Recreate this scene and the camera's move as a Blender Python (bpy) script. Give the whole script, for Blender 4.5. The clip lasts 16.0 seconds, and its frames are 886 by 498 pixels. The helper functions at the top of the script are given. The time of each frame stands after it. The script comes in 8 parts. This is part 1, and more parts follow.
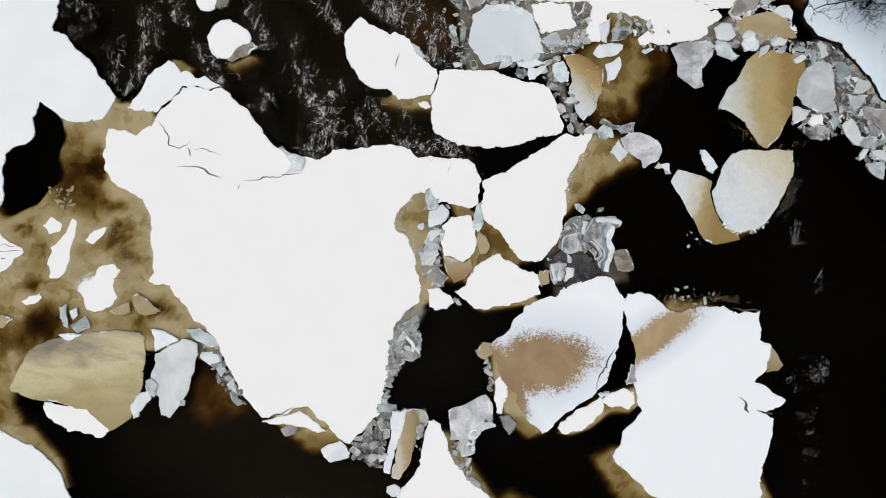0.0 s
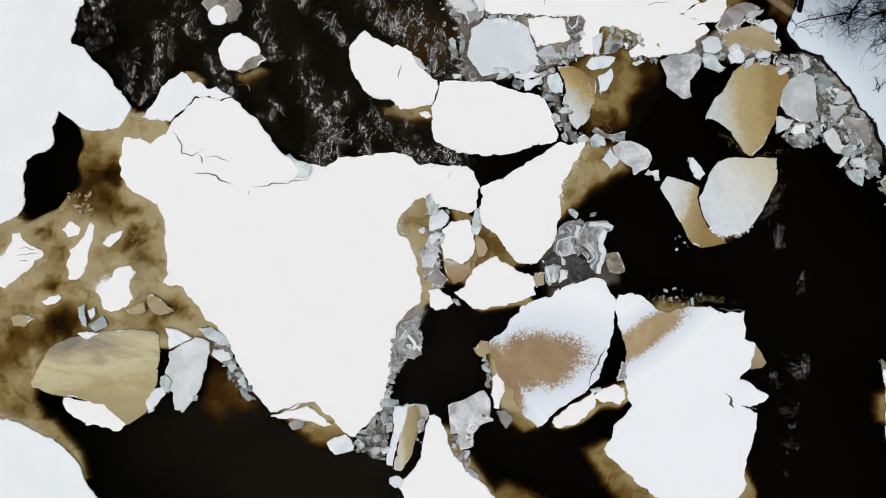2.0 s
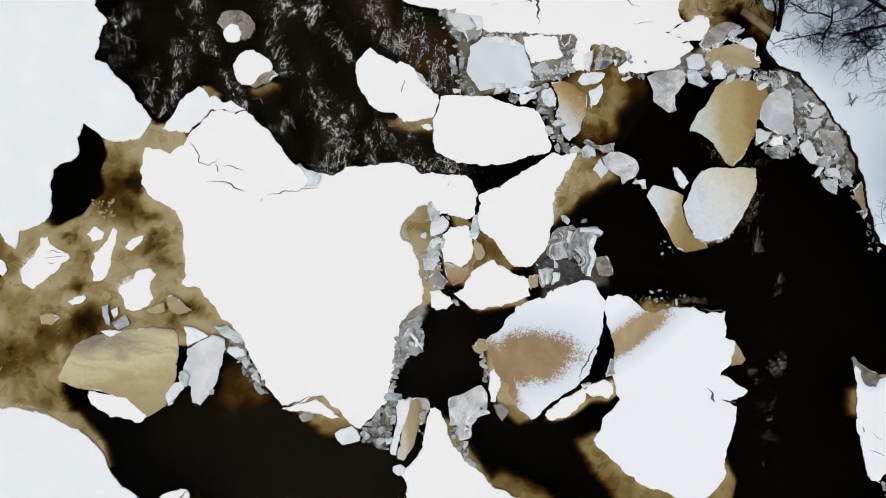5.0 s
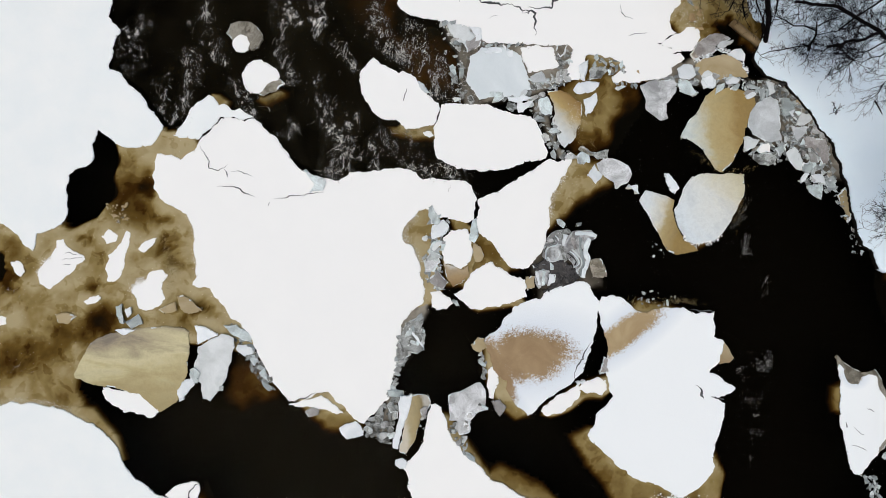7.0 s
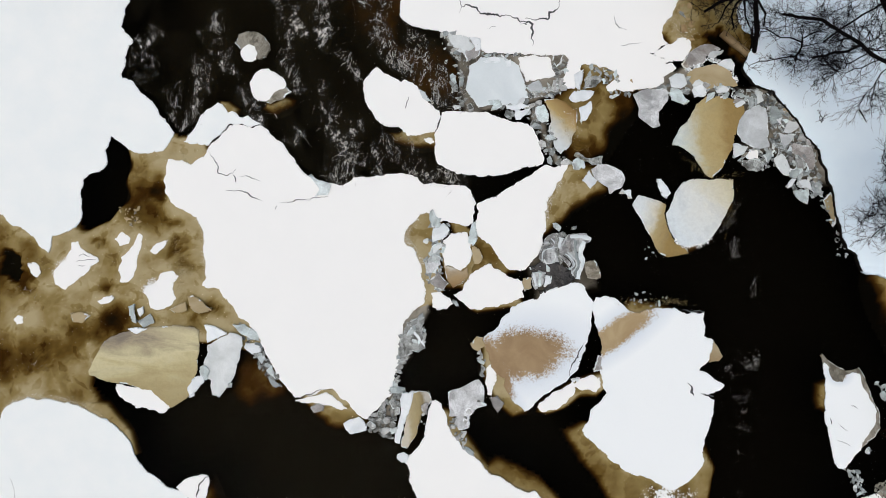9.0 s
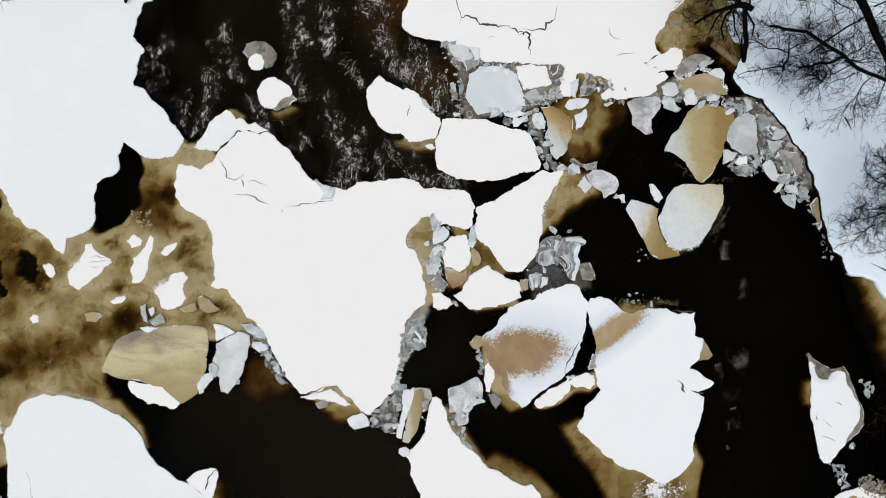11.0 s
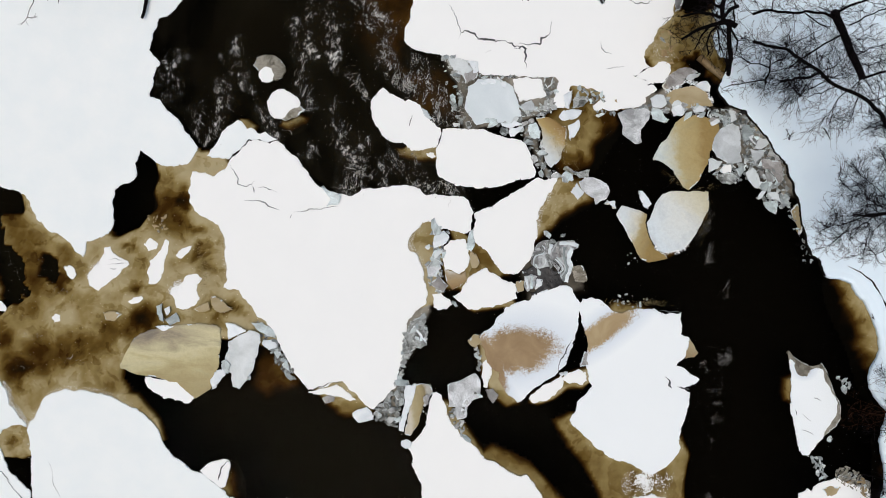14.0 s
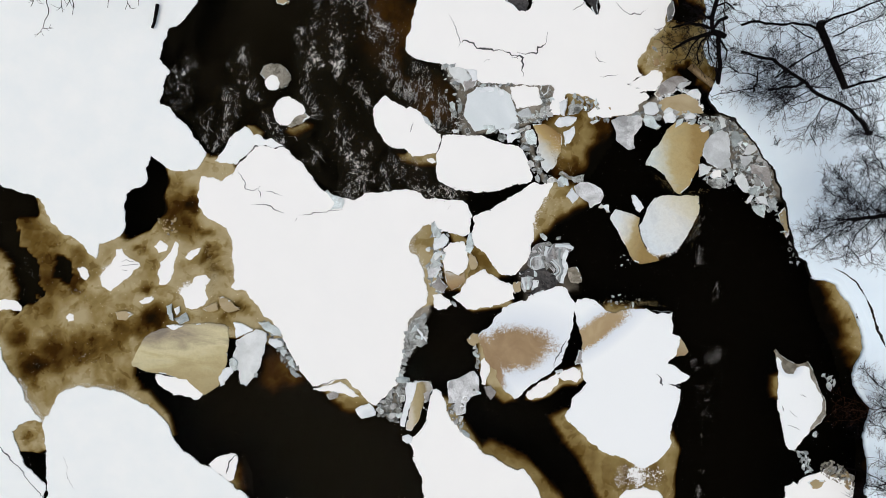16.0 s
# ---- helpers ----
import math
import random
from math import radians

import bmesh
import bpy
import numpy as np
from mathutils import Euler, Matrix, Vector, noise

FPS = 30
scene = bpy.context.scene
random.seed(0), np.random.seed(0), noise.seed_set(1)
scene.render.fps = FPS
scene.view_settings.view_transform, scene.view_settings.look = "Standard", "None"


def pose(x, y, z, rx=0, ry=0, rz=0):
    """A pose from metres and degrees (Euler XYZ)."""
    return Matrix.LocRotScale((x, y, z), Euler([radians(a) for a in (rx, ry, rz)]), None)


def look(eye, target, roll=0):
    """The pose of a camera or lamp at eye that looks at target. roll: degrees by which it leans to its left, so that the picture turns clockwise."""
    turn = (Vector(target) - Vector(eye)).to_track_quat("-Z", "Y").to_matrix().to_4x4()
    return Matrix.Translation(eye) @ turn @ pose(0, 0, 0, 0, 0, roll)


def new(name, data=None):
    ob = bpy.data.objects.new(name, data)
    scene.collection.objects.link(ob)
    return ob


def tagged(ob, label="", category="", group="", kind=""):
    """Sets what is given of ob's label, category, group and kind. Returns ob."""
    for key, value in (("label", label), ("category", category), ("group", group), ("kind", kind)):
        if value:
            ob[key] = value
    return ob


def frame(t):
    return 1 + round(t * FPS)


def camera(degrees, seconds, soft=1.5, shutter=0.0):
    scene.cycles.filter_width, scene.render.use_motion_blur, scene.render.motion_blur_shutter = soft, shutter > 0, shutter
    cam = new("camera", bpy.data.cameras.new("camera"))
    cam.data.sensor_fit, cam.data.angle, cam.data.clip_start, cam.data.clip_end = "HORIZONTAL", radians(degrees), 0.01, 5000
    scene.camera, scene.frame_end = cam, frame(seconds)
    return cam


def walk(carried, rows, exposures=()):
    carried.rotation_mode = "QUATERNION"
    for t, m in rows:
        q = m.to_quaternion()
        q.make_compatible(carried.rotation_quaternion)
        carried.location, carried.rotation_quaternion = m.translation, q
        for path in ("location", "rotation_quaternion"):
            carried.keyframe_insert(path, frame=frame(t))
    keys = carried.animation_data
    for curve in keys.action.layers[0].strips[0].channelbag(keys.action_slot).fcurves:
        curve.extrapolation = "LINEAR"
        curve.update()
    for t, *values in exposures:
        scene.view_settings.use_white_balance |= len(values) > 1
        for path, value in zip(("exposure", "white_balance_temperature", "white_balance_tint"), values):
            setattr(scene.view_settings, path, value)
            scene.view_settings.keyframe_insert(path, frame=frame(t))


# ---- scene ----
from mathutils import Quaternion
from mathutils.geometry import delaunay_2d_cdt

cam = camera(71.32, 16.0, soft=0.5)
walk(cam, [
    (0, pose(-0.998, -3.643, 21.337, 3.044, -0.018, 5.686)),
    (1, pose(-1.000, -3.596, 21.884, 2.985, -0.013, 5.697)),
    (2, pose(-1.005, -3.550, 22.418, 2.929, -0.010, 5.716)),
    (3, pose(-1.012, -3.505, 22.942, 2.874, -0.008, 5.740)),
    (4, pose(-1.021, -3.460, 23.457, 2.822, -0.008, 5.769)),
    (5, pose(-1.032, -3.414, 23.964, 2.771, -0.009, 5.802)),
    (6, pose(-1.043, -3.369, 24.465, 2.721, -0.011, 5.837)),
    (7, pose(-1.056, -3.323, 24.960, 2.671, -0.014, 5.875)),
    (8, pose(-1.069, -3.276, 25.453, 2.622, -0.018, 5.913)),
    (9, pose(-1.082, -3.228, 25.943, 2.573, -0.022, 5.950)),
    (10, pose(-1.095, -3.179, 26.434, 2.523, -0.027, 5.987)),
    (11, pose(-1.107, -3.128, 26.928, 2.471, -0.033, 6.021)),
    (12, pose(-1.119, -3.076, 27.426, 2.419, -0.040, 6.051)),
    (13, pose(-1.130, -3.022, 27.930, 2.365, -0.046, 6.077)),
    (14, pose(-1.139, -2.965, 28.444, 2.308, -0.053, 6.098)),
    (15, pose(-1.147, -2.906, 28.969, 2.249, -0.061, 6.112)),
    (16, pose(-1.152, -2.845, 29.507, 2.186, -0.068, 6.119)),
], exposures=[(0, -0.49), (16, -0.49)])

# ---------------------------------------------------------------- light
SUN_UP, SUN_TURN = 72, 215
world = bpy.data.worlds.new("overcast_sky")
scene.world = world
world.use_nodes = True
wn = world.node_tree.nodes
sky = wn.new("ShaderNodeTexSky")
sky.sky_type = 'NISHITA'
sky.sun_disc = False
sky.sun_elevation = radians(SUN_UP)
sky.sun_rotation = radians(SUN_TURN)
sky.dust_density = 6.0
sky.air_density = 1.0
sky.ozone_density = 1.0
wn["Background"].inputs["Strength"].default_value = 0.15
world.node_tree.links.new(sky.outputs[0], wn["Background"].inputs["Color"])
sun = new("sun", bpy.data.lights.new("sun", 'SUN'))
sun.data.energy = 1.2
sun.data.angle = radians(110)
sun.data.color = (0.92, 1.0, 0.965)
az = radians(SUN_TURN)
sun.matrix_world = look((math.sin(az) * 30, math.cos(az) * 30, 30 * math.tan(radians(SUN_UP))), (0, 0, 0))


# ---------------------------------------------------------------- materials
def material(name):
    m = bpy.data.materials.new(name)
    m.use_nodes = True
    t = m.node_tree
    return m, t, t.nodes["Principled BSDF"]


def node(t, kind, **sets):
    n = t.nodes.new(kind)
    for k, v in sets.items():
        n.inputs[k.replace("_", " ")].default_value = v
    return n


def noise_node(t, scale, detail=4.0, rough=0.55, warp=0.0, vector=None):
    n = node(t, "ShaderNodeTexNoise", Scale=scale, Detail=detail, Roughness=rough, Distortion=warp)
    if vector is None:
        vector = t.nodes.new("ShaderNodeNewGeometry").outputs["Position"]
    t.links.new(vector, n.inputs["Vector"])
    return n


def ramp(t, source, stops):
    r = t.nodes.new("ShaderNodeValToRGB")
    e = r.color_ramp.elements
    while len(e) < len(stops):
        e.new(0.5)
    for el, (p, c) in zip(e, stops):
        el.position = p
        el.color = (*c, 1) if len(c) == 3 else c
    t.links.new(source, r.inputs["Fac"])
    return r


def grey(v):
    return (v, v, v)


def mixed(t, fac, a, b, mode='MIX'):
    m = t.nodes.new("ShaderNodeMix")
    m.data_type = 'RGBA'
    m.blend_type = mode
    if isinstance(fac, float):
        m.inputs[0].default_value = fac
    else:
        t.links.new(fac, m.inputs[0])
    for sock, v in ((m.inputs[6], a), (m.inputs[7], b)):
        if isinstance(v, tuple):
            sock.default_value = (*v, 1)
        else:
            t.links.new(v, sock)
    return m.outputs[2]


def calc(t, op, a, b=0.0, c=0.0):
    m = t.nodes.new("ShaderNodeMath")
    m.operation = op
    for sock, v in zip(m.inputs, (a, b, c)):
        if isinstance(v, (int, float)):
            sock.default_value = v
        else:
            t.links.new(v, sock)
    return m.outputs[0]


def bumped(t, shader, height, strength, distance):
    b = t.nodes.new("ShaderNodeBump")
    b.inputs["Strength"].default_value = strength
    b.inputs["Distance"].default_value = distance
    t.links.new(height, b.inputs["Height"])
    t.links.new(b.outputs[0], shader.inputs["Normal"])


def snow_material(name, low, high, relief):
    m, t, s = material(name)
    drift = noise_node(t, 0.7, 5)
    grain = noise_node(t, 40, 3)
    c = ramp(t, drift.outputs["Fac"], [(0.3, low), (0.7, high)])
    t.links.new(c.outputs[0], s.inputs["Base Color"])
    s.inputs["Roughness"].default_value = 0.85
    s.inputs["Specular IOR Level"].default_value = 0.2
    h = calc(t, 'ADD', calc(t, 'MULTIPLY', drift.outputs["Fac"], 1.0), calc(t, 'MULTIPLY', grain.outputs["Fac"], 0.05))
    bumped(t, s, h, relief, 0.10)
    return m


def ice_material(name, dark, light, scale=1.6, rough=0.3, vein=0.35, veil=0.0, vary=0.7, islands=False):
    """Bare river ice: cloudy patches, fine fractures and a share of rime."""
    m, t, s = material(name)
    info = t.nodes.new("ShaderNodeObjectInfo")
    geo = t.nodes.new("ShaderNodeNewGeometry")
    shift = node(t, "ShaderNodeVectorMath")
    shift.operation = 'MULTIPLY_ADD'
    shift.inputs[1].default_value = (1, 1, 1)
    t.links.new(geo.outputs["Position"], shift.inputs[0])
    t.links.new(info.outputs["Random"], shift.inputs[2])
    cloud = noise_node(t, scale, 6, 0.6, 0.6, shift.outputs[0])
    fine = noise_node(t, scale * 9, 5, 0.65, 1.2, shift.outputs[0])
    bend = t.nodes.new("ShaderNodeVectorMath")
    bend.operation = 'MULTIPLY_ADD'
    bend.inputs[1].default_value = (0.8, 0.8, 0.8)
    t.links.new(cloud.outputs["Color"], bend.inputs[0])
    t.links.new(shift.outputs[0], bend.inputs[2])
    shard = node(t, "ShaderNodeTexVoronoi", Scale=scale * 0.9)
    t.links.new(bend.outputs[0], shard.inputs["Vector"])
    seam = node(t, "ShaderNodeTexVoronoi", Scale=scale * 0.9)
    seam.feature = 'DISTANCE_TO_EDGE'
    t.links.new(bend.outputs[0], seam.inputs["Vector"])
    cell = t.nodes.new("ShaderNodeSeparateColor")
    t.links.new(shard.outputs["Color"], cell.inputs[0])
    lay = calc(t, 'ADD', cloud.outputs["Fac"], calc(t, 'MULTIPLY_ADD', cell.outputs[0], 0.5 * vein, -0.25 * vein))
    c = ramp(t, lay, [(0.28, dark), (0.68, light)])
    lines = ramp(t, calc(t, 'ABSOLUTE', calc(t, 'SUBTRACT', fine.outputs["Fac"], 0.5)), [(0.0, grey(0.0)), (0.05, grey(1.0))])
    tone = mixed(t, vein, c.outputs[0], mixed(t, lines.outputs[0], tuple(0.45 * v for v in dark), c.outputs[0]))
    edge = ramp(t, seam.outputs["Distance"], [(0.0, grey(1.0)), (0.025, grey(0.0))])
    tone = mixed(t, calc(t, 'MULTIPLY', edge.outputs[0], calc(t, 'MULTIPLY', fine.outputs["Fac"], vein)), tone, tuple(0.6 * v for v in dark))
    gain = calc(t, 'MULTIPLY_ADD', geo.outputs["Random Per Island"] if islands else info.outputs["Random"], vary, 1.0 - 0.52 * vary)
    lit = t.nodes.new("ShaderNodeVectorMath")
    lit.operation = 'SCALE'
    t.links.new(tone, lit.inputs[0])
    t.links.new(gain, lit.inputs["Scale"])
    out = lit.outputs[0]
    if veil:
        frost = ramp(t, noise_node(t, scale * 2.3, 8, 0.7).outputs["Fac"], [(0.62 - veil * 0.3, grey(0.0)), (0.7, grey(1.0))])
        out = mixed(t, frost.outputs[0], out, (0.8, 0.82, 0.84))
    t.links.new(out, s.inputs["Base Color"])
    s.inputs["Roughness"].default_value = rough
    s.inputs["Specular IOR Level"].default_value = 0.3
    bumped(t, s, calc(t, 'ADD', calc(t, 'ADD', cloud.outputs["Fac"], calc(t, 'MULTIPLY', cell.outputs[1], min(1.0, 2.5 * vein))), calc(t, 'MULTIPLY', fine.outputs["Fac"], 0.4 * min(1.0, 2.0 * vein))), 0.1 + 0.5 * vein, 0.05)
    return m


def patch_material(name, windows, bare_dark, bare_light, grain=1.15):
    """Snow with bare, stained windows of ice (centre, size, turn); it thins to grains towards them."""
    m, t, s = material(name)
    geo = t.nodes.new("ShaderNodeNewGeometry")
    near = None
    for centre, size, turn in windows:
        mp = t.nodes.new("ShaderNodeMapping")
        mp.vector_type = 'TEXTURE'
        mp.inputs["Location"].default_value = (*centre, 0)
        mp.inputs["Rotation"].default_value = (0, 0, radians(turn))
        mp.inputs["Scale"].default_value = (*size, 1000)
        t.links.new(geo.outputs["Position"], mp.inputs["Vector"])
        d = t.nodes.new("ShaderNodeVectorMath")
        d.operation = 'LENGTH'
        t.links.new(mp.outputs[0], d.inputs[0])
        near = d.outputs["Value"] if near is None else calc(t, 'MINIMUM', near, d.outputs["Value"])
    big = noise_node(t, 0.8, 4, 0.55)
    mid = noise_node(t, 5, 4, 0.6)
    fine = noise_node(t, 17, 3, 0.6)
    v = calc(t, 'ADD', near, calc(t, 'MULTIPLY_ADD', big.outputs["Fac"], 0.9, -0.45))
    v = calc(t, 'ADD', v, calc(t, 'MULTIPLY_ADD', mid.outputs["Fac"], 0.6 * grain, -0.3 * grain))
    v = calc(t, 'ADD', v, calc(t, 'MULTIPLY_ADD', fine.outputs["Fac"], 1.5 * grain, -0.75 * grain))
    mask = ramp(t, calc(t, 'MULTIPLY', v, 0.5), [(0.43, grey(0.0)), (0.50, grey(0.55)), (0.60, grey(1.0))])
    tint = noise_node(t, 0.9, 6, 0.6, 0.6)
    bare = ramp(t, tint.outputs["Fac"], [(0.3, bare_dark), (0.7, bare_light)])
    thin = ramp(t, calc(t, 'MULTIPLY', near, 0.33), [(0.35, (0.68, 0.74, 0.79)), (0.75, (0.85, 0.885, 0.885))])
    out = mixed(t, mask.outputs[0], bare.outputs[0], thin.outputs[0])
    t.links.new(out, s.inputs["Base Color"])
    s.inputs["Roughness"].default_value = 0.7
    s.inputs["Specular IOR Level"].default_value = 0.2
    bumped(t, s, calc(t, 'ADD', mask.outputs[0], fine.outputs["Fac"]), 0.4, 0.02)
    return m


def graded_ice(name, start, end, stops, streak=0.0, turn=0.0, vein=0.1):
    """Ice whose stain changes from one side of the slab to the other; streaks run along its grain."""
    m, t, s = material(name)
    geo = t.nodes.new("ShaderNodeNewGeometry")
    way = Vector((end[0] - start[0], end[1] - start[1], 0))
    off = t.nodes.new("ShaderNodeVectorMath")
    off.operation = 'SUBTRACT'
    off.inputs[1].default_value = (*start, 0)
    t.links.new(geo.outputs["Position"], off.inputs[0])
    dot = t.nodes.new("ShaderNodeVectorMath")
    dot.operation = 'DOT_PRODUCT'
    dot.inputs[1].default_value = way / way.length_squared
    t.links.new(off.outputs[0], dot.inputs[0])
    mp = t.nodes.new("ShaderNodeMapping")
    mp.inputs["Rotation"].default_value = (0, 0, radians(turn))
    mp.inputs["Scale"].default_value = (0.4, 1.3, 1.0) if streak else (1.0, 1.0, 1.0)
    t.links.new(geo.outputs["Position"], mp.inputs["Vector"])
    big = noise_node(t, 0.9, 6, 0.6, 0.8, mp.outputs[0])
    fine = noise_node(t, 7, 6, 0.65, 0.8)
    v = calc(t, 'ADD', dot.outputs["Value"], calc(t, 'MULTIPLY_ADD', big.outputs["Fac"], 0.7 + streak, -0.35 - streak / 2))
    c = ramp(t, v, stops)
    dark = ramp(t, fine.outputs["Fac"], [(0.3, grey(0.88)), (0.6, grey(1.0))])
    tone = mixed(t, 1.0, c.outputs[0], dark.outputs[0], 'MULTIPLY')
    band = ramp(t, big.outputs["Fac"], [(0.35, grey(0.72)), (0.5, grey(1.0))])
    tone = mixed(t, 0.45, tone, mixed(t, 1.0, tone, band.outputs[0], 'MULTIPLY'))
    t.links.new(tone, s.inputs["Base Color"])
    s.inputs["Roughness"].default_value = 0.4
    s.inputs["Specular IOR Level"].default_value = 0.25
    bumped(t, s, calc(t, 'ADD', big.outputs["Fac"], calc(t, 'MULTIPLY', fine.outputs["Fac"], 0.06)), 0.3, 0.04)
    return m


def folded_material():
    """Thin layers of grey ice crumpled into folds."""
    m, t, s = material("folded_ice")
    n = noise_node(t, 1.0, 4, 0.55, 0.9)
    fine = noise_node(t, 5, 6, 0.65, 1.0)
    geo = t.nodes.new("ShaderNodeNewGeometry")
    xyz = t.nodes.new("ShaderNodeSeparateXYZ")
    t.links.new(geo.outputs["Position"], xyz.inputs[0])
    across = calc(t, 'ADD', calc(t, 'MULTIPLY', xyz.outputs["X"], 8.0), calc(t, 'MULTIPLY', xyz.outputs["Y"], -4.0))
    turn = calc(t, 'SINE', calc(t, 'MULTIPLY_ADD', n.outputs["Fac"], 22.0, across))
    v = calc(t, 'MULTIPLY_ADD', turn, 0.22, 0.52)
    v = calc(t, 'ADD', v, calc(t, 'MULTIPLY_ADD', fine.outputs["Fac"], 0.5, -0.25))
    c = ramp(t, v, [(0.05, (0.02, 0.02, 0.02)), (0.25, (0.15, 0.15, 0.145)), (0.5, (0.30, 0.305, 0.30)), (0.9, (0.60, 0.625, 0.63))])
    t.links.new(c.outputs[0], s.inputs["Base Color"])
    s.inputs["Roughness"].default_value = 0.35
    bumped(t, s, v, 1.0, 0.12)
    return m


def bed_tone(t, x):
    """Olive in the west, near black in the east."""
    drift = noise_node(t, 0.25, 5, 0.6, 0.5)
    east = calc(t, 'ADD', calc(t, 'MULTIPLY', x, 0.05), calc(t, 'MULTIPLY_ADD', drift.outputs["Fac"], 0.6, 0.2))
    return ramp(t, east, [(0.35, (0.0058, 0.0050, 0.0030)), (0.60, (0.0040, 0.0037, 0.0026)), (0.90, (0.0021, 0.0018, 0.0012))]).outputs[0]


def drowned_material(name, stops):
    """Ice below peaty water: the water's dimming with depth is put into its colour."""
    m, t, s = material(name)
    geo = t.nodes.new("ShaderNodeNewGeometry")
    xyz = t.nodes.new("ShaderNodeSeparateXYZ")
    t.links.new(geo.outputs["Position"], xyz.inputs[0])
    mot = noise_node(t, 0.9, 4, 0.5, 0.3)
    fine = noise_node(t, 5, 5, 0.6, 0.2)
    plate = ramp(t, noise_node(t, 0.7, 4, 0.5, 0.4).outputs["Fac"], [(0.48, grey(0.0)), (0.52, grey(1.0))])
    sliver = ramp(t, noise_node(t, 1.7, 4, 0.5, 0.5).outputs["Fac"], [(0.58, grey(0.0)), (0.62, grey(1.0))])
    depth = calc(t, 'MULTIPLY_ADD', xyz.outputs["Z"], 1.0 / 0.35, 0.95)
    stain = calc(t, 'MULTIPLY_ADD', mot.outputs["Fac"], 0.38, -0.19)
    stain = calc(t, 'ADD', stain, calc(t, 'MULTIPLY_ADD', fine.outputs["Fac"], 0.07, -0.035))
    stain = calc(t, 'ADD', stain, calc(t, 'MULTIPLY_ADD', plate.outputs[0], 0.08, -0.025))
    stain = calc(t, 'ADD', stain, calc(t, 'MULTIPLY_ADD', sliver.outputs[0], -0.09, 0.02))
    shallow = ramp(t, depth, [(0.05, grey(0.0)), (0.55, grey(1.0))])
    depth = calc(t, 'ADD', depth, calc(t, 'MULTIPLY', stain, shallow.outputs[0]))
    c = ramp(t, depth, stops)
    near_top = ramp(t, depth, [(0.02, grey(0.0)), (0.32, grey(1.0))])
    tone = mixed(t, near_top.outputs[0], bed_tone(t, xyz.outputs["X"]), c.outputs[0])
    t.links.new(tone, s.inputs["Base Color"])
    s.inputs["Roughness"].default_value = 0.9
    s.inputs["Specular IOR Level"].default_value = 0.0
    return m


def water_material():
    m, t, s = material("peaty_water")
    out = t.nodes["Material Output"]
    clear = t.nodes.new("ShaderNodeBsdfTransparent")
    clear.inputs[0].default_value = (0.97, 0.93, 0.86, 1)
    gloss = t.nodes.new("ShaderNodeBsdfGlossy")
    gloss.inputs["Roughness"].default_value = 0.08
    gloss.inputs["Color"].default_value = (0.8, 0.85, 0.9, 1)
    fres = t.nodes.new("ShaderNodeFresnel")
    fres.inputs["IOR"].default_value = 1.05
    b = t.nodes.new("ShaderNodeBump")
    b.inputs["Strength"].default_value = 0.15
    b.inputs["Distance"].default_value = 0.02
    t.links.new(noise_node(t, 3.0, 3).outputs["Fac"], b.inputs["Height"])
    t.links.new(b.outputs[0], gloss.inputs["Normal"])
    mix = t.nodes.new("ShaderNodeMixShader")
    t.links.new(fres.outputs[0], mix.inputs[0])
    t.links.new(clear.outputs[0], mix.inputs[1])
    t.links.new(gloss.outputs[0], mix.inputs[2])
    t.links.new(mix.outputs[0], out.inputs["Surface"])
    return m


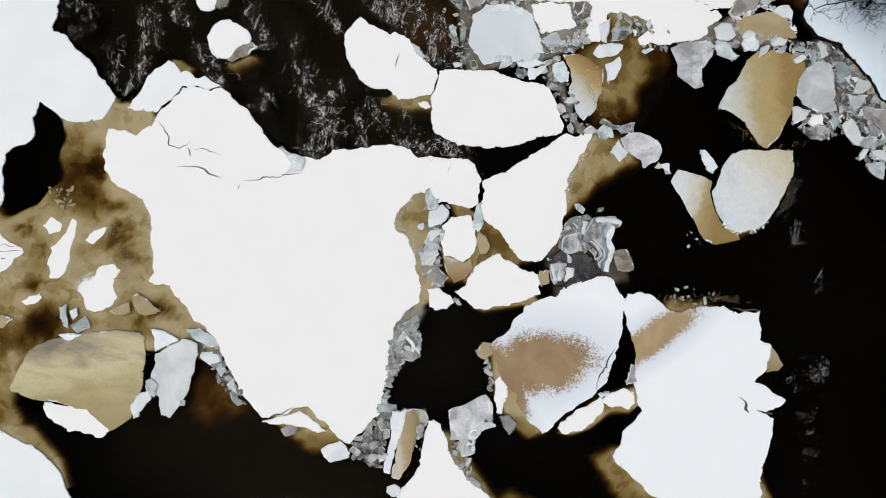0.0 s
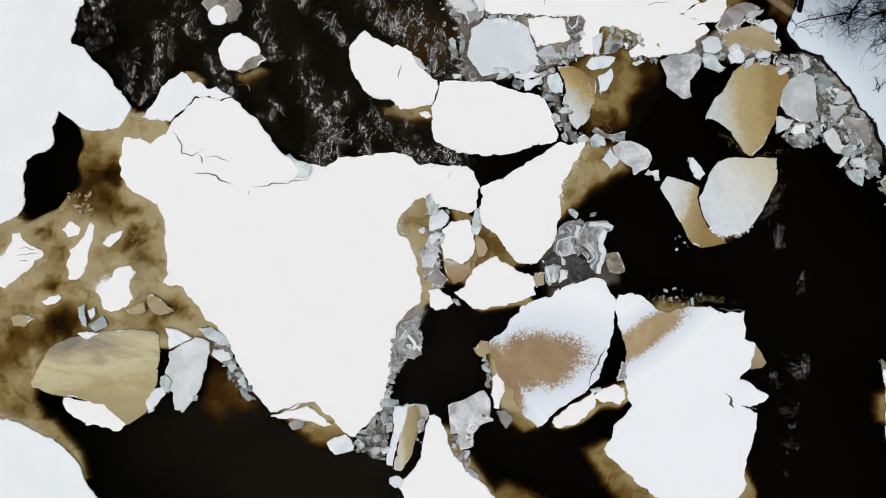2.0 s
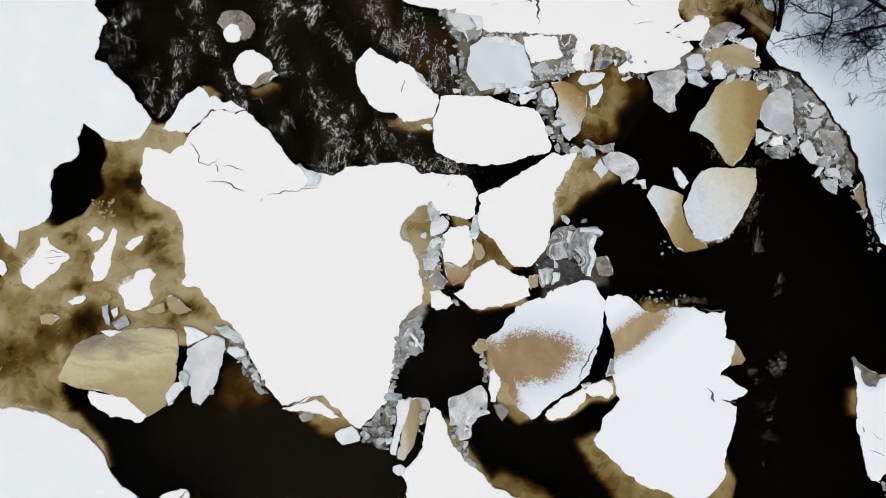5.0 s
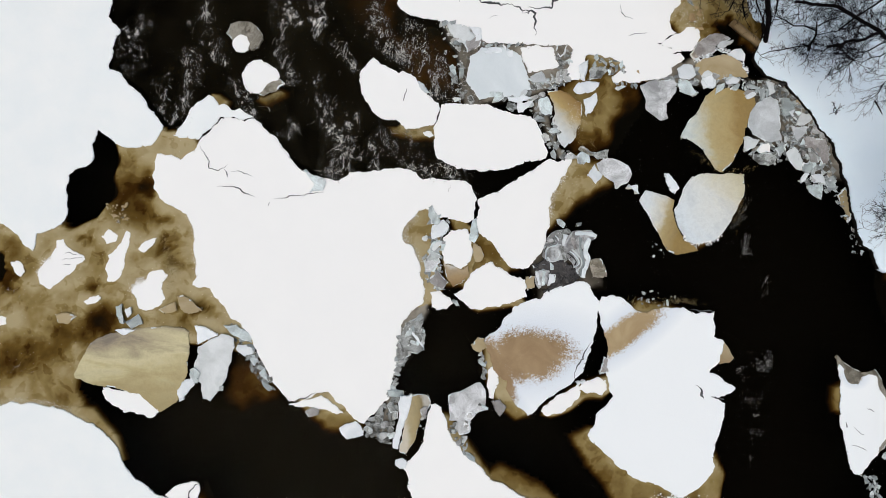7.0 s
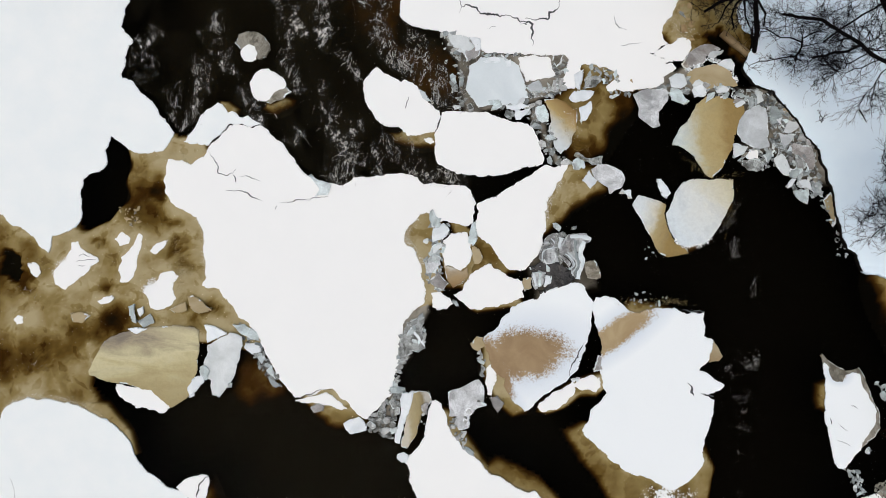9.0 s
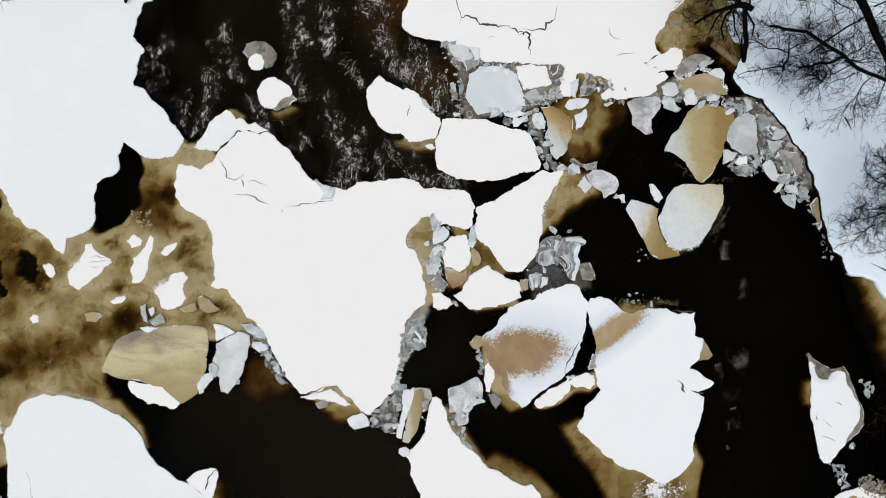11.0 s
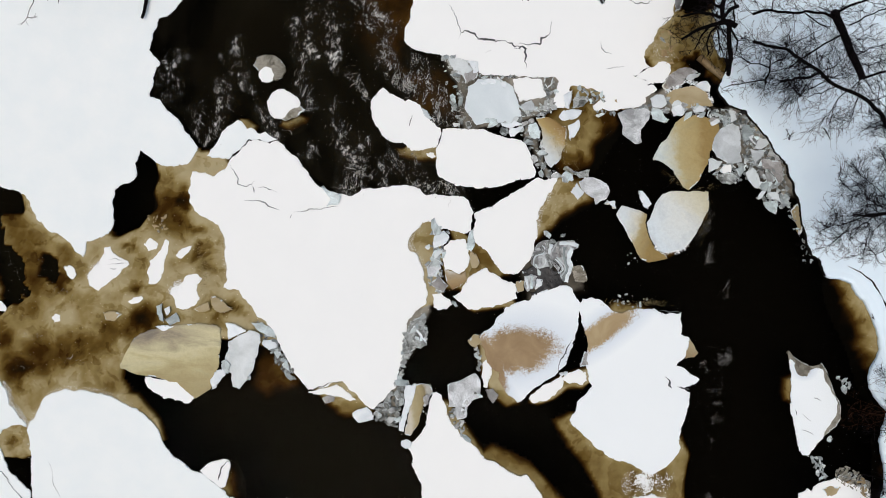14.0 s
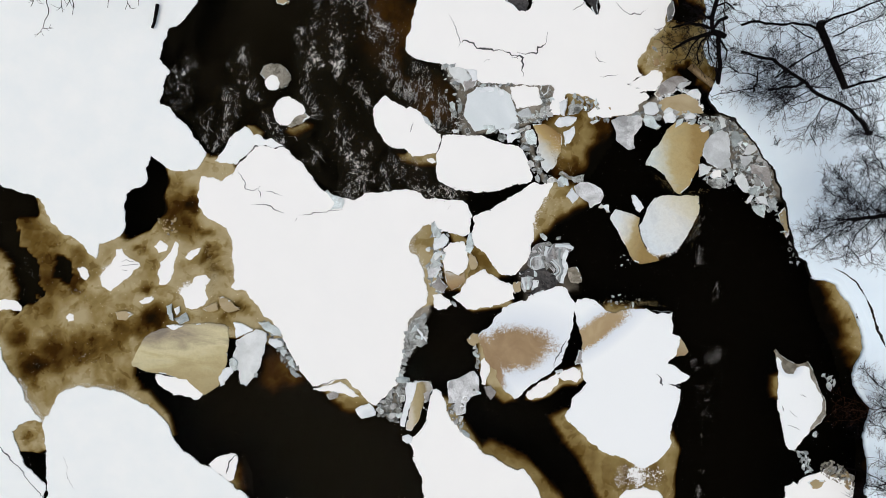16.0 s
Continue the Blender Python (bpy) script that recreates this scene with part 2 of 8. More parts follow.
def rapids_material():
    """Torn threads of foam on black water, where the attribute foam says so; clear between them."""
    m, t, s = material("rapid_water")
    att = t.nodes.new("ShaderNodeAttribute")
    att.attribute_name = "foam"
    geo = t.nodes.new("ShaderNodeNewGeometry")
    mp = t.nodes.new("ShaderNodeMapping")
    mp.inputs["Rotation"].default_value = (0, 0, radians(-8))
    mp.inputs["Scale"].default_value = (1.0, 0.6, 1.0)
    t.links.new(geo.outputs["Position"], mp.inputs["Vector"])
    b = noise_node(t, 3.0, 5, 0.62, 1.0, mp.outputs[0])
    c = noise_node(t, 1.7, 4, 0.6, 0.5, mp.outputs[0])
    dense = calc(t, 'MULTIPLY', att.outputs["Fac"], ramp(t, c.outputs["Fac"], [(0.38, grey(0.15)), (0.62, grey(1.0))]).outputs[0])
    lines = None
    for scale, level, wide, gain in ((1.0, 0.47, 0.012, 1.0), (1.6, 0.53, 0.016, 1.0), (2.6, 0.50, 0.022, 0.9), (4.4, 0.48, 0.026, 0.5)):
        e = noise_node(t, scale, 4, 0.55, 1.3, mp.outputs[0])
        near = calc(t, 'ABSOLUTE', calc(t, 'SUBTRACT', e.outputs["Fac"], level))
        thread = ramp(t, near, [(0.0, grey(gain)), (0.4 * wide, grey(0.5 * gain)), (wide, grey(0.0))]).outputs[0]
        lines = thread if lines is None else calc(t, 'MAXIMUM', lines, thread)
    spread = ramp(t, dense, [(0.03, grey(0.0)), (0.35, grey(0.4)), (0.9, grey(1.0))])
    grain = noise_node(t, 4.0, 6, 0.65, 0.8, mp.outputs[0])
    gate = ramp(t, calc(t, 'ADD', calc(t, 'MULTIPLY', spread.outputs[0], 0.75), calc(t, 'MULTIPLY_ADD', grain.outputs["Fac"], 2.2, -1.1)), [(0.22, grey(0.0)), (0.42, grey(0.4)), (0.75, grey(1.0))])
    line = calc(t, 'MULTIPLY', calc(t, 'MULTIPLY', lines, gate.outputs[0]), ramp(t, spread.outputs[0], [(0.02, grey(0.0)), (0.18, grey(1.0))]).outputs[0])
    haze = calc(t, 'MULTIPLY', calc(t, 'POWER', dense, 0.8), ramp(t, b.outputs["Fac"], [(0.35, grey(0.05)), (0.70, grey(0.55))]).outputs[0])
    haze = calc(t, 'ADD', haze, ramp(t, noise_node(t, 0.6, 4, 0.55, 0.4, mp.outputs[0]).outputs["Fac"], [(0.42, grey(0.0)), (0.68, grey(0.14))]).outputs[0])
    line = calc(t, 'MULTIPLY', line, 0.8)
    mask = calc(t, 'MINIMUM', calc(t, 'ADD', haze, line), 1.0)
    white = calc(t, 'DIVIDE', line, calc(t, 'MAXIMUM', mask, 0.01))
    tone = mixed(t, calc(t, 'MINIMUM', white, 1.0), (0.034, 0.026, 0.012), (0.74, 0.73, 0.70))
    t.links.new(tone, s.inputs["Base Color"])
    s.inputs["Roughness"].default_value = 0.6
    s.inputs["Specular IOR Level"].default_value = 0.1
    t.links.new(mask, s.inputs["Alpha"])
    return m


def foam_material():
    m, t, s = material("foam")
    geo = t.nodes.new("ShaderNodeNewGeometry")
    c = ramp(t, geo.outputs["Random Per Island"], [(0.0, (0.05, 0.046, 0.036)), (0.4, (0.17, 0.155, 0.13)), (0.8, (0.42, 0.41, 0.39)), (1.0, (0.74, 0.74, 0.74))])
    t.links.new(c.outputs[0], s.inputs["Base Color"])
    s.inputs["Roughness"].default_value = 0.7
    s.inputs["Specular IOR Level"].default_value = 0.1
    return m


def bed_material():
    """The river bed: olive under the slack water in the west, near black in the channel."""
    m, t, s = material("river_bed")
    geo = t.nodes.new("ShaderNodeNewGeometry")
    xyz = t.nodes.new("ShaderNodeSeparateXYZ")
    t.links.new(geo.outputs["Position"], xyz.inputs[0])
    t.links.new(bed_tone(t, xyz.outputs["X"]), s.inputs["Base Color"])
    s.inputs["Roughness"].default_value = 0.95
    s.inputs["Specular IOR Level"].default_value = 0.0
    return m


def bark_material(name, dark, light):
    m, t, s = material(name)
    n = noise_node(t, 14, 5, 0.6)
    c = ramp(t, n.outputs["Fac"], [(0.3, dark), (0.7, light)])
    t.links.new(c.outputs[0], s.inputs["Base Color"])
    s.inputs["Roughness"].default_value = 0.9
    s.inputs["Specular IOR Level"].default_value = 0.02
    bumped(t, s, n.outputs["Fac"], 0.6, 0.02)
    return m


SNOW = snow_material("wind_packed_snow", (0.872, 0.876, 0.852), (0.886, 0.888, 0.862), 0.08)
# The same snow again, with a dim, cool shading put into its colour.
SHADED_SNOW = snow_material("shaded_snow", (0.805, 0.85, 0.845), (0.855, 0.88, 0.862), 0.15)
# Bank snow: the blue cast of the sky's light is put into its albedo.
BANK_SNOW = snow_material("bank_snow", (0.75, 0.87, 0.945), (0.80, 0.91, 0.97), 0.2)
RIM_ICE = ice_material("rim_ice", (0.25, 0.245, 0.225), (0.58, 0.60, 0.585), 2.4, 0.35, 0.5)
GREY_ICE = ice_material("grey_ice", (0.235, 0.27, 0.265), (0.585, 0.665, 0.665), 1.6, 0.3, 0.35, 0.0, 0.9)
PALE_ICE = ice_material("pale_ice", (0.49, 0.53, 0.525), (0.72, 0.755, 0.755), 0.9, 0.35, 0.12, 0.0, 0.2)
WHITE_ICE = ice_material("white_ice", (0.64, 0.69, 0.71), (0.82, 0.85, 0.86), 1.0, 0.4, 0.12, 0.0, 0.15)
DIM_ICE = ice_material("dim_ice", (0.085, 0.087, 0.075), (0.54, 0.57, 0.55), 3.2, 0.3, 0.8)
MIX_ICE = ice_material("clouded_ice", (0.225, 0.245, 0.238), (0.62, 0.69, 0.69), 1.7, 0.35, 0.45, 0.12, 0.8)
TAN_ICE = ice_material("peat_stained_ice", (0.30, 0.20, 0.09), (0.50, 0.41, 0.25), 0.7, 0.5, 0.12)
DEEP_TAN = ice_material("peat_brown_ice", (0.16, 0.10, 0.04), (0.40, 0.30, 0.16), 0.8, 0.5, 0.2)
FOLD_ICE = folded_material()
DARK_ICE = ice_material("near_black_ice", (0.004, 0.004, 0.004), (0.05, 0.047, 0.046), 3.5, 0.25, 0.6)
CRACK = ice_material("crack_shade", (0.004, 0.004, 0.004), (0.10, 0.11, 0.115), 5.0, 0.6)
SLUSH = ice_material("grey_slush", (0.05, 0.05, 0.046), (0.30, 0.305, 0.29), 2.5, 0.4, 0.25, 0.0, 0.3)
TAN_FLAT = ice_material("smooth_stained_ice", (0.30, 0.23, 0.11), (0.42, 0.345, 0.21), 0.9, 0.5, 0.05, 0.0, 0.2)
PINK_ICE = ice_material("dirty_pinkish_ice", (0.22, 0.205, 0.19), (0.43, 0.42, 0.405), 2.4, 0.4, 0.6)
RING_ICE = ice_material("layered_slush", (0.11, 0.095, 0.065), (0.37, 0.345, 0.28), 2.6, 0.4, 0.7)
# Darker stops for deeper ice: light lost in the water, put into the colour.
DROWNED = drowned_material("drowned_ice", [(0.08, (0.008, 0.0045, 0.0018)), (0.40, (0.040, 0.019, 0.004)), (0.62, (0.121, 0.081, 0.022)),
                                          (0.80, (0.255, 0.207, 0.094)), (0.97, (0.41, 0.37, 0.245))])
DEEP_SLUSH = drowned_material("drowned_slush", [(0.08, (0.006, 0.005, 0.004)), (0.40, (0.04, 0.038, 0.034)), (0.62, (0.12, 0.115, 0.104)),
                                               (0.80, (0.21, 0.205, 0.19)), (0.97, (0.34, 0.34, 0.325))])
WATER = water_material()
RAPIDS = rapids_material()
MUD = bed_material()
# Bank soil darkened to near black: shade of the gap below the snow lip.
SHADED_SOIL = bark_material("shaded_bank_soil", (0.003, 0.0025, 0.002), (0.022, 0.018, 0.014))
BARK = bark_material("wet_bark", (0.0015, 0.0013, 0.0014), (0.006, 0.005, 0.005))
FOAM = foam_material()
MARBLE_ICE = ice_material("marbled_white_ice", (0.30, 0.31, 0.31), (0.88, 0.905, 0.915), 1.15, 0.35, 0.45, 0.0, 0.15)
# Pale ice for edges: clinging frost plus an edge highlight put into the colour.
FROST = ice_material("frost_edge_highlight", (0.46, 0.51, 0.515), (0.76, 0.81, 0.815), 3.0, 0.5, 0.1, 0.0, 0.3)
TWIG = bark_material("thin_twigs", (0.003, 0.0024, 0.003), (0.012, 0.009, 0.010))
RED_TWIG = bark_material("reddish_twigs", (0.012, 0.006, 0.004), (0.05, 0.022, 0.013))


# ---------------------------------------------------------------- mesh tools
def mesh_object(name, verts, faces, mat, parent=None, label="", smooth=False):
    me = bpy.data.meshes.new(name)
    me.from_pydata(verts, [], faces)
    me.update()
    me.materials.append(mat)
    if smooth:
        me.polygons.foreach_set("use_smooth", [True] * len(me.polygons))
    ob = new(name, me)
    if parent is not None:
        ob.parent = parent
    if label:
        ob["label"] = label
    return ob


def area(pts):
    return 0.5 * sum(a[0] * b[1] - b[0] * a[1] for a, b in zip(pts, pts[1:] + pts[:1]))


def broken(pts, rng, step=0.06, amp=0.15, chips=0.12):
    """The outline, counter-clockwise, broken into short uneven edges like snapped ice."""
    pts = [tuple(p) for p in pts]
    if area(pts) < 0:
        pts.reverse()
    while True:
        out, split = [], False
        for a, b in zip(pts, pts[1:] + pts[:1]):
            out.append(a)
            d = math.hypot(b[0] - a[0], b[1] - a[1])
            if step < d < 40:
                f, k = rng.uniform(0.35, 0.65), rng.uniform(-amp, amp) * min(d, 0.7)
                out.append((a[0] + (b[0] - a[0]) * f - (b[1] - a[1]) / d * k, a[1] + (b[1] - a[1]) * f + (b[0] - a[0]) / d * k))
                split = True
        pts = out
        if not split:
            break
    out = []
    for a, b in zip(pts, pts[1:] + pts[:1]):
        out.append(a)
        if rng.random() < chips:
            d, k = math.hypot(b[0] - a[0], b[1] - a[1]) or 1.0, rng.uniform(-0.02, 0.07)
            for f in (0.35, 0.65):
                out.append((a[0] + (b[0] - a[0]) * f - (b[1] - a[1]) / d * k * rng.uniform(0.5, 1), a[1] + (b[1] - a[1]) * f + (b[0] - a[0]) / d * k * rng.uniform(0.5, 1)))
    return out


def broken_path(pts, step=0.12, amp=0.03, seed=7):
    """An open line with more points and small uneven kinks."""
    rng = random.Random(seed)
    out = []
    for a, b in zip(pts, pts[1:]):
        n = max(1, int(math.hypot(b[0] - a[0], b[1] - a[1]) / step))
        out += [(a[0] + (b[0] - a[0]) * k / n + rng.uniform(-amp, amp), a[1] + (b[1] - a[1]) * k / n + rng.uniform(-amp, amp)) for k in range(n)]
    return out + [pts[-1]]


def grown(pts, by):
    """The outline moved outwards by that much (inwards if below nought)."""
    n, out = len(pts), []
    for i in range(n):
        a, p, b = pts[i - 1], pts[i], pts[(i + 1) % n]
        nx, ny = b[1] - a[1], a[0] - b[0]
        d = math.hypot(nx, ny) or 1.0
        out.append((p[0] + nx / d * by, p[1] + ny / d * by))
    return out


def stack(rings):
    """Verts and faces of a closed body from rings of equal length, bottom to top; the top is cut into sound triangles."""
    n, verts, faces = len(rings[0]), [], []
    for r in rings:
        verts += r
    for k in range(len(rings) - 1):
        for i in range(n):
            j = (i + 1) % n
            faces.append((k * n + i, k * n + j, (k + 1) * n + j, (k + 1) * n + i))
    for ring, first, flip in ((rings[-1], (len(rings) - 1) * n, False), (rings[0], 0, True)):
        if n <= 12:
            faces.append(tuple(range(first + n - 1, first - 1, -1)) if flip else tuple(range(first, first + n)))
            continue
        flat = [Vector((p[0], p[1])) for p in ring]
        points, _, tris, origin, _, _ = delaunay_2d_cdt(flat, [(i, (i + 1) % n) for i in range(n)], [], 1, 1e-5)
        number, tx, ty = [], np.array([p[0] for p in ring]), np.array([p[1] for p in ring])
        for p, own in zip(points, origin):
            if own:
                number.append(first + own[0])
            else:
                number.append(len(verts))
                verts.append((p.x, p.y, ring[int(np.argmin((tx - p.x) ** 2 + (ty - p.y) ** 2))][2]))
        faces += [tuple(number[i] for i in (reversed(f) if flip else f)) for f in tris]
    return verts, faces


def at_height(pts, z, rng=None, wob=0.0):
    return [(p[0], p[1], z + (rng.uniform(-wob, wob) if rng else 0.0)) for p in pts]


seeds = iter(range(1, 100000))
floe_outlines = []


def snow_floe(outline, top, label, snow=None, rim=None, step=0.06, amp=0.14, lip=0.0, name="ice_floe", sub=-0.09):
    """A drifting floe: a slab of ice with a cover of snow that stops at its broken edge, or short of it by the lip."""
    rng = random.Random(next(seeds))
    pts = broken(outline, rng, step, amp)
    outer = grown(pts, lip) if lip else pts
    floe_outlines.append(outline)
    v, f = stack([at_height(grown(outer, -0.06), sub), at_height(grown(outer, -0.025), -0.02), at_height(grown(pts, -0.02), 0.012)])
    body = mesh_object(name, v, f, rim or RIM_ICE)
    tagged(body, label, "ice floe", "drifting ice floes")
    top *= 0.5
    v, f = stack([at_height(pts, 0.004), at_height(grown(pts, -0.008), top * 0.8, rng, 0.003), at_height(grown(pts, -0.022), top)])
    mesh_object("snow_cover", v, f, snow or SNOW, body, "clean white snow")
    return body


def ice_slab(outline, top, label, mat, tilt=(0.0, 0.0), thick=0.17, step=0.09, amp=0.09, name="ice_slab", group="loose ice slabs", edge=0.02, rime=0.4):
    """A bare slab of ice, its top tilted by metres of rise per metre east and north."""
    rng = random.Random(next(seeds))
    top *= 0.6
    pts = broken(outline, rng, step, amp)
    cx, cy = sum(p[0] for p in pts) / len(pts), sum(p[1] for p in pts) / len(pts)

    def lay(ps, z, w):
        return [(x, y, z + tilt[0] * (x - cx) + tilt[1] * (y - cy) + rng.uniform(-w, w)) for x, y in ps]
    wide = 0.025
    chipped = []
    for p, q in zip(grown(pts, -0.008), grown(pts, -0.06)):
        wide = min(1.0, max(0.0, wide + rng.uniform(-0.35, 0.35)))
        chipped.append((p[0] + (q[0] - p[0]) * wide, p[1] + (q[1] - p[1]) * wide))
    v, f = stack([lay(grown(pts, -0.12), top - thick, 0), lay(grown(pts, -0.03), top - thick * 0.5, 0.01), lay(pts, top - edge, 0.008), lay(chipped, top, 0.0)])
    ob = mesh_object(name, v, f, mat)
    ob.data.materials.append(FROST)
    n = len(pts)
    # Runs of edge faces turn pale: rime and a painted edge highlight in one.
    frosted = False
    for k in range(2 * n, 3 * n):
        if rng.random() < 0.22:
            frosted = rng.random() < rime
        ob.data.polygons[k].material_index = int(frosted)
    return tagged(ob, label, "ice slab", group)


def inside_and_distance(xs, ys, poly):
    """For each place, whether it lies in the outline, and how far from its edge."""
    p = np.array(poly)
    q = np.roll(p, -1, 0)
    ins = np.zeros(xs.shape, bool)
    dist = np.full(xs.shape, 1e9)
    for (ax, ay), (bx, by) in zip(p, q):
        cross = (ay > ys) != (by > ys)
        ins ^= cross & (xs < (bx - ax) * (ys - ay) / ((by - ay) or 1e-9) + ax)
        t = np.clip(((xs - ax) * (bx - ax) + (ys - ay) * (by - ay)) / ((bx - ax) ** 2 + (by - ay) ** 2 + 1e-12), 0, 1)
        dist = np.minimum(dist, np.hypot(xs - ax - t * (bx - ax), ys - ay - t * (by - ay)))
    return ins, dist


def wander(xs, ys, far):
    """The places, each pushed aside a little, so that plain shapes laid over them come out crooked."""
    dx, dy = np.zeros(xs.shape), np.zeros(xs.shape)
    for k, (f, w) in enumerate(((0.5, 1.0), (1.1, 0.55), (2.3, 0.3), (4.9, 0.16))):
        a, b = 0.7 + k, 1.9 + k
        dx += w * np.sin(f * (xs * math.cos(a) + ys * math.sin(a)) * 2.2 + k) * np.cos(f * (ys * math.cos(b) - xs * math.sin(b)) * 1.7)
        dy += w * np.sin(f * (xs * math.cos(b) - ys * math.sin(b)) * 1.9 + 2 * k) * np.cos(f * (ys * math.cos(a) + xs * math.sin(a)) * 2.1)
    return xs + far * dx, ys + far * dy


levels = iter(range(10000))


def drowned_shelf(outline, label, ramp_width=0.8, top=-0.12, deep=-1.05, wave=0.10, dips=(), cell=0.14, lift=0.09, name="drowned_ice", mat=None):
    """Ice under the water: it slopes down to the black deep at its edge; dips are (x, y, radius, depth)."""
    p = np.array(outline)
    cell = min(cell, max(0.05, 0.012 * float(np.ptp(p, 0).sum())))
    gx = np.arange(p[:, 0].min(), p[:, 0].max() + cell, cell)
    gy = np.arange(p[:, 1].min(), p[:, 1].max() + cell, cell)
    xs, ys = np.meshgrid(gx, gy)
    ins = inside_and_distance(xs, ys, outline)[0]
    dist = np.full(xs.shape, 9.0)
    near = [o for o in floe_outlines if (np.min(o, 0) < p.max(0)).all() and (np.max(o, 0) > p.min(0)).all()]
    mids = []
    for a, b in zip(outline, outline[1:] + outline[:1]):
        n = max(1, int(math.hypot(b[0] - a[0], b[1] - a[1]) / 0.07))
        mids += [(a[0] + (b[0] - a[0]) * (k + 0.5) / n, a[1] + (b[1] - a[1]) * (k + 0.5) / n) for k in range(n)]
    mids = np.array(mids)
    hidden = np.zeros(len(mids), bool)
    for other in near:
        hidden |= inside_and_distance(mids[:, 0], mids[:, 1], other)[0]
    bx, by = wander(xs * 1.6, ys * 1.6, 0.35 * min(1.0, ramp_width))
    bx, by = bx / 1.6, by / 1.6
    bent_dist = dist.copy()
    for mx, my in mids[~hidden]:
        dist = np.minimum(dist, np.hypot(xs - mx, ys - my))
        bent_dist = np.minimum(bent_dist, np.hypot(bx - mx, by - my))
    dist = dist + (bent_dist - dist) * np.clip(dist / 0.3, 0, 1)
    s = np.clip(dist / ramp_width, 0, 1)
    s = s * s * (3 - 2 * s)
    z = deep + (top - deep) * s
    wx, wy = wander(xs, ys, 0.25) if dips else (xs, ys)
    if dips:
        qx, qy = wander(wx * 2.6, wy * 2.6, 0.55)
        wx, wy = qx / 2.6, qy / 2.6
    hollow = np.zeros(xs.shape)
    for x, y, r, d in dips:
        q = ((wx - x) ** 2 + (wy - y) ** 2) / (r * r)
        hollow = np.maximum(hollow, d * np.exp(-q ** 3 if d > 0.75 else -q)) + 0.25 * np.minimum(hollow, d * np.exp(-q))
    z -= hollow
    for i in range(z.shape[0]):
        for j in range(z.shape[1]):
            if ins[i, j]:
                z[i, j] += wave * (noise.fractal((xs[i, j] * 0.6, ys[i, j] * 0.6, 3.1), 0.7, 2.0, 5)) * s[i, j]
    for other in near:
        within, away = inside_and_distance(xs, ys, other)
        z += 1.6 * lift * s * np.where(within, 1.0, np.exp(-away / 0.2))
    z = np.clip(z * 0.35, -0.6, -0.010 - 0.0009 * next(levels))
    index, verts = -np.ones(z.shape, int), []
    for i, j in zip(*np.nonzero(ins)):
        index[i, j] = len(verts)
        verts.append((xs[i, j], ys[i, j], z[i, j]))
    a, b, c, d = index[:-1, :-1], index[:-1, 1:], index[1:, 1:], index[1:, :-1]
    ok = (a >= 0) & (b >= 0) & (c >= 0) & (d >= 0)
    faces = [tuple(int(v) for v in q) for q in zip(a[ok], b[ok], c[ok], d[ok])]
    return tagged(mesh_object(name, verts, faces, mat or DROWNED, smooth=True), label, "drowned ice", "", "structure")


def crack(owner, path, wide, z, jag=1.0):
    """A crack across a floe: a flat, jagged strip with the crack's shade put into its colour, wider in the middle,
    closing here and there.
    """
    z = 0.5 * z + 0.004 if jag == 1.0 else z
    rng = random.Random(next(seeds))
    pts, off = [path[0]], 0.0
    for a, b in zip(path, path[1:]):
        d = math.hypot(b[0] - a[0], b[1] - a[1]) or 1
        n = max(1, int(d / 0.055))
        for k in range(1, n + 1):
            off = 0.8 * off + rng.gauss(0, 0.016 + 0.12 * wide) * jag
            pts.append((a[0] + (b[0] - a[0]) * k / n - (b[1] - a[1]) / d * off, a[1] + (b[1] - a[1]) * k / n + (b[0] - a[0]) / d * off))
    left, right = [], []
    phase, sl, sr = rng.uniform(0, 6), 0.8, 0.8
    for i, (x, y) in enumerate(pts):
        a, b = pts[max(0, i - 2)], pts[min(len(pts) - 1, i + 2)]
        dx, dy = b[0] - a[0], b[1] - a[1]
        d = math.hypot(dx, dy) or 1
        sl, sr = (max(0.1, 0.6 * q + 0.4 * rng.choice((0.2, 0.6, 1.0, 1.6))) for q in (sl, sr))
        w = wide * (0.15 + 0.85 * math.sin(math.pi * (i + 0.3) / (len(pts) + 0.6))) * (0.62 + 0.45 * math.sin(phase + i * 0.21) * math.cos(phase + i * 0.083))
        left.append((x - dy / d * w * sl, y + dx / d * w * sl, z))
        right.append((x + dy / d * w * 0.6 * sr, y - dx / d * w * 0.6 * sr, z))
    n = len(pts)
    mid = [((l[0] + r[0]) / 2, (l[1] + r[1]) / 2, z + 0.002) for l, r in zip(left, right)]
    faces = [(i, i + 1, n + i + 1, n + i) for i in range(n - 1)] + [(n + i, n + i + 1, 2 * n + i + 1, 2 * n + i) for i in range(n - 1)]
    return mesh_object("crack", right + mid + left, faces, CRACK, owner, "crack as a flat dark strip, shade in its colour")


# ---------------------------------------------------------------- river and banks
def sheet(name, x0, y0, x1, y1, z, mat):
    return mesh_object(name, [(x0, y0, z), (x1, y0, z), (x1, y1, z), (x0, y1, z)], [(0, 1, 2, 3)], mat)


tagged(sheet("ground", -900, -900, 900, 900, -2.6, MUD), "dark muddy river bed under the water", "ground", "", "structure")
tagged(sheet("water", -60, -900, 60, 900, 0.0, WATER), "still black peaty river water", "water", "", "structure")


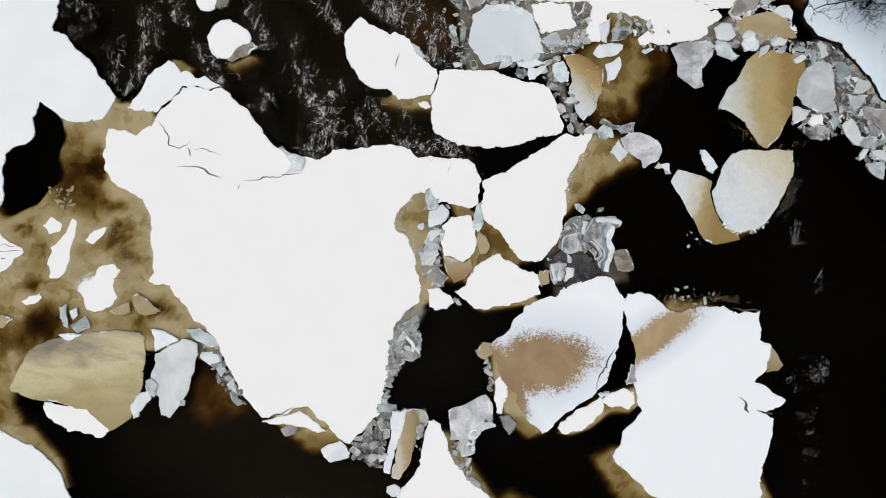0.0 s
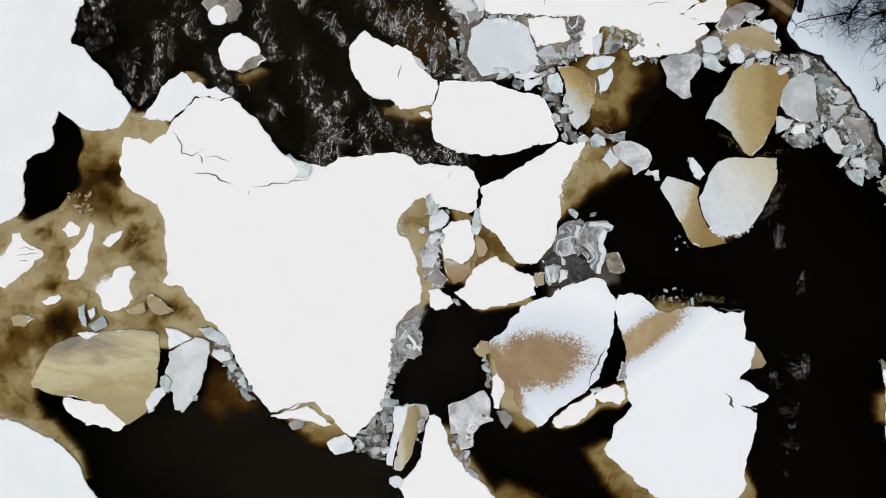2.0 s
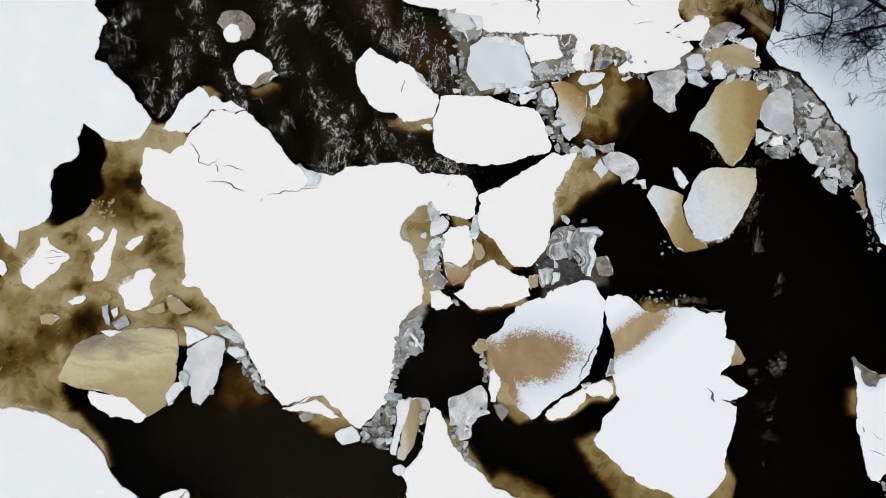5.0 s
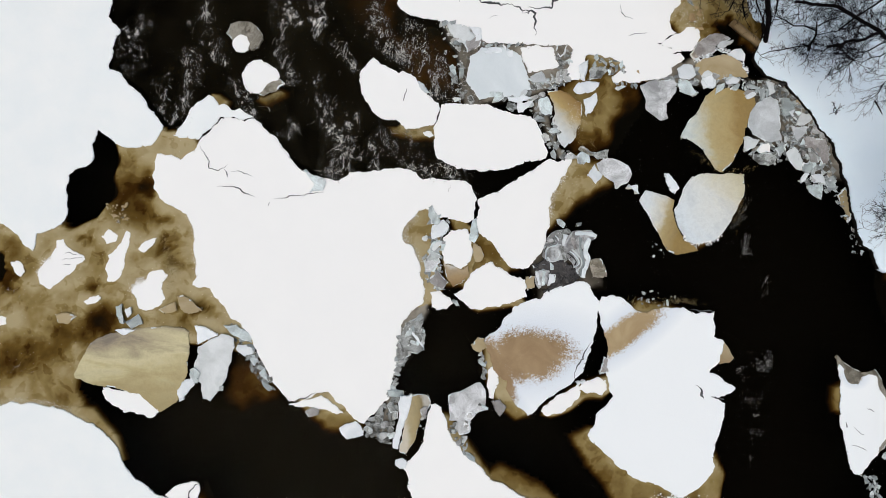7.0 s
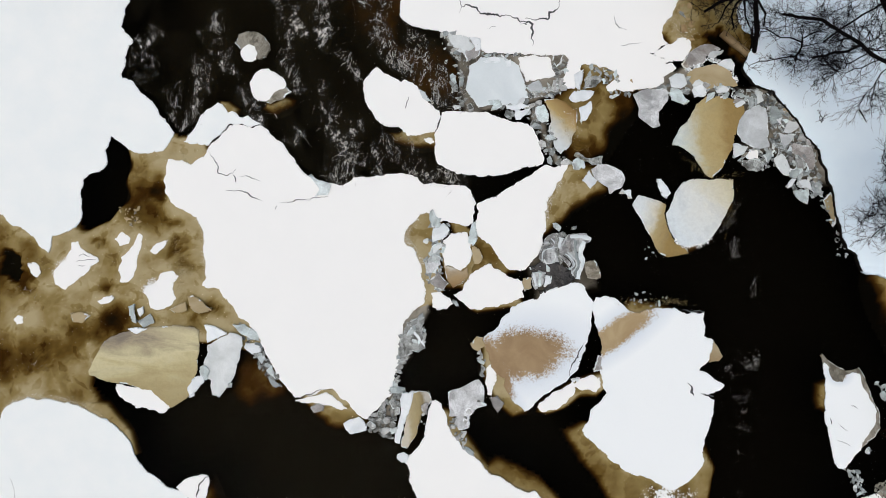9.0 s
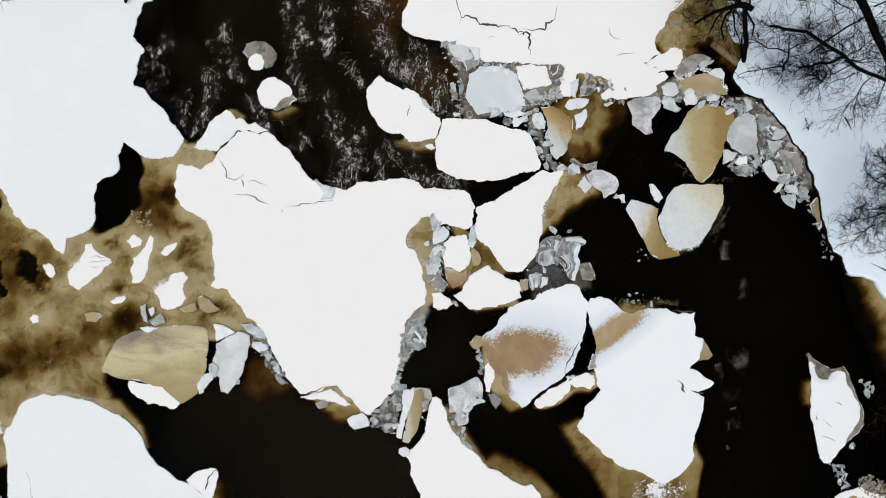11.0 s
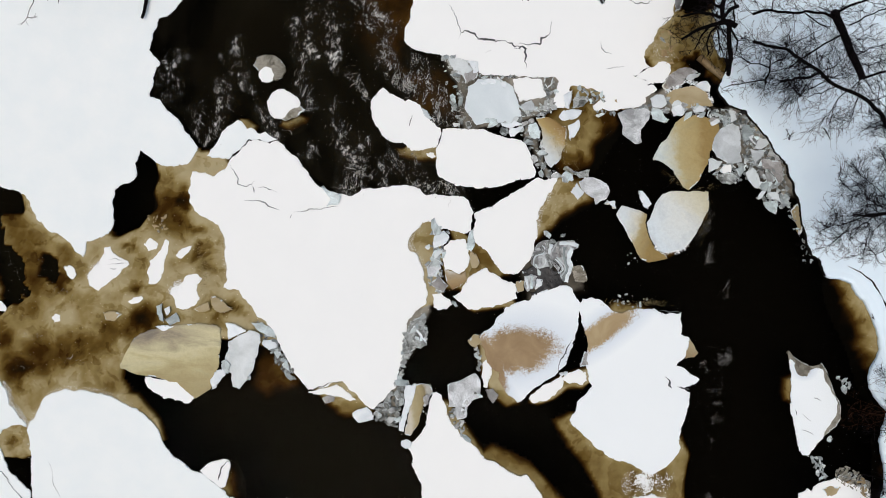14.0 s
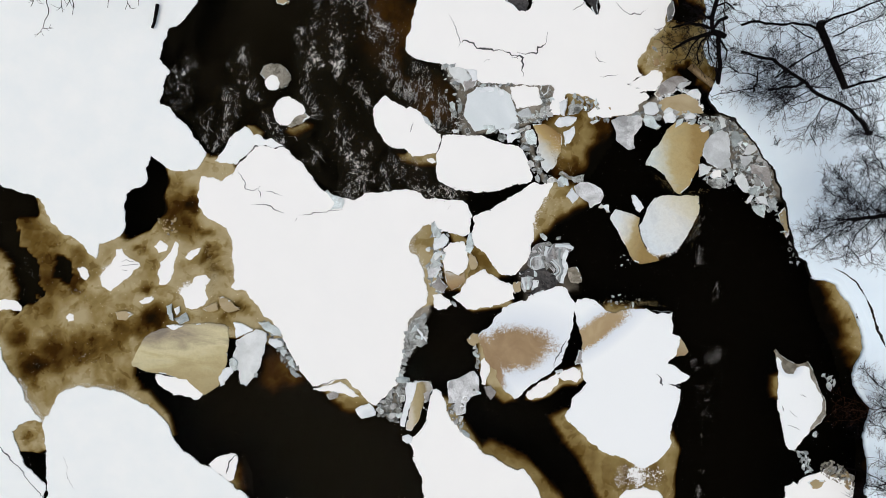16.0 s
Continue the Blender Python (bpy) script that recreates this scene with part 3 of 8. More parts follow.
def bank(outline, z, name, label):
    rng = random.Random(next(seeds))
    pts = broken(outline, rng, 0.09, 0.13)
    v, f = stack([at_height(grown(pts, -0.03), -0.15), at_height(grown(pts, 0.03), z * 0.3, rng, 0.03), at_height(grown(pts, 0.02), z - 0.05, rng, 0.02)])
    base = tagged(mesh_object(name, v, f, SHADED_SOIL), label, "river bank", "", "structure")
    v, f = stack([at_height(pts, z - 0.08), at_height(grown(pts, 0.005), z - 0.02, rng, 0.01), at_height(grown(pts, -0.02), z)])
    mesh_object("snow_cover", v, f, BANK_SNOW, base, "even, slightly blue snow")
    return base


shore = [(11.18, 15.07), (11.05, 12.81), (11.07, 11.7), (11.08, 10.59), (11.16, 10.04), (11.02, 9.47), (11.04, 8.92), (11.04, 8.09), (10.82, 7.46), (10.69, 7.08), (10.78, 6.68), (11.14, 6.31), (11.71, 6.09), (12.06, 6.05), (12.29, 5.69), (12.73, 5.3), (13.08, 5), (13.4, 4.49), (13.78, 4.12), (14.14, 3.75), (14.41, 3.1), (14.59, 2.57), (14.84, 2.19), (14.93, 1.79), (15.03, 1.26), (15.23, 0.74), (15.43, 0.09), (15.65, -0.3), (16.07, -0.52), (16.15, -0.78), (16.34, -1.17)]
shore += [(17.07, -1.15), (17.62, -1.3), (17.96, -1.81), (18.35, -2.12), (18.58, -2.56), (18.88, -3.06), (19.1, -3.63), (19.21, -4.27), (19.15, -4.68), (18.92, -5.09), (18.8, -5.57), (18.9, -6.01), (19.3, -6.56), (19.82, -7.03), (19.73, -7.49), (19.63, -7.9), (19.54, -8.43), (19.65, -8.93), (19.82, -9.44), (19.9, -9.95), (19.9, -10.59), (19.76, -11.13), (19.9, -14.26)]
land = shore + [(22, -300), (900, -300), (900, 300), (12, 300)]
floe_outlines.append(land)
east_bank = bank(land, 0.2, "bank_east", "snow-covered river bank with bare trees")
# Flat dark strip for a crack in the bank, its shade put into the colour.
crack(east_bank, [(17.29, -0.66), (17.85, -0.84), (18.42, -1.21), (18.92, -1.83), (19.33, -2.59), (19.61, -3.37), (20.07, -4.12), (21.02, -5.22)], 0.12, 0.207, 0.12).data.materials[0] = SHADED_SOIL
bank([(-45, -300), (-43, -40), (-46, 0), (-42, 60), (-44, 300), (-900, 300), (-900, -300)], 0.35, "bank_west", "snow-covered far river bank")


def snow_drape(path, z, owner):
    """Snow that hangs over the edge of the bank down to the water, along the path."""
    rng = random.Random(991)
    rings = [[], [], [], [], []]
    for i, (x, y) in enumerate(path):
        a, b = path[max(0, i - 1)], path[min(len(path) - 1, i + 1)]
        d = math.hypot(b[0] - a[0], b[1] - a[1]) or 1.0
        nx, ny = (b[1] - a[1]) / d, -(b[0] - a[0]) / d
        fade = min(1.0, 0.2 + 0.4 * min(i, len(path) - 1 - i))
        for ring, o, h in zip(rings, (-0.40, 0.05, 0.10, 0.13, -0.06), (z + 0.006, z - 0.01, z * 0.55, 0.0, -0.08)):
            o = o * fade * rng.uniform(0.85, 1.15) if o > 0 else o
            ring.append((x + nx * o, y + ny * o, h))
    n, verts = len(path), [p for r in rings for p in r]
    faces = [(k * n + i, k * n + i + 1, (k + 1) * n + i + 1, (k + 1) * n + i) for k in range(4) for i in range(n - 1)]
    return mesh_object("snow_drape", verts, faces, BANK_SNOW, owner, "snow hanging over the bank edge", True)


snow_drape(broken_path([p for p in shore if -13 < p[1] < -0.9], 0.12, 0.015), 0.2, east_bank)

# ---------------------------------------------------------------- rapids
def rapids(outline, streaks, cell=0.09):
    p = np.array(outline)
    gx = np.arange(p[:, 0].min(), p[:, 0].max(), cell)
    gy = np.arange(p[:, 1].min(), p[:, 1].max(), cell)
    xs, ys = np.meshgrid(gx, gy)
    ins = inside_and_distance(xs, ys, outline)[0].ravel()
    foam = np.zeros(xs.shape)
    gx2, gy2 = xs, ys
    xs, ys = wander(xs, ys, 0.12)
    xs, ys = wander(xs * 3, ys * 3, 0.6)
    xs, ys = xs / 3, ys / 3
    for ax, ay, bx, by, w, k in streaks:
        t = np.clip(((xs - ax) * (bx - ax) + (ys - ay) * (by - ay)) / ((bx - ax) ** 2 + (by - ay) ** 2), 0, 1)
        d = np.hypot(xs - ax - t * (bx - ax), ys - ay - t * (by - ay))
        foam = np.maximum(foam, k * np.exp(-(d / (0.75 * w)) ** 2))
    xs, ys = gx2, gy2
    verts = []
    for x, y, f in zip(xs.ravel(), ys.ravel(), foam.ravel()):
        verts.append((x, y, 0.012 + 0.03 * f * (0.5 + noise.noise((x * 1.8, y * 0.9, 0)))))
    w = len(gx)
    faces = [(i * w + j, i * w + j + 1, (i + 1) * w + j + 1, (i + 1) * w + j) for i in range(len(gy) - 1) for j in range(w - 1)
             if ins[i * w + j] and ins[(i + 1) * w + j + 1]]
    ob = mesh_object("water_rapids", verts, faces, RAPIDS, smooth=True)
    att = ob.data.attributes.new("foam", 'FLOAT', 'POINT')
    att.data.foreach_set("value", foam.ravel().astype(np.float32))
    return tagged(ob, "fast black water with torn streaks of foam", "water", "", "structure")


def foam_threads(streaks, density, seed, reach=1.0, mat=None, label="thin torn threads of grey foam on the current", name="foam"):
    """Short curling threads of foam strewn along the streaks of the current."""
    rng = random.Random(seed)
    verts, faces = [], []
    for ax, ay, bx, by, w, k in streaks:
        long = math.hypot(bx - ax, by - ay)
        flow = math.atan2(by - ay, bx - ax)
        tufts = [(rng.random() ** 0.8, rng.gauss(0, 0.5)) for _ in range(max(3, int(long * 2.2)))]
        for _ in range(int(density * long * (w + 0.15) * k * k)):
            tf, to = rng.choice(tufts)
            tf = min(1.0, tf * 0.35 + 0.65 * tf ** 0.6)
            t, o = tf + rng.gauss(0, 0.35) / long, (to + rng.gauss(0, 0.22)) * w * reach
            x, y = ax + (bx - ax) * t - math.sin(flow) * o, ay + (by - ay) * t + math.cos(flow) * o
            a = flow + rng.gauss(0, 0.9)
            bend, n = rng.gauss(0, 0.3), rng.randint(4, 10)
            step, thick = rng.uniform(0.012, 0.035), rng.uniform(0.0015, 0.0045) * (0.6 + 0.5 * k)
            base, z = len(verts), rng.uniform(0.05, 0.06)
            for i in range(n + 1):
                h = thick * math.sin(math.pi * (i + 0.35) / (n + 0.7))
                verts.append((x - math.sin(a) * h, y + math.cos(a) * h, z))
                verts.append((x + math.sin(a) * h, y - math.cos(a) * h, z))
                x, y = x + math.cos(a) * step, y + math.sin(a) * step
                a += bend + rng.gauss(0, 0.55)
            faces += [(base + 2 * i, base + 2 * i + 1, base + 2 * i + 3, base + 2 * i + 2) for i in range(n)]
    return tagged(mesh_object(name, verts, faces, mat or FOAM), label, name, "", "stuff")


WISPS = [
    ([(-11.74, 6.87), (-11.58, 6.2), (-11.58, 5.51), (-11.31, 4.85), (-11.07, 4.65)], 0.35, 1), ([(-12.24, 4.61), (-12.07, 3.94), (-12.14, 3.11), (-12.24, 2.42), (-12.7, 1.74)], 0.4, 0.9), ([(-13.28, 3.54), (-13.25, 2.86), (-13.11, 2.19), (-12.78, 1.73)], 0.4, 0.8), ([(-14.24, 6.05), (-14.4, 5.56), (-14.77, 5.3), (-15.05, 5.33)], 0.35, 0.8),
    ([(-14.69, 3.94), (-14.37, 4.24), (-14.3, 4.8), (-14.59, 4.91)], 0.4, 0.6), ([(-15.13, 4.85), (-15.33, 4.28)], 0.3, 0.5), ([(-12.42, 6.11), (-12.18, 5.72)], 0.2, 0.6), ([(-9.24, 8.11), (-9.01, 7.3), (-9.1, 6.47)], 0.35, 0.6),
    ([(-8.68, 10.4), (-8.55, 9.3), (-8.4, 8.48)], 0.4, 0.6), ([(-8.86, 8.43), (-8.62, 7.49)], 0.35, 0.6), ([(-7.63, 10.79), (-7.76, 9.52), (-7.78, 8.55), (-8.08, 7.54)], 0.5, 0.5), ([(-8.41, 7.09), (-8.1, 6.52), (-8.54, 6.3), (-8.6, 5.69), (-8.76, 5.18)], 0.35, 1),
    ([(-8.48, 5.15), (-8.22, 4.49), (-8.02, 4.16), (-8.34, 3.93), (-8.96, 3.4)], 0.3, 0.9), ([(-7.18, 8.06), (-7.22, 7.22), (-6.99, 6.42), (-6.58, 5.91), (-6.09, 5.69), (-5.75, 5.03), (-5.43, 4.66)], 0.35, 1), ([(-7.1, 6.13), (-7.58, 8.01)], 0.5, 0.4), ([(-7.08, 10.85), (-6.64, 9.36), (-6.25, 9.54), (-5.92, 9.02), (-5.76, 8.35), (-5.53, 7.96)], 0.5, 1),
    ([(-5.47, 8.66), (-4.9, 8.44), (-4.7, 7.91), (-4.93, 7.47), (-5.02, 7.04), (-4.69, 6.53), (-4.49, 6)], 0.45, 0.9),
]
WISPS += [
    ([(-4.66, 6.25), (-4.07, 5.9), (-3.62, 5.54), (-3.32, 5.29)], 0.5, 1), ([(-3.38, 7.08), (-2.87, 6.17), (-2.41, 5.67)], 0.5, 0.8), ([(-3.62, 6.78), (-3.07, 5.46)], 0.5, 0.6), ([(-2.64, 5.23), (-2.16, 4.6), (-1.97, 4.07)], 0.55, 0.9),
    ([(-1.83, 5.32), (-1.34, 4.55), (-0.62, 4.21)], 0.55, 0.9), ([(-2.1, 4.05), (-1.43, 4.13), (-0.59, 3.94)], 0.4, 1), ([(-6.61, 3.02), (-6.14, 2.52), (-5.67, 1.89), (-5.71, 1.07), (-6.03, 0.36)], 0.65, 1), ([(-5.55, 2.04), (-5.31, 1.11), (-5.63, 0.4)], 0.5, 1),
    ([(-5.07, 2.64), (-4.81, 2.26)], 0.25, 1), ([(-4.8, 1.44), (-4.35, 1.08), (-4.09, 1.11), (-4.21, 1.78)], 0.35, 0.7), ([(-3.89, 1.81), (-3.33, 1.6), (-3.09, 1.9), (-2.9, 1.37)], 0.5, 0.8), ([(-2.9, 1.37), (-2.45, 1.01), (-1.89, 0.8), (-1.07, 0.75)], 0.4, 1),
    ([(-0.55, 0.94), (-0.17, 0.44), (0.03, 0.06)], 0.25, 0.8), ([(-7.89, 2.34), (-7.49, 1.97), (-7.67, 1.68), (-8, 1.64)], 0.3, 0.8), ([(-10.49, 3.7), (-10.04, 3.34), (-9.71, 2.82), (-9.26, 2.46)], 0.3, 0.7), ([(-4, 2.75), (-4.22, 2.32), (-3.4, 2.27)], 0.35, 0.6),
    ([(-7.16, 4.33), (-6.88, 2.99)], 0.3, 0.4),
]
CURRENT = [(*a, *b, w, k) for path, w, k in WISPS for a, b in zip(path, path[1:])]
rapids([(-17.42, 11.76), (-4.05, 13.2), (-3.95, 8.45), (-3.53, 7.11), (-0.43, 7.58), (-0.04, 3.89), (-1.91, 3.55), (-1.89, 2.05), (0.26, 1.05), (0, -0.07), (-1.33, 0.69), (-5.87, -0.02), (-8.18, 1.1), (-9.4, 2.28), (-11.14, 3.11), (-12.82, 1.64), (-14.14, 3.06), (-15.45, 3.75), (-16.01, 6.04)], CURRENT)


def foam_streams(wisps, density, seed, label, thick=1.0, reach=0.55, longest=0.42):
    """Strings of foam drawn out by one turbulent current: each follows the flow and its eddies, so that neighbours run together."""
    rng = random.Random(seed)
    verts, faces = [], []

    def eddy(x, y):
        return 1.5 * noise.noise((x * 1.3, y * 1.1, 4.0)) + 2.0 * noise.noise((x * 3.4, y * 2.9, 9.0)) + 2.4 * noise.noise((x * 9.0, y * 8.0, 2.0))

    def strand(x, y, flow, n, h, lean):
        base, z = len(verts), rng.uniform(0.05, 0.06)
        for i in range(n + 1):
            a = flow + lean + eddy(x, y)
            q = h * (0.25 + math.sin(math.pi * (i + 0.4) / (n + 0.8))) * rng.uniform(0.4, 1.3)
            verts.append((x - math.sin(a) * q, y + math.cos(a) * q, z))
            verts.append((x + math.sin(a) * q, y - math.cos(a) * q, z))
            x, y = x + math.cos(a) * 0.02, y + math.sin(a) * 0.02
        faces.extend((base + 2 * i, base + 2 * i + 1, base + 2 * i + 3, base + 2 * i + 2) for i in range(n))

    for path, w, k in wisps:
        parts = [(p, q, math.hypot(q[0] - p[0], q[1] - p[1])) for p, q in zip(path, path[1:])]
        total = sum(d for _, _, d in parts)
        for _ in range(int(density * total * (w + 0.15) * k)):
            p, q, d = rng.choices(parts, [d for _, _, d in parts])[0]
            flow, f = math.atan2(q[1] - p[1], q[0] - p[0]), rng.random()
            o = rng.gauss(0, reach) * w
            x, y = p[0] + (q[0] - p[0]) * f - math.sin(flow) * o, p[1] + (q[1] - p[1]) * f + math.cos(flow) * o
            clump = noise.noise((x * 1.5, y * 1.2, 1.0)) + 0.6 * noise.noise((x * 4.0, y * 3.4, 6.0))
            if clump < rng.uniform(-0.2, 0.35):
                continue
            fat = rng.random() ** 2.5
            strand(x, y, flow, 3 + int(rng.random() ** 1.8 * longest / 0.02), thick * (0.0016 + 0.0058 * fat) * (0.55 + 0.5 * k), rng.choice((0.0, 0.0, rng.gauss(0, 0.9))))
            if clump > 0.3 and rng.random() < 0.4:
                strand(x + rng.gauss(0, 0.05), y + rng.gauss(0, 0.05), flow, rng.randint(1, 3), thick * rng.uniform(0.005, 0.014), rng.uniform(-2, 2))
    return tagged(mesh_object("foam", verts, faces, FOAM), label, "foam", "", "stuff")


foam_streams(WISPS, 45, 51, "thin torn threads of grey foam on the current")
SIDE_WISPS = [
    ([(10.97, 1.23), (10.73, 0.34), (10.56, 0.1), (10.24, -0.26)], 0.1, 0.5), ([(10.97, -0.26), (10.95, -0.66), (10.9, -0.94), (11.18, -1.13)], 0.1, 0.6), ([(11.87, -1.91), (12.09, -2.21), (11.79, -2.46), (11.68, -2.74)], 0.14, 0.6), ([(11.5, -4.9), (11.54, -5.06)], 0.06, 0.6),
    ([(11.39, -5.5), (11.56, -5.83), (11.24, -6.13)], 0.25, 0.75), ([(12.27, -4.87), (12.4, -5.34), (12.14, -5.5), (11.82, -5.8)], 0.12, 0.7), ([(11.97, -6.5), (11.78, -6.79), (11.62, -7.07)], 0.14, 0.6), ([(12.05, -7.42), (11.54, -7.69)], 0.06, 0.6),
    ([(11.88, -7.92), (12.07, -8.29), (11.73, -8.33)], 0.1, 0.5), ([(11.75, -9.12), (12.02, -9.41), (12.37, -9.79)], 0.12, 0.7), ([(11.87, -10.69), (11.77, -11.09), (11.64, -11.11)], 0.16, 0.9), ([(11.74, -11.62), (11.89, -12.13)], 0.1, 0.8),
]
foam_streams(SIDE_WISPS, 620, 53, "faint torn threads of foam on black water", 1.05, 1.1, 0.09)
STRAW = bark_material("wet_straw", (0.10, 0.065, 0.02), (0.42, 0.34, 0.17))
foam_threads([(-12.38, -2.89, -11.91, -4.46, 0.35, 1.0), (-12.44, -3.71, -11.79, -3.91, 0.3, 1.0)], 260, 57, mat=STRAW, label="wet straw frozen into drowned ice", name="straw")
foam_threads([(6.53, -3.43, 8.82, -3.37, 0.2, 1.0)], 160, 58, mat=STRAW, label="wet straw frozen to a floe edge", name="straw")
foam_threads([(3.05, 4.36, 3.7, 3.33, 0.2, 1.0), (3.73, 3.06, 4.17, 2.7, 0.25, 1.0)], 120, 60, mat=STRAW, label="wet straw frozen to a slab", name="straw")
foam_threads([(-19.81, -7.78, -18.85, -7.9, 0.12, 1.0), (-18.13, -8.68, -17.22, -8.63, 0.1, 1.0), (-19.94, -9.22, -19.48, -9.25, 0.1, 1.0), (-18.99, -5.44, -17.98, -5.65, 0.12, 1.0), (-21.15, -4.24, -20.42, -5.24, 0.15, 0.8)], 60, 59, mat=FOAM, label="pale scum on still brown water", name="scum")

# ---------------------------------------------------------------- snow-covered floes
shelf = [(-24.27, -1.04), (-22.64, -0.94), (-22.03, -1.07), (-21.52, -1.23), (-21.11, -1.24), (-20.73, -1.39), (-20.42, -1.71), (-20.26, -2.11), (-19.99, -2.49), (-19.53, -2.84), (-18.97, -3), (-18.53, -3.28), (-18.16, -3.59), (-17.91, -3.81), (-17.68, -3.95), (-17.59, -3.78), (-17.61, -3.45), (-17.58, -3.23), (-17.32, -3.15), (-16.94, -2.97), (-16.64, -2.75), (-16.45, -2.32), (-16.54, -1.84), (-16.65, -1.17), (-16.62, -0.76), (-16.31, -0.45), (-15.92, -0.28), (-15.75, -0.12), (-15.84, 0.63), (-15.73, 0.84), (-15.67, 1.23), (-15.49, 1.11), (-15.11, 0.91), (-14.73, 0.7), (-14.26, 0.64), (-13.46, 0.81), (-13.23, 1.11), (-13.03, 1.68)]
shelf += [(-13.03, 1.68), (-13.25, 1.93), (-13.5, 2.23), (-13.81, 2.47), (-14.14, 2.93), (-14.43, 3.12), (-14.8, 3.41), (-15.02, 3.67), (-15.27, 3.72), (-15.53, 3.78), (-15.52, 4.16), (-15.53, 4.66), (-15.44, 5.06), (-15.26, 5.38), (-15.39, 5.56), (-15.66, 5.73), (-15.86, 5.98), (-15.8, 6.21), (-15.79, 6.77), (-15.62, 7.15), (-15.58, 7.49), (-15.21, 7.61), (-14.9, 7.98), (-14.6, 8.49), (-14.33, 9.02), (-14.06, 10.17), (-13.82, 11.6)]
snow_floe(shelf + [(-10, 60), (-46, 60), (-46, -4)], 0.07, "wide white snow-covered shelf of shore ice", SHADED_SNOW)

main = [(-13.16, 0.51), (-12.8, 0.5), (-12.33, 0.46), (-12.11, 0.41), (-11.94, 0.62), (-11.64, 0.81), (-11.58, 1.04), (-11.48, 1.27), (-11.11, 1.66), (-10.83, 2), (-10.72, 2.23), (-10.23, 2.28), (-9.76, 2.19), (-9.37, 2.35), (-9.08, 2.21), (-8.67, 1.79), (-8.16, 1.4), (-7.83, 1.08), (-7.6, 0.75), (-7.35, 0.51), (-7.01, 0.33), (-6.58, 0.18), (-6.12, 0.23), (-5.84, 0.15), (-5.63, 0.2), (-5.38, 0.39), (-5.26, 0.57), (-4.86, 0.64), (-4.33, 0.75), (-3.8, 0.86), (-3.26, 0.95), (-2.85, 0.91), (-2.57, 0.83), (-2.41, 0.63), (-2.27, 0.56), (-1.88, 0.69), (-1.6, 0.66), (-1.06, 0.69), (-0.52, 0.69), (-0.28, 0.53), (-0.11, 0.19), (-0.01, 0.04)]
main += [(-0.03, -0.34), (-0.04, -0.78), (-0.28, -1), (-0.67, -0.96), (-1.08, -0.92), (-1.48, -0.94), (-1.77, -0.8), (-1.95, -0.63), (-2.11, -0.65), (-2.27, -0.72), (-2.39, -0.87), (-2.63, -1.17), (-2.85, -1.6), (-2.85, -1.87), (-2.75, -2.05), (-2.52, -2.11), (-2.3, -2.41), (-2.04, -2.87), (-1.83, -3.52), (-1.72, -4.05), (-1.73, -4.4), (-1.91, -4.55), (-2.22, -4.86), (-2.46, -5.2), (-2.49, -5.61), (-2.58, -6.02), (-2.58, -6.56), (-2.56, -7.23), (-2.62, -7.64), (-2.63, -8.09), (-2.73, -8.39), (-2.95, -8.6), (-3.13, -8.89), (-3.44, -9.24), (-3.6, -9.45)]
main += [(-3.83, -9.39), (-4.03, -9.28), (-4.26, -9.07), (-4.62, -8.76), (-4.92, -8.52), (-5.15, -8.33), (-5.39, -8.39), (-5.72, -8.53), (-6.24, -8.72), (-6.68, -8.87), (-6.92, -8.63), (-7.23, -8.32), (-7.53, -8.03), (-7.73, -7.7), (-7.95, -7.4), (-8.19, -6.97), (-8.46, -6.52), (-8.67, -6.35), (-8.91, -6.11), (-9.41, -5.81), (-9.57, -5.56), (-9.88, -5.25), (-10.19, -4.96), (-10.35, -4.7), (-10.76, -4.72), (-11.09, -4.65), (-10.94, -4.28), (-11.05, -3.83), (-11.15, -3.44), (-11.21, -2.77), (-11.38, -2.24), (-11.65, -1.81), (-12.08, -1.64), (-12.5, -1.49), (-12.86, -1.26), (-13.12, -0.93), (-13.24, -0.4), (-13.18, 0.02)]
plate = snow_floe(main, 0.07, "largest floe, covered in smooth white snow")
crack(plate, [(-11.45, 1), (-11.07, 0.55), (-10.94, 0.13), (-10.61, 0.08), (-10.35, 0.19), (-10.23, 0.37)], 0.036, 0.076)
crack(plate, [(-10.58, -0.57), (-10.26, -0.53), (-9.72, -0.56), (-9.29, -0.73), (-8.96, -0.83)], 0.036, 0.076)
crack(plate, [(-10.34, 0.17), (-10.25, -0.18)], 0.03, 0.076)
crack(plate, [(-10.07, 0.11), (-9.66, 0.08), (-9.11, 0)], 0.02, 0.076)
crack(plate, [(-8.25, -0.83), (-7.54, -0.67), (-6.75, -0.51), (-6.22, -0.37)], 0.03, 0.076)
crack(plate, [(-8.34, -0.98), (-8.38, -1.14)], 0.03, 0.076)
crack(plate, [(-6.64, -8.92), (-6.09, -8.65), (-5.44, -8.44), (-5.17, -8.44)], 0.03, 0.076)
ice_slab([(-7.15, 0.44), (-6.72, 0.27), (-6.31, 0.21), (-6.15, 0.06), (-6.27, -0.34), (-6.78, -0.44), (-6.63, -0.1)], 0.235, "grey ice lump frozen to a floe edge", MIX_ICE)

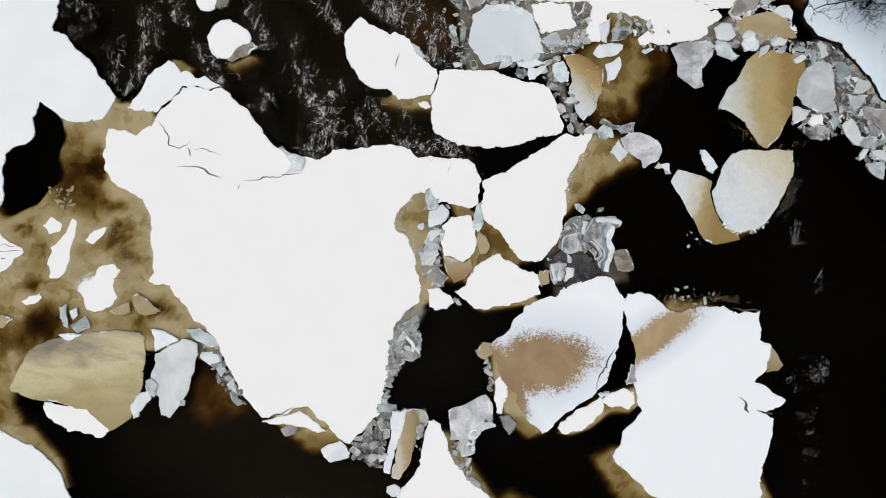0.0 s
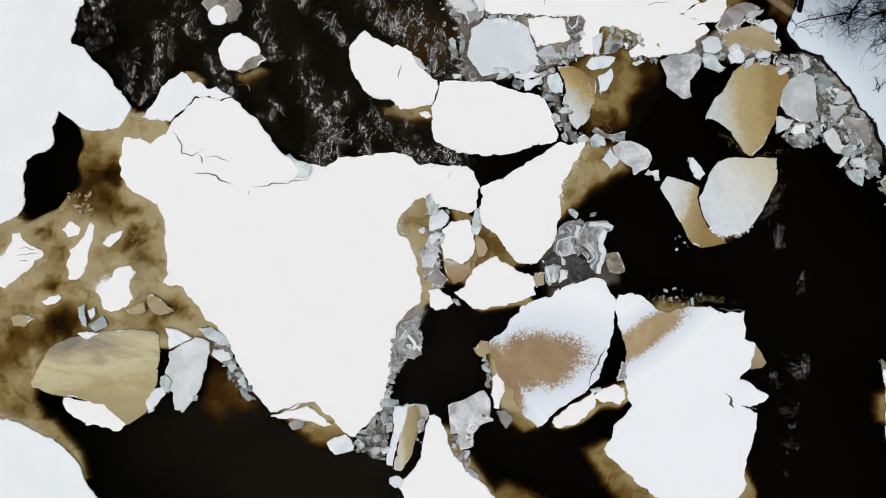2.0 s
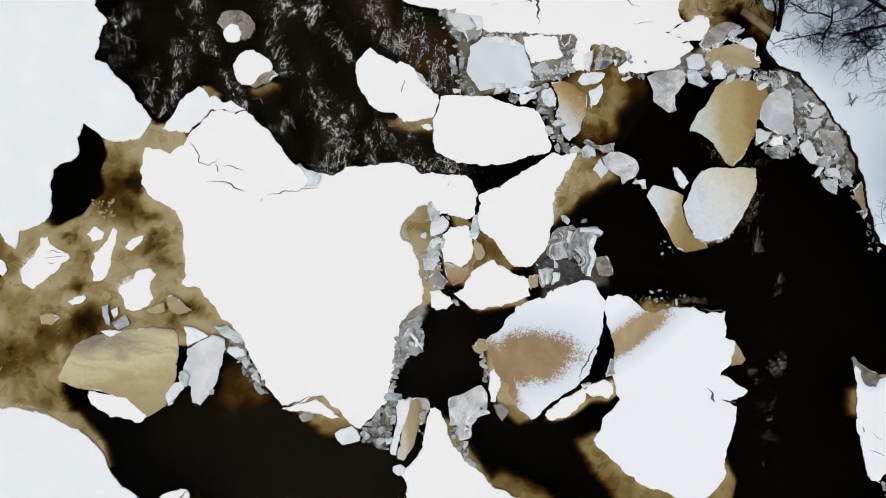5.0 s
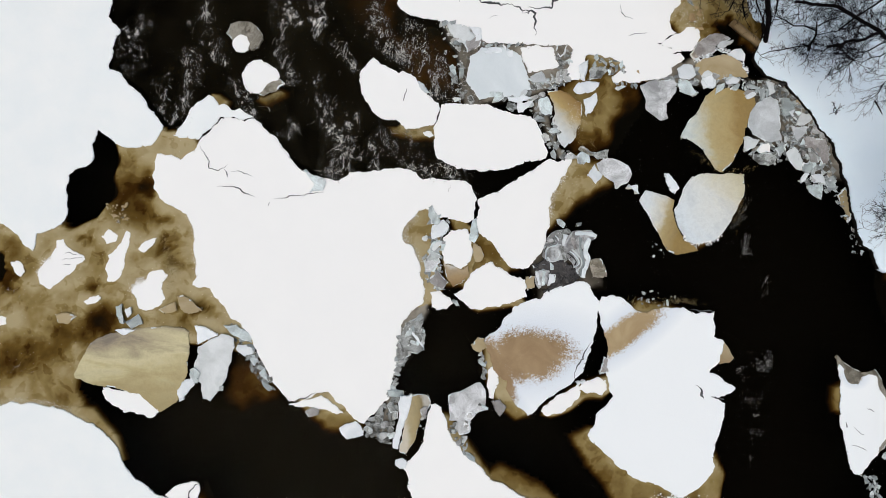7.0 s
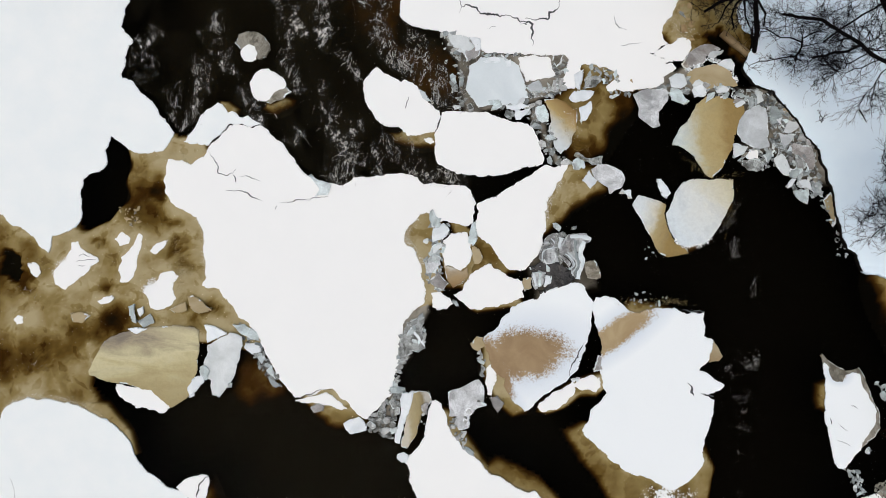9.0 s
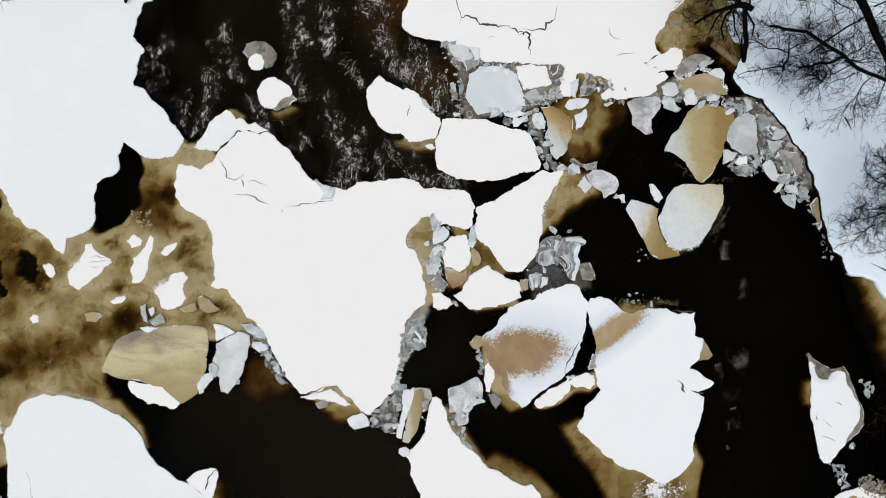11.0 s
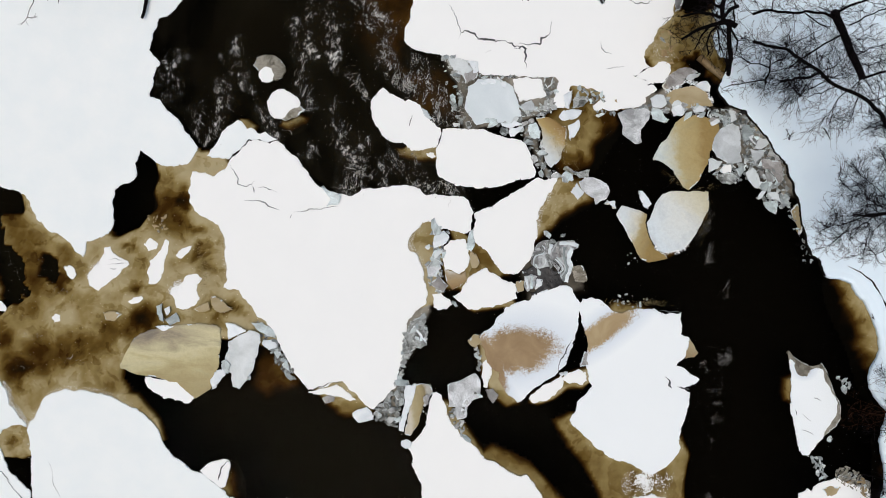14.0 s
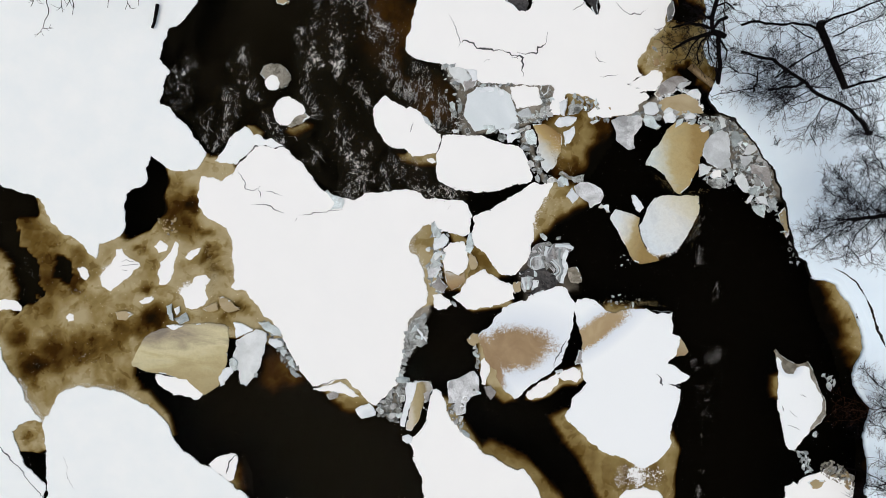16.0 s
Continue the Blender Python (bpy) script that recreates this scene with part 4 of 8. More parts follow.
snow_floe([(-12.57, 1.34), (-12.3, 1.76), (-12.09, 2.27), (-11.79, 2.8), (-11.37, 3.15), (-11.11, 3.04), (-10.88, 2.73), (-10.68, 2.84), (-10.32, 2.6), (-10.01, 2.72), (-9.6, 2.48), (-9.42, 2.39), (-9.79, 2.24), (-10.29, 2.33), (-10.78, 2.28), (-10.86, 2.05), (-11.12, 1.72), (-11.4, 1.52), (-11.55, 1.26), (-11.88, 1.25), (-12.29, 1.24)], 0.075, "white snow-covered floe pushed against a larger one", SHADED_SNOW)
snow_floe([(0.02, -0.04), (0.23, 0.09), (0.87, 0.43), (1.5, 0.91), (2.13, 1.39), (2.63, 1.85), (2.81, 1.95), (3.12, 1.85), (3.37, 2.07), (3.59, 2.31), (3.74, 2.16), (3.66, 1.83), (3.49, 1.4), (3.26, 0.96), (3.08, 0.62), (3.02, 0.12), (2.99, -0.43), (3.04, -0.83), (2.96, -1.38), (2.86, -1.75), (2.7, -2.03), (2.51, -2.32), (2.32, -2.59), (1.87, -2.66), (1.68, -2.66), (1.45, -2.49), (1.14, -2.12), (0.83, -1.75), (0.6, -1.64), (0.48, -1.51), (0.25, -1.4), (0.11, -1.14), (0.05, -0.77)], 0.07, "angular white snow-covered floe with a broken edge")
snow_floe([(-1.85, 3.7), (-1.58, 3.78), (-1.12, 3.83), (-0.31, 3.87), (0.52, 3.76), (1.35, 3.63), (1.85, 3.6), (2.15, 3.31), (2.38, 2.92), (2.5, 2.52), (2.66, 2.05), (2.62, 1.93), (2.36, 1.82), (1.7, 1.61), (1.04, 1.35), (0.51, 1.24), (0.11, 1.14), (-0.43, 1.14), (-0.97, 1.14), (-1.26, 1.3), (-1.54, 1.4), (-1.83, 1.56), (-1.97, 2.04), (-2.01, 2.45), (-2.07, 2.72), (-1.94, 3.03), (-1.86, 3.37)], 0.08, "long white snow-covered floe beside rapids")
f = snow_floe([(-5.31, 4.62), (-5.2, 4.86), (-5.03, 5.12), (-4.82, 5.37), (-4.64, 5.28), (-4.49, 5.13), (-4.27, 5.1), (-4.12, 5), (-3.84, 4.92), (-3.69, 4.83), (-3.57, 4.95), (-3.2, 4.85), (-3, 4.73), (-2.93, 4.6), (-2.76, 4.35), (-2.47, 4.13), (-2.23, 3.94), (-1.93, 3.75), (-1.86, 3.54), (-1.92, 3.36), (-1.97, 3.08), (-2.05, 2.83), (-2.5, 2.72), (-2.9, 2.6), (-3.17, 2.54), (-3.4, 2.71), (-3.62, 2.91), (-3.88, 2.85), (-4.16, 2.88), (-4.45, 3.01), (-4.75, 3.33), (-5.01, 3.64), (-5.19, 4.03), (-5.27, 4.3)], 0.08, "white snow-covered floe with a short crack")
crack(f, [(-3.32, 4.22), (-3.4, 3.97), (-3.37, 3.7)], 0.05, 0.086)
snow_floe([(-2.48, 2.51), (-2.13, 2.57), (-2.01, 2.42), (-2.19, 2.29), (-2.39, 2.38)], 0.07, "small white lump of snowy ice")
north = [(-3.94, 12.66), (-3.78, 10.15), (-3.82, 9.81), (-3.93, 9.02), (-4.03, 8.45), (-4.09, 7.94), (-4.09, 7.75), (-3.93, 7.49), (-3.55, 7.31), (-3.13, 7.24), (-2.72, 7.2), (-2.3, 7.16), (-1.96, 7.06), (-1.33, 7.07), (-0.77, 7), (-0.61, 6.74), (-0.45, 6.56), (-0.03, 6.46), (0.51, 6.5), (1.19, 6.6), (1.73, 6.6), (2.42, 6.62), (2.82, 6.63), (3.09, 6.72), (3.3, 6.52), (3.19, 6.04), (3.12, 5.61), (3.23, 5.3), (3.64, 5.28), (3.77, 5.68), (3.83, 6.19), (3.94, 6.39), (4.35, 6.44), (4.9, 6.36), (5.33, 6.18), (5.51, 6.01), (5.23, 5.79), (4.98, 5.57), (5.06, 5.35), (5.54, 5.46), (5.95, 5.42), (6.35, 5.55)]
north += [(6.75, 5.65), (7.15, 5.72), (7.41, 5.94), (7.41, 6.21), (7.71, 6.44), (7.89, 6.62), (7.73, 6.83), (7.41, 6.79), (7.59, 6.92), (7.02, 7.09), (6.74, 7.14), (7.13, 7.43), (7.46, 7.69), (7.22, 7.86), (7.14, 8.12), (7.17, 8.41), (7.29, 8.61), (7.54, 8.86), (7.64, 9.29), (7.75, 9.58), (8, 9.8), (8.32, 10.2), (8.36, 10.9), (8.49, 11.34), (8.44, 14), (4.96, 13.62), (4.99, 11.1), (5.06, 10.41), (4.77, 10.52), (4.39, 10.81), (4.15, 11.29), (1.82, 11.18), (1.61, 10.23), (1.23, 10.16), (0.92, 10.49), (0.5, 10.59), (-0.03, 13.08)]
f = snow_floe(north, 0.075, "large white snow-covered ice sheet with long cracks")
for path, wide in (([(-2.15, 9.57), (-1.79, 9.05), (-1.61, 8.6), (-1.49, 8.28), (-1.57, 8.05)], 0.045), ([(-1.49, 8.31), (-0.92, 8.34), (-0.5, 8.19), (0.06, 8.11), (0.61, 8.06), (1.03, 7.92), (1.44, 7.96)], 0.17),
                   ([(1.29, 8.08), (1.7, 8.1), (2.24, 8.16), (2.29, 8.47), (2.6, 8.66), (2.62, 9.28)], 0.11), ([(1.03, 7.94), (1.32, 7.75), (1.5, 7.88), (1.68, 7.49), (1.68, 6.96)], 0.10), ([(1.47, 6.36), (1.18, 6.52), (0.5, 6.48), (-0.17, 6.4)], 0.05),
                   ([(5.08, 8.66), (5.07, 8.27), (5.29, 8.18), (5.63, 8.08)], 0.035), ([(5.45, 7.37), (5.85, 7.44), (6.28, 7.51)], 0.03), ([(5.86, 11.07), (6.14, 10.77), (6.6, 10.48), (7.06, 10.59), (7.43, 10.96)], 0.05),
                   ([(-0.28, 7.47), (-0.11, 7.6), (0.05, 7.64)], 0.02), ([(3.78, 10.49), (4.17, 10.72), (4.42, 10.92)], 0.06)):
    crack(f, path, 0.65 * wide, 0.081)
snow_floe([(6.83, 7.12), (7.16, 7.41), (7.52, 7.64), (7.82, 7.95), (8.17, 7.99), (8.4, 7.85), (8.48, 7.58), (8.37, 7.29), (8.08, 6.95), (7.65, 6.88), (7.31, 7.01)], 0.07, "rounded white floe at the rim of the ice sheet")
snow_floe([(1.15, 6.37), (1.47, 6.51), (2.42, 6.56), (2.59, 6.25), (2.83, 5.78), (2.52, 5.63), (1.98, 5.49), (1.58, 5.39), (1.41, 5.71), (1.24, 6.05)], 0.08, "white square block of snowy ice")
snow_floe([(-0.57, -3.92), (-0.19, -3.67), (-0.02, -3.19), (0.26, -2.81), (0.64, -2.53), (0.9, -2.47), (1.06, -2.67), (1.48, -2.81), (1.71, -2.95), (2.04, -2.97), (2.26, -3.08), (2.3, -3.48), (2.39, -3.74), (2, -3.92), (1.61, -4.1), (1.3, -4.26), (0.82, -4.31), (0.51, -4.46), (0.24, -4.46), (-0.05, -4.27), (-0.33, -4.11)], 0.07, "white snow-covered floe among rubble")
snow_floe([(-1.21, -1.69), (-0.97, -1.4), (-0.52, -1.29), (-0.26, -1.27), (-0.06, -1.57), (-0.02, -1.97), (0.02, -2.37), (-0.11, -2.66), (-0.35, -2.9), (-0.69, -2.78), (-1.04, -2.76), (-1.21, -2.24)], 0.07, "small white snow-covered floe with a brown foot")
FOOT_ICE = graded_ice("wet_brown_foot", (-0.67, -2.69), (-0.52, -3.61), [(0.0, (0.66, 0.63, 0.56)), (0.25, (0.38, 0.30, 0.19)), (0.6, (0.33, 0.23, 0.11)), (1.0, (0.24, 0.14, 0.05))])
ice_slab([(-1.08, -2.71), (-0.69, -2.8), (-0.35, -2.9), (-0.1, -2.74), (-0.01, -3.08), (-0.22, -3.43), (-0.6, -3.66), (-0.91, -3.29)], 0.05, "brown wet foot of ice", FOOT_ICE)
snow_floe([(-1.51, -3.94), (-1.12, -3.85), (-0.69, -4.07), (-0.53, -4.32), (-0.77, -4.57), (-1.17, -4.66), (-1.37, -4.55)], 0.07, "small white snowy ice block")

PATCH_A = patch_material("half_bare_snow", [((2.57, -6.09), (1.7, 1.0), 14), ((1.51, -6.79), (0.5, 1.5), 25)], (0.25, 0.165, 0.085), (0.36, 0.255, 0.14), 0.75)
middle = [(0.9, -5.52), (1.25, -5.26), (1.44, -5.06), (1.54, -4.7), (1.86, -4.42), (1.89, -4.2), (2.15, -4.04), (2.53, -3.86), (2.93, -3.77), (3.29, -3.38), (3.81, -3.1), (4.2, -2.95), (4.6, -2.88), (4.88, -2.99), (5.05, -3.32), (5.29, -3.57), (5.33, -3.97), (5.3, -4.51), (5.22, -5.05), (5.12, -5.47)]
middle += [(5.04, -6.01), (4.95, -6.42), (4.71, -6.72), (4.48, -7.06), (4.1, -7.32), (3.73, -7.62), (3.36, -7.98), (3.12, -8.28), (2.87, -8.46), (2.44, -8.16), (2.13, -7.79), (1.9, -7.42), (1.93, -7.15), (1.6, -7.05), (1.35, -6.81), (1.17, -6.29), (1.01, -6.04), (0.87, -5.79)]
f = snow_floe(middle, 0.07, "floe with thin snow round a bare brown window", PATCH_A)
crack(f, [(5.11, -5.32), (4.93, -5.74), (4.81, -6.1), (4.6, -6.44), (4.57, -6.97)], 0.05, 0.076)
snow_floe([(1.21, -6.69), (1.39, -6.59), (1.56, -6.92), (1.58, -7.37), (1.42, -7.93), (1.25, -7.89), (1.13, -7.24)], 0.06, "narrow white sliver of snowy ice")
snow_floe([(3.38, -8.2), (3.74, -7.76), (4.11, -7.45), (4.49, -7.22), (4.74, -6.98), (4.89, -7.18), (4.87, -7.5), (4.56, -7.94), (4.06, -8.26), (3.67, -8.4)], 0.06, "white snowy ice sliver with a grey rim")
snow_floe([(4.8, -7.11), (5.12, -6.81), (5.51, -6.63), (5.87, -6.73), (5.94, -7.12), (5.72, -7.36), (5.18, -7.34), (4.98, -7.25)], 0.06, "small white snowy ice block")
PATCH_B = patch_material("snow_with_bare_band", [((6.58, -4.69), (1.6, 0.5), 42), ((5.52, -5.42), (0.4, 0.6), 0)], (0.30, 0.20, 0.10), (0.44, 0.34, 0.19), 0.7)
east = [(5.3, -3.7), (5.38, -3.42), (5.85, -3.29), (6.42, -3.53), (6.71, -3.76), (7.39, -3.8), (8.04, -3.57), (8.71, -3.5), (8.99, -3.65), (9.98, -3.55), (10.06, -4.13), (10.02, -4.54), (10.16, -4.61), (10.44, -4.68), (10.43, -4.93), (10.35, -5.18), (10.31, -5.58), (10.06, -5.8), (9.97, -6.02), (10.3, -6.07), (10.59, -6.3), (10.86, -6.38), (11.06, -6.52), (10.9, -6.72), (10.64, -6.88), (10.25, -6.98), (10.53, -7.11), (10.69, -7.15), (10.71, -7.68), (10.62, -8.09), (10.52, -8.5), (10.43, -8.9)]
east += [(10.41, -9.3), (10.5, -9.69), (10.27, -10.11), (10.04, -10.46), (9.79, -10.69), (9.54, -10.85), (9.29, -11.01), (8.88, -10.92), (8.45, -10.7), (7.77, -10.59), (7.22, -10.44), (6.66, -10.1), (6.07, -9.63), (5.64, -9.28), (5.4, -9.1), (5.33, -8.92), (5.52, -8.63), (5.59, -8.22), (5.72, -7.94), (5.89, -7.79), (6.2, -7.36), (6, -6.98), (5.91, -6.59), (5.83, -6.33), (5.83, -5.79), (5.78, -5.26), (5.59, -4.75), (5.41, -4.23)]
f = snow_floe(east, 0.07, "large white floe with a bare tan band", PATCH_B)
crack(f, [(9.46, -6.56), (9.64, -6.75), (9.8, -7.05)], 0.09, 0.076)
crack(f, [(10.08, -6.92), (10.38, -6.99), (10.62, -7.02)], 0.06, 0.076)
crack(f, [(8.93, -3.57), (9.34, -3.63), (9.93, -3.6)], 0.05, 0.076)
ice_slab([(10.4, -4.77), (10.66, -4.96), (10.89, -5.31), (10.72, -5.54), (10.35, -5.64), (10.27, -5.32)], 0.05, "tan bare ice rim beside a floe", TAN_ICE)
snow_floe([(-1.03, -8.4), (-0.85, -8.33), (-0.57, -8.48), (-0.42, -8.81), (-0.28, -9.12), (-0.11, -9.5), (0.28, -9.91), (0.65, -10.29), (1.08, -10.57), (1.46, -10.92), (1.75, -11.15), (2.22, -11.24), (2.64, -11.46), (3.06, -11.62), (3.26, -11.71), (3.6, -11.62), (3.89, -11.85), (4.19, -12.21), (4.49, -12.58), (4.81, -13.07), (5.44, -14.05), (6.28, -15.8), (-0.29, -16.5), (-0.65, -14.44), (-0.89, -13.42), (-1.01, -12.77), (-1.28, -12.27), (-1.62, -11.65), (-1.85, -11.01), (-1.59, -10.64), (-1.36, -10.3), (-1.14, -9.87), (-1.13, -9.21), (-1.08, -8.67)], 0.075, "white snow-covered floe with a long curved edge")
f = snow_floe([(-19.18, -11.88), (-19.13, -11.61), (-18.93, -11.51), (-18.73, -10.96), (-18.65, -10.55), (-18.29, -10.24), (-17.65, -9.99), (-16.85, -9.96), (-16.03, -10), (-15.34, -10.2), (-14.77, -10.45), (-14.2, -10.66), (-13.76, -10.96), (-13.32, -11.31), (-13.08, -11.68), (-12.82, -12.1), (-12.51, -12.41), (-12.08, -12.63), (-11.64, -12.93), (-11.22, -13.07), (-10.65, -13.35), (-10.22, -13.62), (-9.64, -14.03), (-9.07, -14.34), (-7.6, -15.45), (-6.07, -17.11), (-19.2, -18.51), (-18.95, -16.39), (-18.64, -15.71), (-18.49, -15.08), (-18.59, -14.73), (-18.71, -14), (-18.81, -13.22), (-19.02, -12.45)], 0.075, "broad white snow-covered floe with a rounded edge", SHADED_SNOW)
crack(f, [(-18.02, -13.33), (-17.79, -13.84), (-17.64, -14.35), (-17.18, -14.83)], 0.012, 0.076)
f = snow_floe([(-24.05, -8.46), (-21.6, -8.6), (-21.38, -9.24), (-21.05, -9.74), (-20.66, -10.02), (-20.33, -10.46), (-20.15, -10.98), (-19.77, -11.25), (-19.46, -11.57), (-19.23, -11.89), (-19.69, -11.86), (-20.07, -12.03), (-20.54, -12.48), (-20.26, -12.98), (-19.91, -13.6), (-19.52, -14.09), (-19.08, -14.43), (-18.7, -14.68), (-18.6, -14.99), (-18.74, -15.58), (-19.21, -16.42), (-19.73, -18.57), (-22.61, -18.87)], 0.08, "white snow-covered shore ice with a long crack", SHADED_SNOW)
crack(f, [(-21.43, -13.06), (-20.71, -13.51), (-20.24, -13.99), (-19.9, -14.14), (-19.48, -14.69), (-18.98, -15.09), (-18.5, -15.45)], 0.05, 0.086)
f = snow_floe([(-11.15, -13.01), (-10.87, -12.69), (-10.49, -12.49), (-9.97, -12.36), (-9.82, -12.52), (-9.83, -12.92), (-9.86, -13.32), (-9.91, -13.59), (-10.08, -13.69), (-10.37, -13.51), (-10.66, -13.35), (-10.97, -13.2)], 0.07, "small white floe broken in two")
crack(f, [(-9.81, -12.43), (-10.07, -12.67), (-10.25, -12.95), (-10.26, -13.32)], 0.06, 0.076)
ice_slab([(14.99, -4.76), (15.34, -5.05), (15.63, -5.23), (16.04, -5.38), (16.56, -5.19), (16.87, -5.56), (17.03, -5.94), (17.26, -6.45), (17.57, -6.95), (17.68, -7.61), (17.47, -7.97), (17.1, -8.33), (16.34, -9.48), (16.11, -9.37), (15.77, -8.48), (15.55, -7.43), (15.25, -5.59)], 0.02, "brownish bare ice under a snowy floe", RING_ICE, thick=0.1, name="ice_slab")
THIN = patch_material("thin_snow", [((15.75, -5.55), (0.3, 0.25), 0)], (0.45, 0.42, 0.38), (0.62, 0.6, 0.56), 0.6)
f = snow_floe([(15.11, -5.12), (15.34, -5.31), (15.43, -5.7), (15.66, -5.87), (15.93, -5.86), (16.03, -5.56), (16.29, -5.42), (16.62, -5.44), (16.76, -5.91), (16.89, -6.08), (17.13, -6.46), (17.34, -6.7), (17.42, -7.01), (17.41, -7.49), (17.17, -7.92), (16.94, -8.29), (16.88, -8.61), (16.59, -8.96), (16.36, -9.33), (16.04, -9.42), (15.87, -9.25), (15.72, -8.74), (15.6, -8.35), (15.49, -7.96), (15.36, -7.66), (15.26, -7.19), (15.24, -6.66), (15.22, -6.13), (15.12, -5.6)], 0.07, "pointed white floe with thin snow", THIN)
for path in ([(15.85, -7.57), (16.08, -7.73), (16.27, -7.77)], [(15.86, -8.29), (16.19, -8.38), (16.41, -8.46)], [(15.52, -7.4), (15.64, -7.59)], [(16.32, -6.78), (16.6, -6.91)]):
    crack(f, path, 0.025, 0.076)
snow_floe([(8.22, -12.57), (8.58, -12.08), (9.35, -11.84), (10.03, -11.98), (10.48, -12.46), (11.1, -13.44), (7.94, -13.78)], 0.07, "white snow-covered floe edge on tan ice")
snow_floe([(15.07, -13.03), (15.9, -11.84), (15.98, -11.14), (16.35, -10.86), (16.55, -10.98), (16.74, -10.69), (17.25, -10.43), (17.64, -10.25), (18.05, -10.42), (18.6, -10.55), (19.08, -10.57), (19.23, -10.8), (19.19, -11.27), (18.77, -12.63)], 0.07, "white floe with a brown rubble crust")
ice_slab([(17, -10.84), (17.38, -10.64), (17.84, -10.64), (17.71, -10.97), (17.29, -11.12)], 0.09, "tan bare patch on a floe", TAN_FLAT, thick=0.06)
snow_floe([(-10.1, 4.19), (-9.95, 4.54), (-9.7, 4.76), (-9.38, 4.82), (-9.01, 4.64), (-8.71, 4.48), (-8.55, 4.22), (-8.57, 4), (-8.91, 3.85), (-9.07, 3.53), (-9.41, 3.39), (-9.68, 3.36), (-9.92, 3.61), (-10.04, 3.92)], 0.07, "small round white floe in the rapids")
ice_slab([(-9.04, 3.8), (-8.52, 4.08), (-8.29, 3.94), (-8.6, 3.58), (-9.11, 3.3), (-9.31, 3.36)], 0.075, "grey-tan slush on the rim of a small floe", RING_ICE, thick=0.1)
ice_slab([(-2.9, 4.6), (-2.64, 4.49), (-2.36, 4.14), (-2.57, 4.11), (-2.81, 4.31)], 0.085, "grey-blue ice on the rim of a floe", PALE_ICE, thick=0.1)
snow_floe([(-10.65, 5.35), (-10.52, 5.64), (-10.32, 5.78), (-10.09, 5.72), (-9.92, 5.43), (-9.94, 5.15), (-10.12, 5.02), (-10.45, 5.04)], 0.07, "very small round white floe")
ice_slab([(-10.95, 5.77), (-10.83, 6.17), (-10.44, 6.32), (-9.97, 6.32), (-9.58, 6.02), (-9.4, 5.66), (-9.55, 5.31), (-9.86, 5.16), (-10.26, 5.29), (-10.67, 5.52)], 0.03, "grey-tan slush ring round a small floe", RING_ICE, thick=0.3)
ice_slab([(-10.62, 9.53), (-10.27, 9.62), (-9.92, 9.43), (-10.22, 9.21), (-10.5, 9.26)], 0.08, "pale tan ice lump in the rapids", TAN_ICE)
snow_floe([(-6.67, -9), (-6.23, -8.82), (-5.71, -8.64), (-5.38, -8.49), (-5.13, -8.6), (-4.75, -8.85), (-4.45, -9.11), (-4.71, -9.19), (-5.26, -9.04), (-5.94, -8.98)], 0.06, "thin white sliver split from a floe")
for pts in ([(-16.76, -3.41), (-16.5, -3.33), (-16.27, -3.63), (-15.89, -3.81), (-15.61, -3.91), (-15.5, -4.09), (-15.83, -4.29), (-15.98, -4.63), (-16.29, -4.94), (-16.66, -5.24), (-16.77, -5.42), (-17.2, -5.25), (-17.35, -4.91), (-17.24, -4.55), (-16.93, -4.19), (-16.79, -3.77)], [(-13.99, -2.71), (-13.82, -2.83), (-13.88, -3.59), (-13.9, -4.14), (-13.98, -4.55), (-14.27, -4.85), (-14.54, -4.83), (-14.66, -4.35), (-14.62, -3.81), (-14.3, -3.5)], [(-14.98, -3.09), (-14.75, -2.76), (-14.32, -2.96), (-14.39, -3.24), (-14.73, -3.36)], [(-13.45, -3.41), (-13.19, -3.06), (-12.75, -2.9), (-12.85, -3.21), (-13.21, -3.55)], [(-12.85, -4.3), (-12.32, -4.18), (-12.11, -4.35), (-12.31, -4.91), (-12.1, -5.3), (-12.28, -5.59), (-12.79, -5.86), (-13.12, -5.81), (-13.25, -5.42), (-13.47, -5.23), (-13.4, -4.9), (-13.07, -4.72)]):
    snow_floe(pts, 0.028, "white snow patch on drowned brown ice", sub=-0.06)
for path in ([(-16.46, -3.95), (-16.2, -3.87), (-15.88, -3.89)], [(-16.49, -4.17), (-16.04, -4.1), (-15.65, -4)], [(-16.36, -4.35), (-16.09, -4.35)]):
    crack(plate, path, 0.02, 0.034)
for pts in ([(-18.52, -4.5), (-18.26, -4.39), (-17.97, -4.57), (-17.88, -4.83), (-17.99, -5.01), (-18.28, -4.88)], [(-22.18, -6.51), (-21.8, -6.34), (-21.26, -6.33), (-20.86, -6.64), (-20.92, -6.83), (-21.47, -6.78), (-22.13, -6.91)], [(-18.75, -6.87), (-18.59, -6.66), (-18.36, -6.72), (-18.33, -6.96), (-18.59, -7.07)], [(-15.38, -5.73), (-15.13, -5.54), (-14.79, -5.42), (-14.67, -5.57), (-14.91, -5.79), (-15.23, -5.85)], [(-14.14, -9.08), (-13.46, -9.12), (-12.66, -9.11), (-12.1, -9.26), (-11.85, -9.51), (-11.81, -9.82), (-12, -10.05), (-12.55, -9.98), (-13.22, -9.97), (-13.65, -9.75), (-14, -9.52)]):
    snow_floe(pts, 0.028, "white snow patch on drowned brown ice", sub=-0.06)

